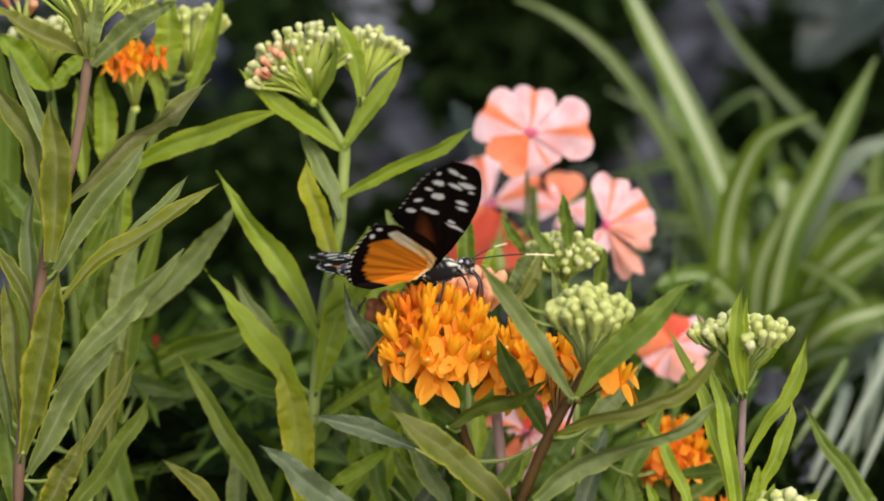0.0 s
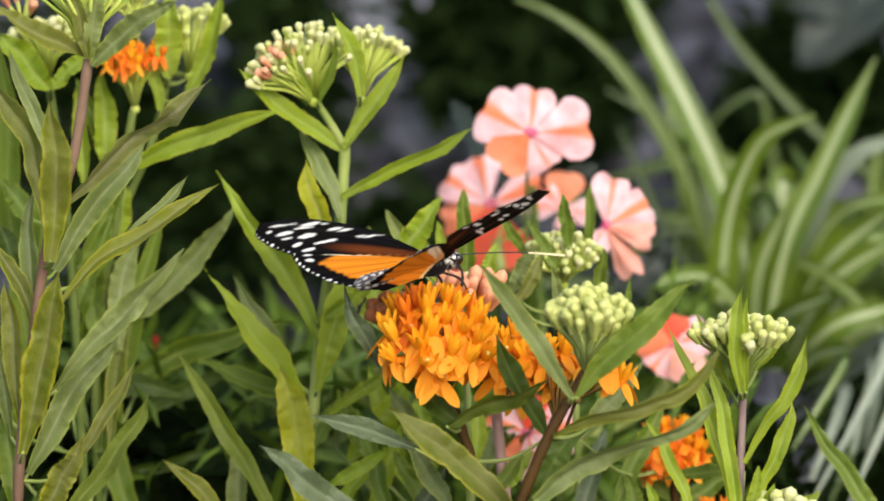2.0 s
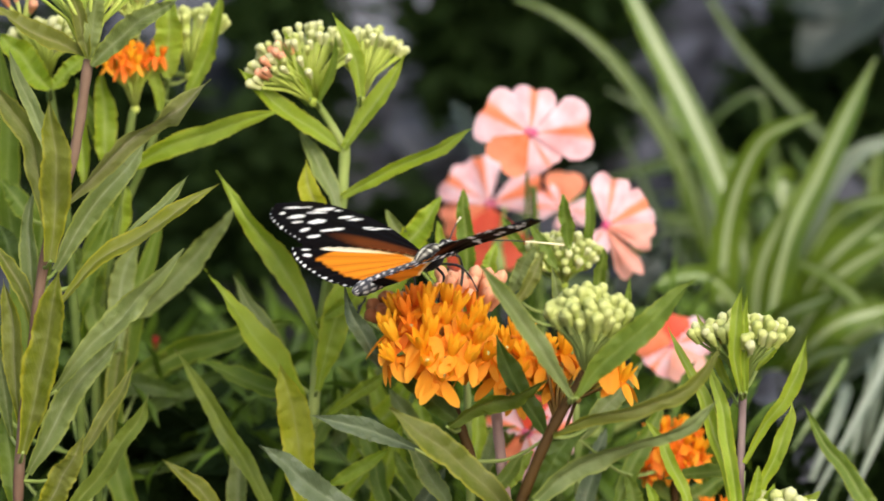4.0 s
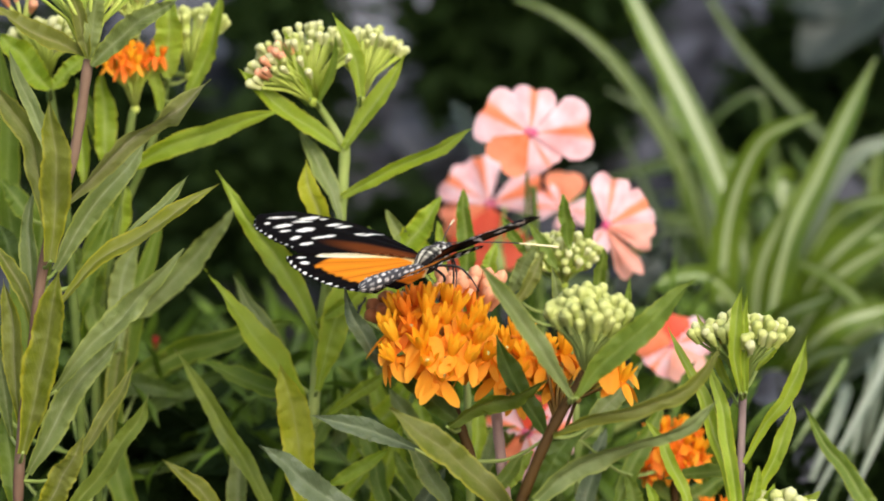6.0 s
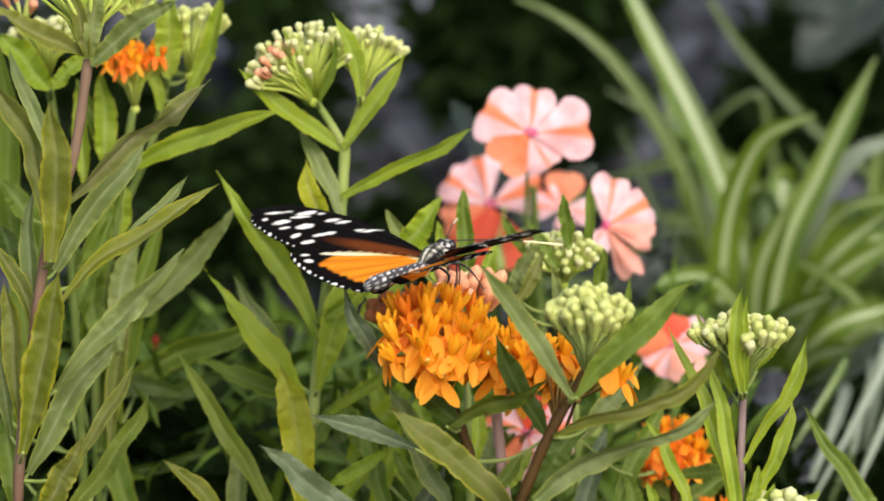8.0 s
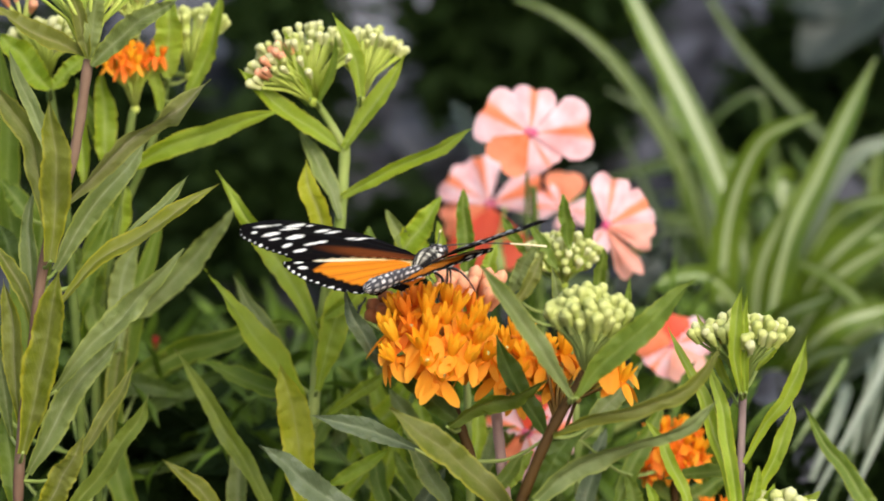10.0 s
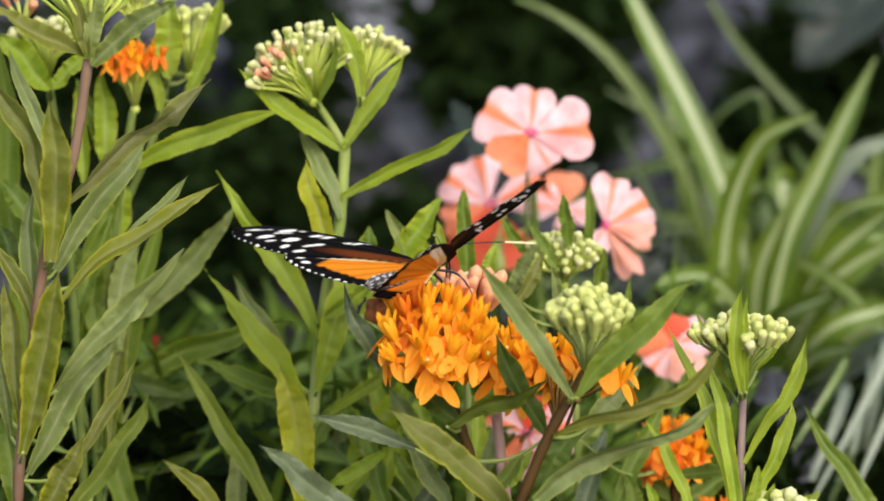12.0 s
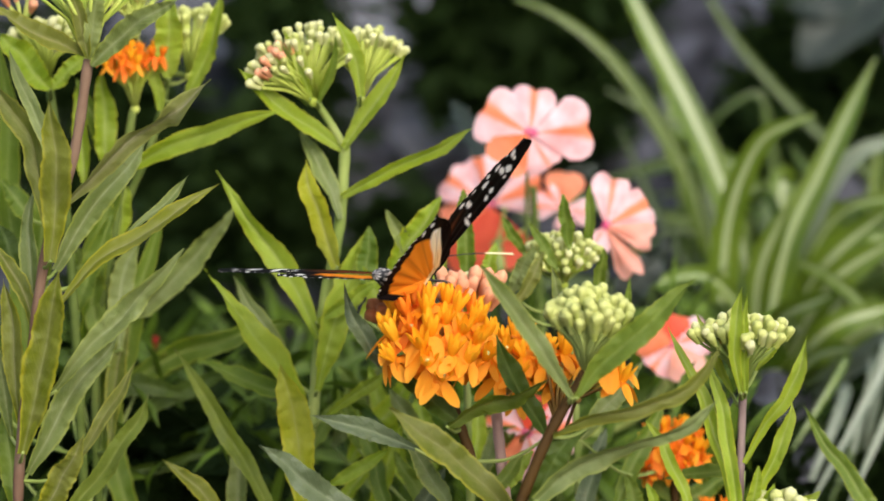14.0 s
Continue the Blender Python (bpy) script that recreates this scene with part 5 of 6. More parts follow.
long_leaf(e_, [(0.0745, -0.0143, 0.4492), (0.0788, -0.0145, 0.4573), (0.0839, -0.0147, 0.4651), (0.0876, -0.0149, 0.4729), (0.0894, -0.0151, 0.4816)], (0.0009, 0.0024, 0.0036, 0.0035, 0.0000), "bright", roll=(20, 15, -20))
long_leaf(e_, [(0.0762, -0.0156, 0.4384), (0.0806, -0.0156, 0.4483), (0.0837, -0.0157, 0.4554), (0.0855, -0.0157, 0.4611), (0.0859, -0.0157, 0.4652)], (0.0017, 0.0033, 0.0039, 0.0029, 0.0000), "bright", roll=(10, 25))
long_leaf(e_, [(0.1127, 0.0370, 0.4251), (0.1076, 0.0390, 0.4330), (0.1002, 0.0410, 0.4431), (0.0950, 0.0430, 0.4523)], (0.0052, 0.0046, 0.0031, 0.0000), "green")
leaf(e_, (0.0755, -0.0204, 0.4352), (0.0774, -0.0220, 0.4503), 0.0032, "bright", 0)
leaf(e_, (0.0769, -0.0204, 0.4352), (0.0814, -0.0208, 0.4455), 0.0025, "bright", 0)
leaf(e_, (0.0828, -0.0165, 0.4343), (0.0928, -0.0191, 0.4434), 0.0035, "bright", 20)
leaf(e_, (0.0617, -0.0202, 0.4366), (0.0504, -0.0105, 0.4593), 0.0031, "bright", 0, 0.03)
leaf(e_, (0.0534, -0.0202, 0.4366), (0.0503, -0.0188, 0.4453), 0.0025, "bright", 0)
leaf(e_, (0.0722, -0.0056, 0.4647), (0.0637, 0.0034, 0.4833), 0.0022, "bright", 0)
leaf(e_, (0.0778, -0.0047, 0.4702), (0.0864, 0.0010, 0.4808), 0.0020, "bright", 0)
leaf(e_, (0.0759, 0.0011, 0.4431), (0.0568, 0.0107, 0.4395), 0.0039, "green", 20, 0.05)
umbel(e_, (0.0831, -0.0210, 0.4311), (0.0839, -0.0216, 0.4403), 40, 12, 0.0031, ["pale", "young"], 0.0008, "pedicel", 72, 1.0, "small head of pale buds")

# ---- milkweeds further back ----
f_ = thing("milkweed_plant", (0.0631, 0.0700, 0.0), "milkweed with a deep orange flower head", "plant", "blooming milkweed")
stem(f_, [(0.0631, 0.0569, 0.4118), (0.0622, 0.0601, 0.4317)], 0.0024, "stem_brown", 0.9)
umbel(f_, (0.0619, 0.0603, 0.4335), (0.0613, 0.0575, 0.4414), 92, 34, 0.0067, ["red", "flower"], 0.0008, "pedicel_red", 81, 0.98, "deep orange flower head")
umbel(f_, (0.0738, 0.0567, 0.4103), (0.0734, 0.0543, 0.4210), 60, 12, 0.0070, "red", 0.0008, "pedicel_red", 82, 0.98, "deep orange flower head")
leaf(f_, (0.0631, 0.0586, 0.4223), (0.0480, 0.0607, 0.4358), 0.0049, "green")
leaf(f_, (0.0631, 0.0583, 0.4208), (0.0792, 0.0695, 0.4275), 0.0049, "green")

g_ = thing("milkweed_plant", (0.0324, 0.0600, 0.0), "milkweed with a green bud head and small leaves", "plant", MW)
stem(g_, [(0.0354, 0.0533, 0.4527), (0.0336, 0.0565, 0.4735), (0.0324, 0.0580, 0.4824)], 0.0021, "stem_green", 0.85)
umbel(g_, (0.0324, 0.0578, 0.4816), (0.0319, 0.0546, 0.4932), 52, 60, 0.0021, ["young", "young", "pale"], 0.0008, "pedicel", 91, 1.0, "soft green bud head")
leaf(g_, (0.0335, 0.0495, 0.4928), (0.0316, 0.0468, 0.5076), 0.0036, "green")
leaf(g_, (0.0393, 0.0591, 0.4898), (0.0392, 0.0571, 0.5089), 0.0027, "green")
leaf(g_, (0.0414, 0.0573, 0.4779), (0.0430, 0.0544, 0.4921), 0.0032, "green")
leaf(g_, (0.0178, 0.0378, 0.4828), (0.0239, 0.0347, 0.4955), 0.0038, "grey")
leaf(g_, (0.0192, 0.0373, 0.4799), (0.0267, 0.0395, 0.4935), 0.0035, "olive")
leaf(g_, (0.0219, 0.0591, 0.4898), (0.0158, 0.0557, 0.5002), 0.0029, "green")
leaf(g_, (0.0306, 0.0486, 0.4870), (0.0231, 0.0505, 0.4994), 0.0029, "green")

h_ = thing("milkweed_plant", (0.0053, 0.0450, 0.0), "leafy milkweed with peach-coloured opening buds", "plant", MW)
stem(h_, [(0.0068, 0.0372, 0.4470), (0.0065, 0.0404, 0.4674), (0.0075, 0.0421, 0.4783)], 0.0021, "stem_green", 0.85)
umbel(h_, (0.0064, 0.0267, 0.4745), (0.0070, 0.0242, 0.4858), 40, 30, 0.0032, ["long", "long", "long", "pale", "long", "long", "long", "long"], 0.0012, "pedicel", 95, 1.0, "head of peach and green buds")
umbel(h_, (-0.0112, 0.0166, 0.4770), (-0.0120, 0.0174, 0.4822), 60, 14, 0.0038, ["rusty"], 0.0008, "pedicel", 96, 1.0, "head of withered rusty buds")
leaf(h_, (-0.0139, 0.0483, 0.4855), (-0.0003, 0.0467, 0.5070), 0.0065, "bright", 0)
leaf(h_, (-0.0065, 0.0488, 0.4884), (-0.0148, 0.0461, 0.5035), 0.0040, "grey", 0)
leaf(h_, (0.0065, 0.0481, 0.4840), (0.0056, 0.0470, 0.5088), 0.0047, "green", 0)
leaf(h_, (-0.0199, 0.0476, 0.4811), (-0.0191, 0.0504, 0.4984), 0.0055, "green", 0)
leaf(h_, (-0.0214, 0.0467, 0.4752), (-0.0036, 0.0495, 0.4928), 0.0055, "bright", 0)
leaf(h_, (0.0024, 0.0476, 0.4811), (-0.0066, 0.0549, 0.4950), 0.0047, "bright", 0)
leaf(h_, (0.0009, 0.0486, 0.4870), (-0.0013, 0.0555, 0.4991), 0.0028, "bright", 0)
leaf(h_, (-0.0125, 0.0458, 0.4694), (-0.0214, 0.0488, 0.4884), 0.0059, "bright", 0)
leaf(h_, (0.0098, 0.0467, 0.4752), (0.0143, 0.0547, 0.4935), 0.0047, "bright", 0)

i_ = thing("milkweed_plant", (-0.0810, 0.0700, 0.0), "milkweed with an orange flower head among young buds", "plant", "blooming milkweed")
stem(i_, [(-0.0932, 0.0631, 0.4508), (-0.0879, 0.0702, 0.4957), (-0.0832, 0.0751, 0.5264)], 0.0027, "stem_shaded", 0.85)
umbel(i_, (-0.0826, 0.0751, 0.5266), (-0.0833, 0.0723, 0.5412), 32, 24, 0.0050, ["flower", "red"], 0.0011, "pedicel", 101, 1.1, "orange flower head, half open")
stem(i_, [(-0.0884, 0.0751, 0.4950), (-0.0784, 0.0787, 0.5176), (-0.0739, 0.0816, 0.5357)], 0.0024, "stem_shaded", 0.85, False, "branch")
umbel(i_, (-0.0685, 0.0815, 0.5349), (-0.0666, 0.0790, 0.5512), 34, 34, 0.0023, ["young"], 0.0011, "pedicel", 102, 1.0, "head of green buds", bare=0.7)
umbel(i_, (-0.0830, 0.0833, 0.5462), (-0.0826, 0.0799, 0.5572), 40, 34, 0.0023, ["young"], 0.0011, "pedicel", 103, 1.0, "head of green buds", bare=0.7)
stem(i_, [(-0.0739, 0.0816, 0.5357), (-0.0708, 0.0815, 0.5354), (-0.0685, 0.0815, 0.5349)], 0.0018, "stem_shaded", 0.85, False, "branch")
leaf(i_, (-0.0734, 0.0724, 0.5351), (-0.0726, 0.0699, 0.5580), 0.0073, "bright")
leaf(i_, (-0.0689, 0.0757, 0.5302), (-0.0584, 0.0699, 0.5580), 0.0049, "bright", 0, 0.05)
leaf(i_, (-0.0757, 0.0749, 0.5257), (-0.0776, 0.0726, 0.5427), 0.0032, "bright")
long_leaf(i_, [(-0.0897, 0.0600, 0.4591), (-0.0933, 0.0650, 0.4720), (-0.0964, 0.0700, 0.4804), (-0.0987, 0.0750, 0.4888)], (0.0013, 0.0057, 0.0049, 0.0000), "green", roll=(10, 20))
long_leaf(i_, [(-0.0863, 0.0600, 0.4637), (-0.0865, 0.0633, 0.4754), (-0.0851, 0.0667, 0.4840), (-0.0814, 0.0700, 0.4919)], (0.0014, 0.0063, 0.0060, 0.0000), "grey", roll=(20, 10))
long_leaf(i_, [(-0.0886, 0.0550, 0.4386), (-0.0878, 0.0583, 0.4517), (-0.0865, 0.0617, 0.4618), (-0.0836, 0.0650, 0.4720)], (0.0013, 0.0047, 0.0045, 0.0000), "olive")
long_leaf(i_, [(-0.0970, 0.0700, 0.4462), (-0.0941, 0.0727, 0.4566), (-0.0911, 0.0753, 0.4655), (-0.0897, 0.0780, 0.4759)], (0.0014, 0.0054, 0.0051, 0.0000), "green", roll=(-15, 0))
long_leaf(i_, [(-0.0846, 0.0850, 0.4463), (-0.0750, 0.0833, 0.4561), (-0.0655, 0.0817, 0.4612), (-0.0546, 0.0800, 0.4649)], (0.0017, 0.0071, 0.0069, 0.0000), "green_shaded", roll=(20, 30))
long_leaf(i_, [(-0.0839, 0.0575, 0.5124), (-0.0719, 0.0544, 0.5191), (-0.0597, 0.0513, 0.5243), (-0.0507, 0.0481, 0.5273), (-0.0406, 0.0450, 0.5299)], (0.0020, 0.0051, 0.0054, 0.0037, 0.0000), "bright", roll=(25, 30, 15))
leaf(i_, (-0.0901, 0.0726, 0.5107), (-0.0917, 0.0766, 0.5362), 0.0061, "bright")
leaf(i_, (-0.0863, 0.0719, 0.5062), (-0.0990, 0.0813, 0.5342), 0.0049, "green")
leaf(i_, (-0.0962, 0.0719, 0.5062), (-0.0983, 0.0812, 0.5334), 0.0041, "bright")
leaf(i_, (-0.0871, 0.0697, 0.4927), (-0.0848, 0.0719, 0.5062), 0.0053, "bright")
leaf(i_, (-0.0932, 0.0664, 0.4717), (-0.0977, 0.0692, 0.4897), 0.0085, "green")
leaf(i_, (-0.0901, 0.0645, 0.4597), (-0.0973, 0.0786, 0.4851), 0.0073, "green")
leaf(i_, (-0.0832, 0.0664, 0.4717), (-0.0554, 0.0610, 0.5014), 0.0061, "grey", 20, 0.03)
leaf(i_, (-0.0937, 0.0822, 0.4437), (-0.0405, 0.0760, 0.4685), 0.0064, "green", 25, -0.08)
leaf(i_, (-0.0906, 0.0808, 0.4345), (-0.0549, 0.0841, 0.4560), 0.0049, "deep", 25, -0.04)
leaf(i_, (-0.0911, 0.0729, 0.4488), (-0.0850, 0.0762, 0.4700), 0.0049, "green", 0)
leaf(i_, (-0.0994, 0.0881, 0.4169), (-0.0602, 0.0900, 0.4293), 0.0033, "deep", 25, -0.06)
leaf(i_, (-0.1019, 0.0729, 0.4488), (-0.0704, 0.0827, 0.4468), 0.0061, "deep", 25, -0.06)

j_ = thing("milkweed_plant", (-0.1042, 0.0600, 0.0), "milkweed with a loose head of green buds", "plant", MW)
stem(j_, [(-0.0966, 0.0533, 0.4527), (-0.1012, 0.0627, 0.5120), (-0.1049, 0.0664, 0.5357)], 0.0027, "stem_shaded", 0.85)
umbel(j_, (-0.1049, 0.0664, 0.5355), (-0.1058, 0.0635, 0.5495), 42, 46, 0.0023, ["young", "pale"], 0.0011, "pedicel", 111, 1.0, "loose head of green buds", bare=0.7)
umbel(j_, (-0.1120, 0.0684, 0.5482), (-0.1101, 0.0647, 0.5572), 32, 5, 0.0027, ["peach"], 0.0011, "pedicel", 112, 1.0, "head of peach buds")
leaf(j_, (-0.1030, 0.0560, 0.5339), (-0.1163, 0.0583, 0.5485), 0.0072, "bright")
leaf(j_, (-0.1030, 0.0560, 0.5339), (-0.0926, 0.0576, 0.5441), 0.0048, "bright")
leaf(j_, (-0.1087, 0.0605, 0.4987), (-0.1177, 0.0622, 0.5094), 0.0060, "green", 20)
leaf(j_, (-0.1012, 0.0627, 0.5120), (-0.1087, 0.0650, 0.5269), 0.0060, "green")
leaf(j_, (-0.1119, 0.0486, 0.4870), (-0.1163, 0.0504, 0.4987), 0.0060, "deep")
leaf(j_, (-0.0981, 0.0565, 0.4735), (-0.0876, 0.0608, 0.5002), 0.0060, "green")

stem(i_, [(-0.0871, 0.1508, 0.4296), (-0.0854, 0.1524, 0.4395), (-0.0848, 0.1536, 0.4469)], 0.0008, "stem_brown", 0.8, False, "branch")
placed("bud", bud_mesh("bud", M["red_bud"]), Matrix.Translation((-0.0848, 0.1536, 0.4470)) @ Matrix.Scale(0.0022, 4), i_, "small deep red bud")

# ---- soft leaves between the stems ----
leaf(i_, (-0.0534, 0.0479, 0.4186), (-0.0549, 0.0515, 0.4416), 0.0053, "grey", 0)
leaf(h_, (-0.0252, 0.0700, 0.4306), (-0.0060, 0.0691, 0.4565), 0.0065, "bright", 0)
leaf(h_, (-0.0301, 0.0805, 0.4330), (-0.0145, 0.0792, 0.4569), 0.0059, "grey", 0)
leaf(h_, (-0.0098, 0.0642, 0.4256), (-0.0198, 0.0741, 0.4563), 0.0059, "bright", 0)
leaf(h_, (-0.0021, 0.0597, 0.4298), (-0.0067, 0.0680, 0.4498), 0.0053, "bright", 0)
leaf(h_, (0.0085, 0.0593, 0.4268), (0.0101, 0.0675, 0.4467), 0.0053, "bright", 0)
leaf(h_, (-0.0145, 0.0763, 0.4386), (-0.0285, 0.0839, 0.4544), 0.0053, "green", 0)
leaf(h_, (-0.0191, 0.0381, 0.4210), (-0.0107, 0.0422, 0.4471), 0.0045, "bright", 10)
leaf(h_, (-0.0124, 0.0332, 0.4222), (-0.0223, 0.0428, 0.4509), 0.0047, "green", -10)
leaf(h_, (-0.0021, 0.0284, 0.4234), (-0.0123, 0.0313, 0.4422), 0.0045, "green", 10)
leaf(h_, (-0.0292, 0.0300, 0.4335), (-0.0137, 0.0265, 0.4439), 0.0036, "bright", 20)
leaf(h_, (-0.0276, 0.0486, 0.4231), (-0.0186, 0.0504, 0.4350), 0.0039, "bright", 0)
leaf(h_, (-0.0216, 0.0509, 0.4379), (-0.0276, 0.0535, 0.4542), 0.0039, "green", 0)
leaf(h_, (-0.0036, 0.0411, 0.4401), (-0.0139, 0.0437, 0.4562), 0.0050, "grey", 0)
leaf(h_, (0.0125, 0.0195, 0.4315), (0.0234, 0.0216, 0.4444), 0.0039, "bright", 10)
leaf(h_, (0.0097, 0.0300, 0.4335), (0.0156, 0.0376, 0.4499), 0.0039, "grey", 0)
leaf(h_, (-0.0093, 0.0182, 0.4229), (0.0009, 0.0209, 0.4401), 0.0050, "dusk", 0)
leaf(f_, (0.0410, 0.0374, 0.4166), (0.0380, 0.0402, 0.4342), 0.0050, "grey", 0)
leaf(f_, (0.0346, 0.0281, 0.4219), (0.0432, 0.0421, 0.4459), 0.0050, "dusk", 0)
leaf(f_, (0.0454, 0.0388, 0.4254), (0.0594, 0.0533, 0.4527), 0.0050, "green", 0)
leaf(f_, (0.0528, 0.0381, 0.4210), (0.0484, 0.0402, 0.4342), 0.0042, "green", 0)
leaf(f_, (0.0357, 0.0220, 0.4472), (0.0516, 0.0252, 0.4673), 0.0050, "grey", 10)
for x0, z0, x1, z1 in ((-0.108, 0.43, -0.098, 0.53), (-0.100, 0.44, -0.112, 0.55), (-0.094, 0.45, -0.080, 0.52), (-0.115, 0.45, -0.120, 0.53), (-0.088, 0.43, -0.070, 0.50), (-0.076, 0.40, -0.088, 0.47)):
    leaf(j_, (x0 * 1.07, 0.065, z0), (x1 * 1.07, 0.07, z1), 0.0065, "green", 10)

# ---- butterfly ----
U = 0.00014


def curve_at(points, x):
    for (x0, y0), (x1, y1) in zip(points, points[1:]):
        if x <= x1:
            t = 0 if x1 == x0 else max(0.0, (x - x0) / (x1 - x0))
            return y0 + (y1 - y0) * t
    return points[-1][1]


def soft(d, w=4.0):
    """1 inside, 0 outside of a border w wide."""
    return max(0.0, min(1.0, 0.5 - d / w))


def blob(x, y, cx, cy, rx, ry, turn):
    a, b_ = math.cos(radians(turn)), math.sin(radians(turn))
    rx, ry = rx * 1.04, ry * 0.88
    u_, v_ = (x - cx) * a + (y - cy) * b_, -(x - cx) * b_ + (y - cy) * a
    q = math.hypot(u_ / rx, v_ / ry) + 0.30 * noise.noise(Vector((x * 0.10, y * 0.13, 4.0)))
    return soft((q - 1) * min(rx, ry), 3.0)


def blend(a, b_, f):
    return tuple(p + (q - p) * f for p, q in zip(a, b_))


BLACK, CREAM, ORANGE, AMBER, RUST = (0.004, 0.003, 0.003), (0.97, 0.95, 0.88), (0.82, 0.265, 0.016), (0.95, 0.72, 0.34), (0.14, 0.036, 0.008)
FORE_SPOTS = [(319, 3, 15, 5.9), (271, 36, 19, 8.0), (321, -23, 5, 4.4), (288, -18, 15, 7.4), (270, 16, 16, 5.9), (270, -32, 9, 4.4), (240, -9, 16, 8.9), (234, -43, 9, 5.9),
              (202, -50, 11, 7.4), (194, -18, 15, 5.9), (186, -6, 10, 6.7), (213, 38, 13, 5.9), (192, 42, 13, 5.2), (147, 33, 9, 4.4), (128, 43, 19, 4.4), (303, 22, 8, 3.7), (246, 48, 7, 3.7)]


def fore_colour(x, y, lo, hi):
    c = BLACK
    brown = soft(math.hypot((x - 70) / 88, (y - 17 + x * 0.24) / 16) * 20 - 20, 16) * 0.9
    c = blend(c, RUST, brown)
    vein = 0.12 * max(0.0, math.sin((y + x * 0.2) * 0.35)) * (1 - brown)
    c = blend(c, (0.014, 0.009, 0.009), vein)
    for cx, cy, rx, ry in FORE_SPOTS:
        c = blend(c, CREAM, blob(x, y, cx, cy, rx, ry, 134 + 14 * noise.noise(Vector((cx * 0.1, cy * 0.1, 1)))))
    if x > 205:
        k_ = abs(((x + y * 0.3) % 17.0) - 8.5)
        c = blend(c, CREAM, soft(math.hypot(k_ * 1.1, (y - lo - 5) * 1.2) - 2.6 - 4.5 * noise.noise(Vector((math.floor((x + y * 0.3) / 17.0) * 1.37, 3.3, 1.0))), 2.5))
    return c


def hind_colour(x, y, lo, hi):
    c = BLACK
    hi = curve_at(HIND_SEAM, x)
    edge = lo + 33 + 7 * noise.noise(Vector((x * 0.05, 0, 2)))
    outer = 128 - 0.25 * (y + 60)
    fire = soft(edge - y, 7) * soft(x - outer, 8) * soft(y - hi + 3, 4)
    streak = 0.5 + 0.5 * math.sin(math.atan2(y - 45, x + 25) * 34)
    c = blend(c, blend(ORANGE, (0.50, 0.12, 0.008), 0.30 * streak), fire)
    nerve = max(0.0, streak - 0.88) / 0.12 * (1 - min(1.0, abs(y - 40) / 400))
    broad = 12 + 16 * max(0.0, min(1.0, x / 90)) * math.sqrt(max(0.0, 1 - (max(0.0, x - 118) / 42) ** 2))
    gold = soft(hi - broad - y + 3 * noise.noise(Vector((x * 0.03, 7.0, 2.0))), 5) * soft(x - 158, 6)
    c = blend(c, blend(AMBER, (0.96, 0.86, 0.60), max(0.0, min(1.0, (x - 60) / 70))), gold * soft(y - hi + 2, 3))
    c = blend(c, (0.30, 0.10, 0.01), 0.6 * gold * soft(abs(y - hi + 9 + 0.04 * x) - 0.6, 1.6))
    c = blend(c, (0.03, 0.010, 0.004), 0.28 * nerve)
    k_ = abs((x % 16.0) - 8.0)
    if x > 10:
        c = blend(c, CREAM, soft(math.hypot(k_ * 0.9, (y - lo - 4) * 1.2) - 2.8 - 4.5 * noise.noise(Vector((math.floor(x / 16.0) * 1.37, 8.3, 1.0))), 2.5))
    for s in ((176, -86, 8, 5, -30), (158, -98, 8, 5, -20), (150, -60, 5, 3, 0)):
        c = blend(c, CREAM, blob(x, y, *s))
    return c


FORE_HI = [(0, 34), (22, 40), (60, 51), (102, 60), (130, 65), (184, 70), (235, 68), (285, 59), (325, 46), (346, 31), (356, 15), (361, -4)]
FORE_LO = [(0, 20), (50, 0), (100, -22), (138, -45), (168, -70), (192, -83), (240, -74), (287, -64), (324, -51), (345, -36), (355, -24), (361, -7)]
HIND_HI = [(-16, -10), (-8, 4), (0, 30), (30, 44), (60, 36), (120, 0), (160, -30), (188, -60), (204, -94)]
HIND_SEAM = [(-30, -28), (-14, -4), (0, 25), (30, 30), (60, 15), (120, -25), (160, -52), (185, -80), (192, -95)]
HIND_LO = [(-16, -96), (-8, -112), (0, -124), (20, -134), (63, -140), (100, -137), (141, -129), (170, -118), (192, -106), (204, -98)]


def scales(name, rough, fuzz):
    k = Nodes(name, rough, 0.06)
    tint = k.add("ShaderNodeAttribute")
    tint.attribute_name = "tint"
    pos = k.coords("Object")
    k.color(k.mix(k.math("MULTIPLY", k.noise(2600.0, 2.0, pos), 0.10), tint.outputs["Color"], k.mix(0.4, tint.outputs["Color"], rgb(0.01, 0.008, 0.008))))
    k.b.inputs["Sheen Weight"].default_value = fuzz
    k.bump(k.noise(1800.0, 3.0, pos), 0.25, 0.0002)
    return k


M["wing"] = scales("wing_scales", 0.7, 0.0).thin(0.25).m
M["fur"] = scales("body_fur", 0.75, 0.05).m


def painted(name, verts, faces, tints, material, parent, loc=(0, 0, 0)):
    me = bpy.data.meshes.new(name)
    me.from_pydata(verts, [], faces)
    layer = me.color_attributes.new("tint", "FLOAT_COLOR", "POINT")
    layer.data.foreach_set("color", [q for t in tints for q in (*t, 1.0)])
    me.polygons.foreach_set("use_smooth", [True] * len(faces))
    me.materials.append(material)
    ob = new(name, me)
    ob.parent = parent
    ob.location = loc
    return ob


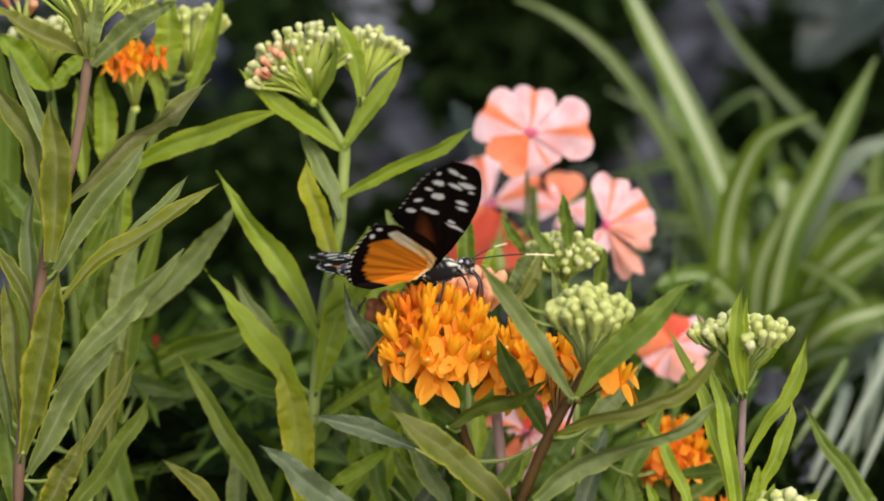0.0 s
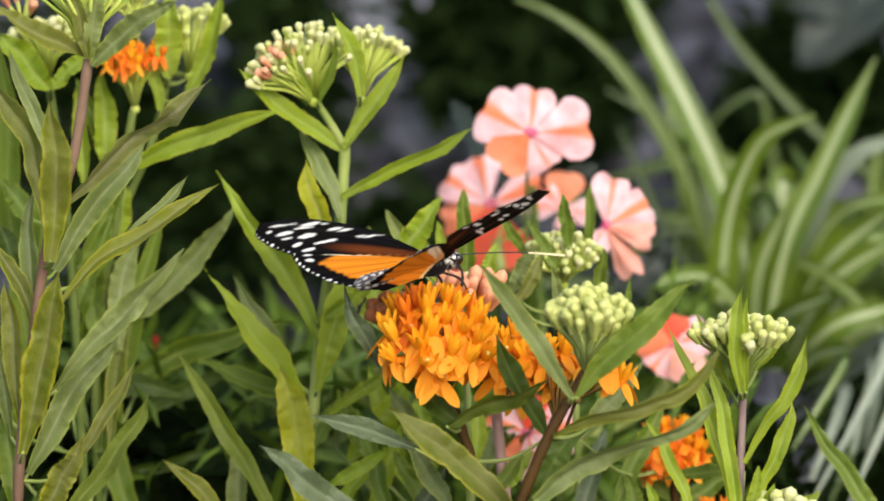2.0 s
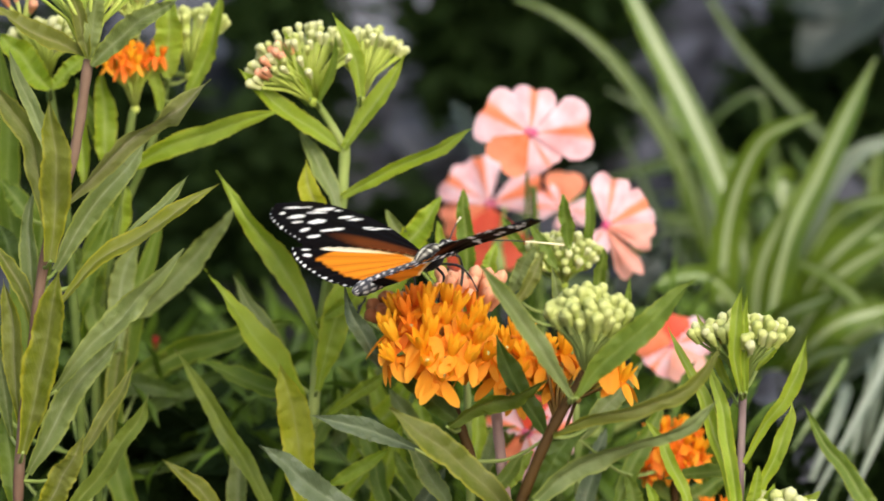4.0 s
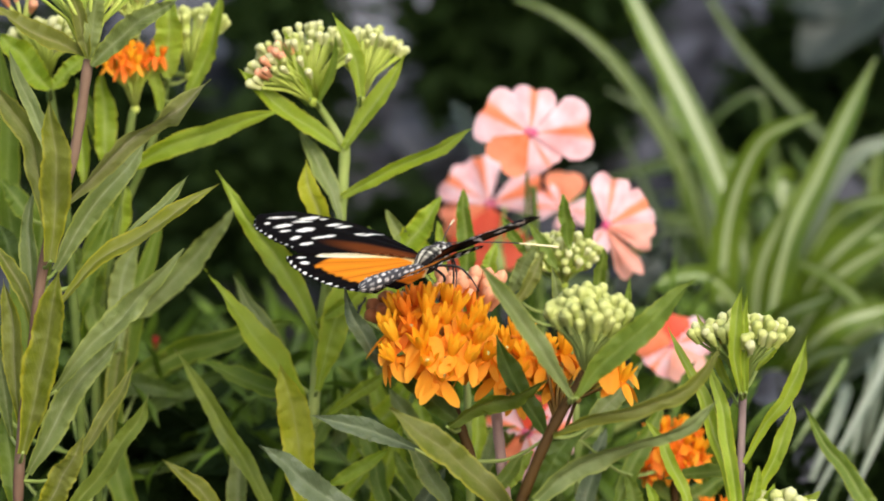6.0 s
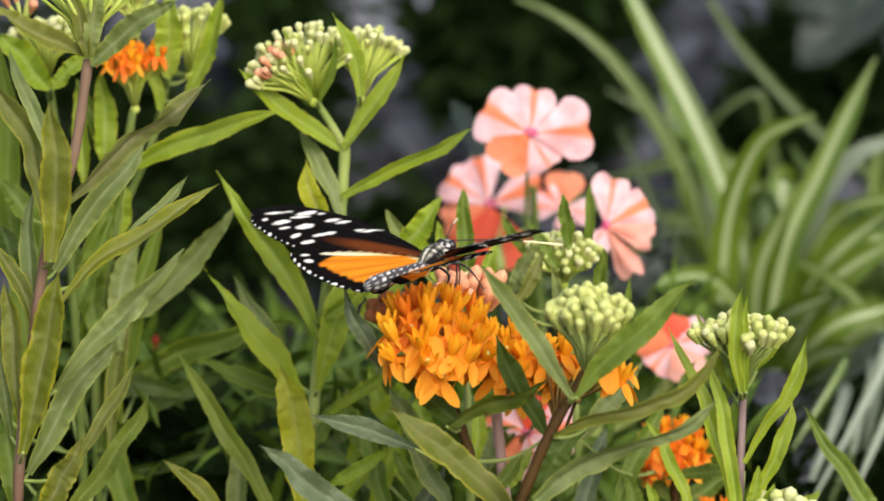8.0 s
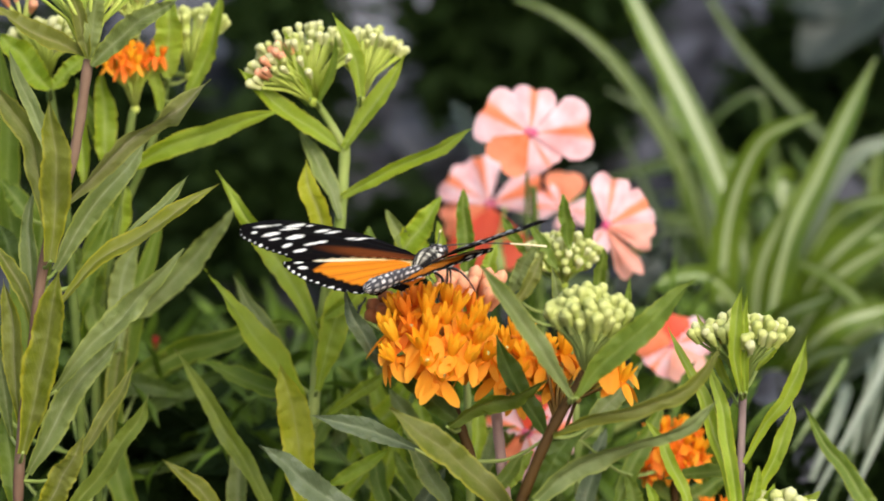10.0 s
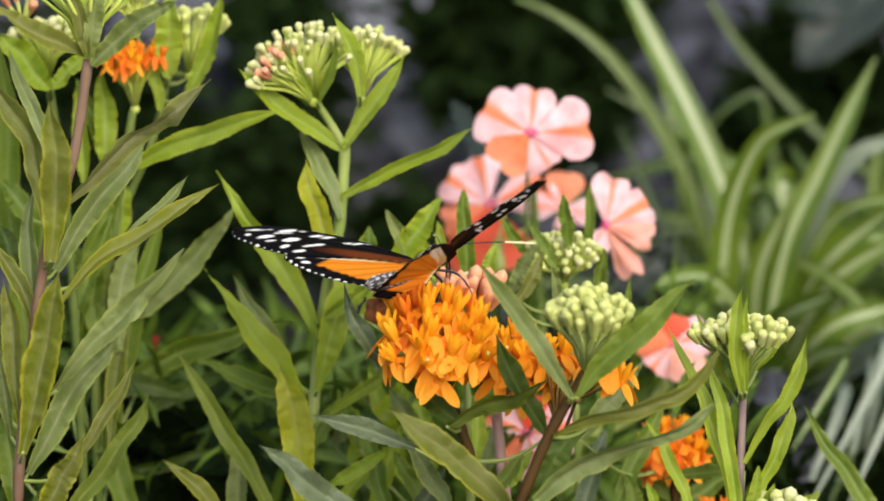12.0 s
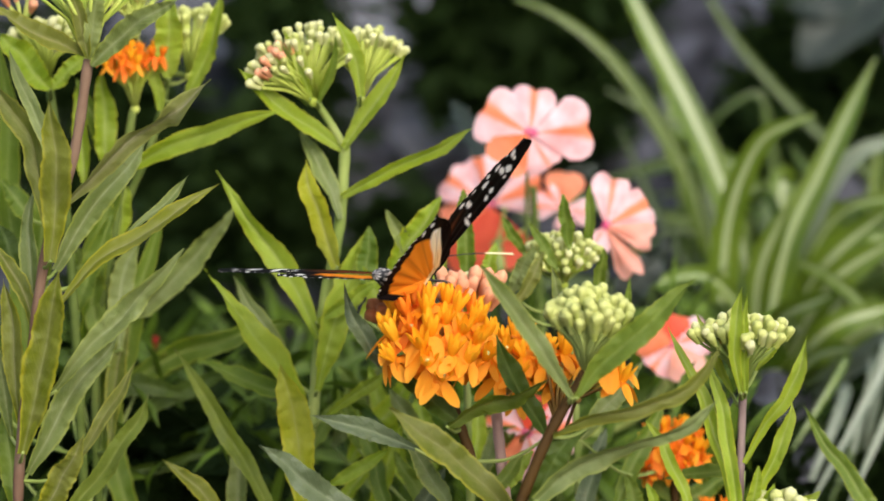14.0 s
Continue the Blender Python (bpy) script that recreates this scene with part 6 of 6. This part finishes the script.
def wing(name, hi_line, lo_line, colour, side, lift, parent, nu=190, nv=100):
    """A wing: its span along the side, its chord along x, gently ribbed and cambered."""
    u0, u1 = hi_line[0][0], hi_line[-1][0]
    verts, faces, tints = [], [], []
    for i in range(nu + 1):
        f = i / nu
        x = u0 + (u1 - u0) * (1 - (1 - f) ** 1.25)
        hi, lo = curve_at(hi_line, x), curve_at(lo_line, x)
        lo += 1.6 * math.sin(x * 2 * math.pi / 16.5)
        hi = max(hi, lo + 0.2)
        for j in range(nv + 1):
            y = lo + (hi - lo) * j / nv
            rib = 0.7 * math.sin(math.atan2(y - 40, x + 30) * 40)
            camber = -6.0 * (x / 340) ** 2 + 5.0 * math.sin(math.pi * j / nv) * max(0, min(1, x / 120))
            droop = min(0.0, x)
            verts.append((y * U, side * (x - 0.95 * droop) * U, (camber + rib + lift + droop) * U))
            tints.append(colour(x, y, lo, hi))
    for i in range(nu):
        for j in range(nv):
            a_ = i * (nv + 1) + j
            faces.append((a_, a_ + 1, a_ + nv + 2, a_ + nv + 1))
    return painted(name, verts, faces, tints, M["wing"], parent)


def furry(name, stations, colour, parent, sides=20):
    """A rounded body part through stations (x, half width, half height, z)."""
    verts, faces, tints = [], [], []
    for i, (x, w, h, z) in enumerate(stations):
        for s in range(sides):
            ang = 2 * math.pi * s / sides
            verts.append((x * U, w * math.cos(ang) * U, (z + h * math.sin(ang)) * U))
            tints.append(colour(x, ang))
    for i in range(len(stations) - 1):
        for s in range(sides):
            n_ = (s + 1) % sides
            faces.append((i * sides + s, i * sides + n_, (i + 1) * sides + n_, (i + 1) * sides + s))
    faces.append(tuple(range(sides))[::-1])
    faces.append(tuple(range((len(stations) - 1) * sides, len(stations) * sides)))
    ob = painted(name, verts, faces, tints, M["fur"], parent)
    return ob


def ovals(x0, x1, w, h, n=16, z0=0.0, z1=0.0, blunt=0.5):
    out = []
    for i in range(n + 1):
        t = i / n
        r = math.sin(math.pi * min(0.985, max(0.015, t))) ** blunt
        out.append((x0 + (x1 - x0) * t, w * r, h * r, z0 + (z1 - z0) * t))
    return out


def thorax_colour(x, ang):
    band = math.sin(ang * 9.0 + 0.012 * x + 0.8 * noise.noise(Vector((x * 0.05, ang, 2))))
    q = soft(0.84 - band + 0.5 * noise.noise(Vector((x * 0.15, ang * 2, 0))), 0.3)
    top = soft(0.45 - math.sin(ang), 0.3) * soft(noise.noise(Vector((x * 0.12, ang * 3, 6))) - 0.05, 0.4)
    return blend((0.010, 0.009, 0.009), (0.76, 0.73, 0.58), q * (1 - 0.75 * top))


def head_colour(x, ang):
    q = soft(0.30 - noise.noise(Vector((x * 0.22, math.cos(ang) * 2.2, math.sin(ang) * 2.2 + 9))) * 1.7, 0.3)
    return blend((0.014, 0.012, 0.012), (0.78, 0.76, 0.70), q)


def abdomen_colour(x, ang):
    c = blend((0.045, 0.045, 0.05), (0.014, 0.013, 0.014), soft(0.1 + math.sin(ang), 0.8))
    ring, spin = (x + 200) / 17.0, ang / (2 * math.pi) * 8
    row = math.floor(ring)
    q = math.hypot((ring - row - 0.5) * 1.5, ((spin + 0.12 * (row % 2)) % 1.0 - 0.5) * 1.5)
    return blend(c, (0.74, 0.71, 0.66), soft(q - 0.29 + 0.42 * noise.noise(Vector((x * 0.11, ang * 1.7, 5))), 0.3))


k = Nodes("dark_limb", 0.45, 0.4)
k.color(k.mix(k.noise(600.0), rgb(0.008, 0.007, 0.007), rgb(0.03, 0.025, 0.022)))
M["limb"] = k.m
k = Nodes("antenna_tip", 0.5, 0.3)
k.color(k.mix(k.noise(900.0), rgb(0.80, 0.68, 0.36), rgb(0.90, 0.82, 0.55)))
M["antenna_tip"] = k.m
k = Nodes("insect_eye", 0.15, 0.6)
k.color(k.mix(k.noise(3000.0), rgb(0.01, 0.008, 0.008), rgb(0.03, 0.02, 0.018)))
M["eye"] = k.m


def local(name, bm, materials, parent):
    """A small part given in its parent's own space."""
    me = bpy.data.meshes.new(name)
    for f in bm.faces:
        f.smooth = True
    bm.to_mesh(me)
    bm.free()
    for m in materials:
        me.materials.append(m)
    ob = new(name, me)
    ob.parent = parent
    return ob


def v3(x, y, z):
    return Vector((x * U, y * U, z * U))


butterfly = thing("butterfly", (-0.006, 0.0, 0.493), "orange, black and white-spotted longwing butterfly on the orange blossoms", "butterfly")
furry("thorax", ovals(2, 78, 20, 24, 18, 0, 1), thorax_colour, butterfly)
head = furry("head", ovals(68, 106, 17, 16, 12, 2, 0), head_colour, butterfly)
antennae = []
for side in (1, -1):
    bm = bmesh.new()
    ellipsoid(bm, Matrix.Translation(v3(90, side * 12, 4)) @ Matrix.Diagonal((10 * U, 8 * U, 11 * U, 1)), 14, 10)
    tagged(local("eye", bm, [M["eye"]], head), "glossy black eye")
    bm = bmesh.new()
    line = [v3(205 * t_, 0, 5 * math.sin(t_ * 3.1)) for t_ in [i / 14 for i in range(15)]]
    tube(bm, line, [1.2 * U if i < 9 else (1.3 + 0.14 * (i - 9)) * U for i in range(15)], 7)
    for n_, f in enumerate(bm.faces):
        f.material_index = 1 if n_ // 7 >= 9 else 0
    antennae.append(tagged(local("antenna", bm, [M["limb"], M["antenna_tip"]], head), "thin black antenna with a cream tip"))
bm = bmesh.new()
tube(bm, spline([v3(102, 0, -8), v3(112, -2, -30), v3(108, -4, -62), v3(94, -4, -86)], 14), [1.8 * U] * 12 + [1.2 * U] * 3, 6)
tagged(local("proboscis", bm, [M["limb"]], head), "thin black proboscis dipping into the flowers")
body_line = []
for i in range(37):
    s_ = i / 36
    r_ = (8 + 6.5 * math.sin(math.pi * min(1.0, s_ * 0.62))) * math.sqrt(max(0.02, 1 - max(0.0, (s_ - 0.80) / 0.2) ** 2)) * (1 + 0.05 * math.cos(s_ * 60))
    body_line.append((16 - 160 * s_, r_, r_ * 0.97, -5 * s_))
abdomen = furry("abdomen", body_line, abdomen_colour, butterfly, 28)
LEGS = [((66, 10, -14), (98, -10, -16), (104, -14, -42), (86, -20, -76)), ((52, -12, -14), (64, -46, -18), (66, -66, -34), (62, -86, -60)),
        ((40, -12, -16), (34, -34, -28), (26, -30, -50), (18, -26, -74)), ((44, 12, -16), (30, 34, -26), (22, 30, -50), (16, 26, -74))]
for leg_line in LEGS:
    bm = bmesh.new()
    tube(bm, spline([v3(*p) for p in leg_line], 18), [2.6 * U] * 8 + [1.9 * U] * 6 + [1.3 * U] * 5, 6)
    tagged(local("leg", bm, [M["limb"]], butterfly), "thin black bent leg")
right_fore = wing("forewing", FORE_HI, FORE_LO, fore_colour, -1, 2.0, butterfly)
left_fore = wing("forewing", FORE_HI, FORE_LO, fore_colour, 1, 2.0, butterfly)
right_hind = wing("hindwing", HIND_HI, HIND_LO, hind_colour, -1, -2.0, butterfly)
left_hind = wing("hindwing", HIND_HI, HIND_LO, hind_colour, 1, -2.0, butterfly)


def motions():
    """Seconds; the body's place; its heading, pitch and roll; for the right and left side the lift of the wings, the sweep of the forewing, the tilt, the sweep of the hindwing; the bend of the abdomen; and the forewings' own tilt, in degrees."""
    beats = [
        (0.0, -0.0060, -0.0024, 0.4945, 17.5, 5.8, -16.8, 22.7, 14.1, -0.7, 12.1, -1.5, 6.9, 5.3, 8.8, -15.2, 5.4, -0.3),
        (0.2, -0.0072, -0.0021, 0.4946, 16.4, 5.5, -16.4, 19.9, 10.7, 0.2, 13.1, -3.4, 6.1, 5.2, 9.5, -15.3, 5.6, -0.3),
        (0.5, -0.0059, -0.0017, 0.4948, 17.7, 4.6, -16.0, 22.0, 13.7, -0.8, 13.9, -6.1, 4.9, 5.1, 10.5, -15.6, 5.9, -0.2),
        (0.7, -0.0056, -0.0007, 0.4941, 23.4, 4.1, -10.4, 19.5, 5.9, -4.5, 14.2, 0.3, -4.9, 6.9, 13.2, -13.2, 3.3, -3.5),
        (0.8, -0.0058, -0.0012, 0.4940, 22.4, 2.6, -7.2, 21.9, 11.6, -7.1, 14.4, -4.0, -7.4, 5.1, 9.5, -10.8, 6.8, -4.8),
        (1.0, -0.0063, 0.0000, 0.4942, 29.2, 7.4, -1.0, 35.1, 2.7, -3.3, 10.8, -1.2, 0.1, 4.0, 5.7, -7.7, 7.0, -0.1),
        (1.2, -0.0070, 0.0017, 0.4942, 34.3, 6.1, 2.1, 35.4, 1.8, -6.3, 11.7, -3.5, -2.9, 5.6, 5.5, -5.6, 8.9, -2.0),
        (1.5, -0.0058, 0.0036, 0.4942, 47.1, 4.6, 10.2, 40.2, 0.5, 3.0, 7.3, 2.4, -5.5, 13.9, 1.7, -1.8, -5.3, 1.0),
        (1.8, -0.0063, 0.0033, 0.4951, 44.2, 3.3, 9.8, 42.7, -0.1, 0.5, 6.5, -1.1, -9.0, 12.0, 3.2, 1.0, -1.5, -0.9),
        (2.0, -0.0063, 0.0032, 0.4952, 42.6, 2.8, 9.6, 38.0, -1.3, 0.7, 9.1, -3.4, -11.3, 10.7, 4.2, 2.7, 1.0, -2.2),
        (2.3, -0.0066, 0.0028, 0.4956, 41.8, 4.6, 9.5, 39.1, -0.6, 1.3, 9.0, -4.8, -9.8, 10.7, 4.0, 2.0, 2.6, -0.9),
        (2.5, -0.0066, 0.0030, 0.4954, 43.3, 12.6, 13.0, 33.2, -5.9, 4.9, 5.4, -0.3, -11.2, 0.0, 1.7, 11.9, 7.0, -0.9),
        (2.7, -0.0062, 0.0026, 0.4952, 44.7, 13.7, 8.5, 26.5, -0.6, 3.7, 2.5, 3.3, -7.8, 0.0, -0.2, 7.2, 7.1, -0.6),
        (2.8, -0.0055, 0.0024, 0.4955, 45.8, 14.5, 6.3, 25.2, 3.5, 4.5, 3.5, 5.1, -6.1, 0.0, -1.1, 4.7, 7.1, -0.4),
        (3.0, -0.0064, 0.0021, 0.4957, 43.3, 15.7, 1.8, 19.3, 7.5, 5.2, 1.6, 8.8, -2.8, 0.0, -2.9, -0.1, 7.2, -0.1),
        (3.2, -0.0073, 0.0020, 0.4958, 43.4, 15.3, 1.8, 22.5, 8.0, 4.6, -1.6, 8.4, -2.6, 0.0, -3.1, -0.7, 7.2, -0.0),
        (5.3, -0.0057, 0.0019, 0.4959, 54.6, 13.8, 1.2, 21.5, 7.2, 15.2, -5.9, 4.6, -0.4, 0.0, -5.7, -6.3, 7.0, 0.4),
        (5.5, -0.0057, 0.0019, 0.4955, 55.8, 13.7, 1.0, 23.2, 8.3, 17.0, -5.1, 4.2, -0.2, 0.0, -6.0, -6.7, 6.9, 0.5),
        (5.8, -0.0062, 0.0018, 0.4952, 56.9, 13.6, 1.1, 26.5, 8.7, 16.5, -7.3, 5.6, -1.6, 0.0, -6.0, -7.1, 7.0, 0.7),
        (6.0, -0.0063, 0.0017, 0.4953, 57.7, 13.6, 1.1, 24.1, 6.1, 16.8, -7.8, 6.5, -2.7, 0.0, -6.1, -7.2, 7.0, 0.9),
        (6.2, -0.0065, 0.0017, 0.4954, 58.1, 13.8, 1.0, 23.5, 6.1, 17.9, -7.1, 7.5, -3.7, 0.0, -6.2, -7.4, 7.0, 1.0),
        (6.5, -0.0053, 0.0016, 0.4954, 59.6, 14.0, 1.1, 20.4, 7.3, 19.9, -5.4, 8.9, -5.1, 0.0, -6.2, -7.7, 7.1, 1.2),
        (7.0, -0.0053, 0.0018, 0.4960, 59.3, 14.5, 1.2, 20.4, 6.6, 20.2, -6.8, 9.8, -4.9, 0.0, -6.1, -8.0, 7.1, 0.8),
        (7.5, -0.0049, 0.0020, 0.4959, 59.6, 15.2, 1.4, 21.0, 8.5, 21.9, -5.9, 10.5, -4.8, 0.0, -6.0, -8.3, 7.2, 0.4),
        (8.0, -0.0052, 0.0022, 0.4956, 58.9, 14.7, 1.5, 19.1, 7.6, 20.6, -5.6, 11.5, -4.1, 0.0, -5.9, -8.0, 7.2, 0.0),
        (8.2, -0.0050, 0.0023, 0.4958, 58.5, 14.4, 1.4, 18.5, 8.3, 20.9, -5.4, 10.8, -4.1, 0.0, -6.0, -7.9, 7.2, 0.1),
        (10.3, -0.0066, 0.0028, 0.4947, 63.9, 11.8, 1.3, 25.5, 4.4, 19.6, -5.7, 3.7, -4.3, 0.0, -6.3, -6.5, 6.9, 0.7),
        (10.5, -0.0059, 0.0029, 0.4953, 64.4, 11.7, 1.3, 27.5, 4.4, 20.6, -3.7, 3.1, -4.3, 0.0, -6.4, -6.4, 6.9, 0.7),
        (11.0, -0.0064, 0.0033, 0.4948, 66.2, 11.3, 1.5, 30.0, 4.2, 20.8, -6.6, 3.5, -2.6, 0.0, -7.5, -7.0, 7.0, 0.6),
        (11.5, -0.0059, 0.0038, 0.4946, 68.4, 11.0, 1.8, 31.4, 5.2, 22.2, -7.1, 3.8, -0.8, 0.0, -8.6, -7.7, 7.0, 0.4),
        (11.8, -0.0058, 0.0038, 0.4936, 68.1, 11.6, 4.7, 36.1, 3.2, 18.0, -6.0, 3.6, 4.8, 0.0, -6.3, -8.0, 6.9, 3.7),
        (12.0, -0.0060, 0.0049, 0.4935, 61.8, 16.3, 11.5, 47.4, -2.8, 8.1, 1.4, 15.7, 9.1, 18.5, -1.5, -14.4, -3.7, -0.7),
        (12.2, -0.0070, 0.0049, 0.4937, 65.2, 17.1, 10.4, 43.9, -7.5, 4.6, -3.9, 18.0, 11.0, 17.2, -2.5, -14.4, -4.6, -0.6),
        (12.5, -0.0062, 0.0049, 0.4925, 66.9, 19.6, 8.6, 51.6, -8.9, 7.2, 0.9, 21.2, 14.1, 15.4, -4.0, -14.2, -5.8, -0.4),
        (12.8, -0.0080, 0.0047, 0.4933, 65.8, 13.7, 6.2, 53.1, -1.6, 4.8, -5.2, 18.7, 16.0, 12.6, -4.2, -16.3, -6.3, 0.6),
        (13.0, -0.0066, 0.0046, 0.4918, 68.7, 10.3, 4.7, 57.1, 2.6, 5.2, -4.3, 17.1, 17.4, 10.7, -4.3, -17.8, -6.6, 1.2),
        (13.3, -0.0072, 0.0041, 0.4921, 71.2, 8.1, 5.0, 51.1, -6.4, 2.9, -5.6, 16.5, 17.8, 11.3, -4.2, -20.6, -5.5, 1.0),
        (13.5, -0.0072, 0.0038, 0.4915, 70.5, 7.1, 5.2, 54.0, -3.8, 3.5, -3.6, 16.0, 18.0, 11.8, -4.2, -22.6, -4.8, 0.8),
        (14.0, -0.0074, 0.0044, 0.4914, 72.8, 10.5, 4.7, 55.3, -5.3, 5.7, -2.1, 19.3, 17.9, 12.9, -4.8, -24.8, -5.6, 0.5),
    ]

    def body(x, y, z, yaw, pitch, roll):
        return Matrix.Translation((x, y, z)) @ Matrix.Rotation(radians(yaw), 4, "Z") @ Matrix.Rotation(radians(-pitch), 4, "Y") @ Matrix.Rotation(radians(roll), 4, "X")

    walk(butterfly, [(q[0], body(*q[1:7])) for q in beats])
    for fore, hind, side, at in ((right_fore, right_hind, -1, 0), (left_fore, left_hind, 1, 1)):
        hinge = Matrix.Translation(v3(0, side * 12, 8))
        raised = [(q[0], hinge @ pose(0, 0, 0, side * q[7 + at]) @ pose(0, 0, 0, 0, q[11 + at]), side * q[9 + at], side * q[13 + at], q[16 + at]) for q in beats]
        walk(fore, [(t, m @ pose(0, 0, 0, 0, e_) @ pose(0, 0, 0, 0, 0, a_)) for t, m, a_, b_, e_ in raised])
        walk(hind, [(t, pose(0, side * 0.0007, -0.0002) @ m @ pose(0, 0, 0, 0, 0, b_)) for t, m, a_, b_, e_ in raised])
    # the antennae keep their bearing while the body turns: seconds, bearing of the right and left one, rise of the left
    bearings = [(0.0, 42, 70, 0), (1.0, 36, 75, 4), (2.5, 14, 84, 4), (8.2, 10, 84, 2), (11.5, 34, 92, -4), (12.5, 38, 95, -4), (14.0, 43, 95, -4)]
    for ob, side, at in zip(antennae, (1, -1), (2, 1)):
        rows = []
        for q in beats:
            (a0, a1) = next(((p, n) for p, n in zip(bearings, bearings[1:]) if q[0] <= n[0]))
            mix_ = [u_ + (v_ - u_) * (q[0] - a0[0]) / (a1[0] - a0[0]) for u_, v_ in zip(a0, a1)]
            free = body(0, 0, 0, *q[4:7]).inverted() @ Matrix.Rotation(radians(mix_[at]), 4, "Z") @ Matrix.Rotation(radians(-mix_[3] if side > 0 else 4.0), 4, "Y")
            rows.append((q[0], Matrix.Translation(v3(100, side * 6, 10)) @ free))
        walk(ob, rows)
    walk(abdomen, [(q[0], pose(0, 0, 0, 0, -q[15], -13 * max(0.0, min(1.0, (4 - q[15]) / 12)))) for q in beats])


motions()
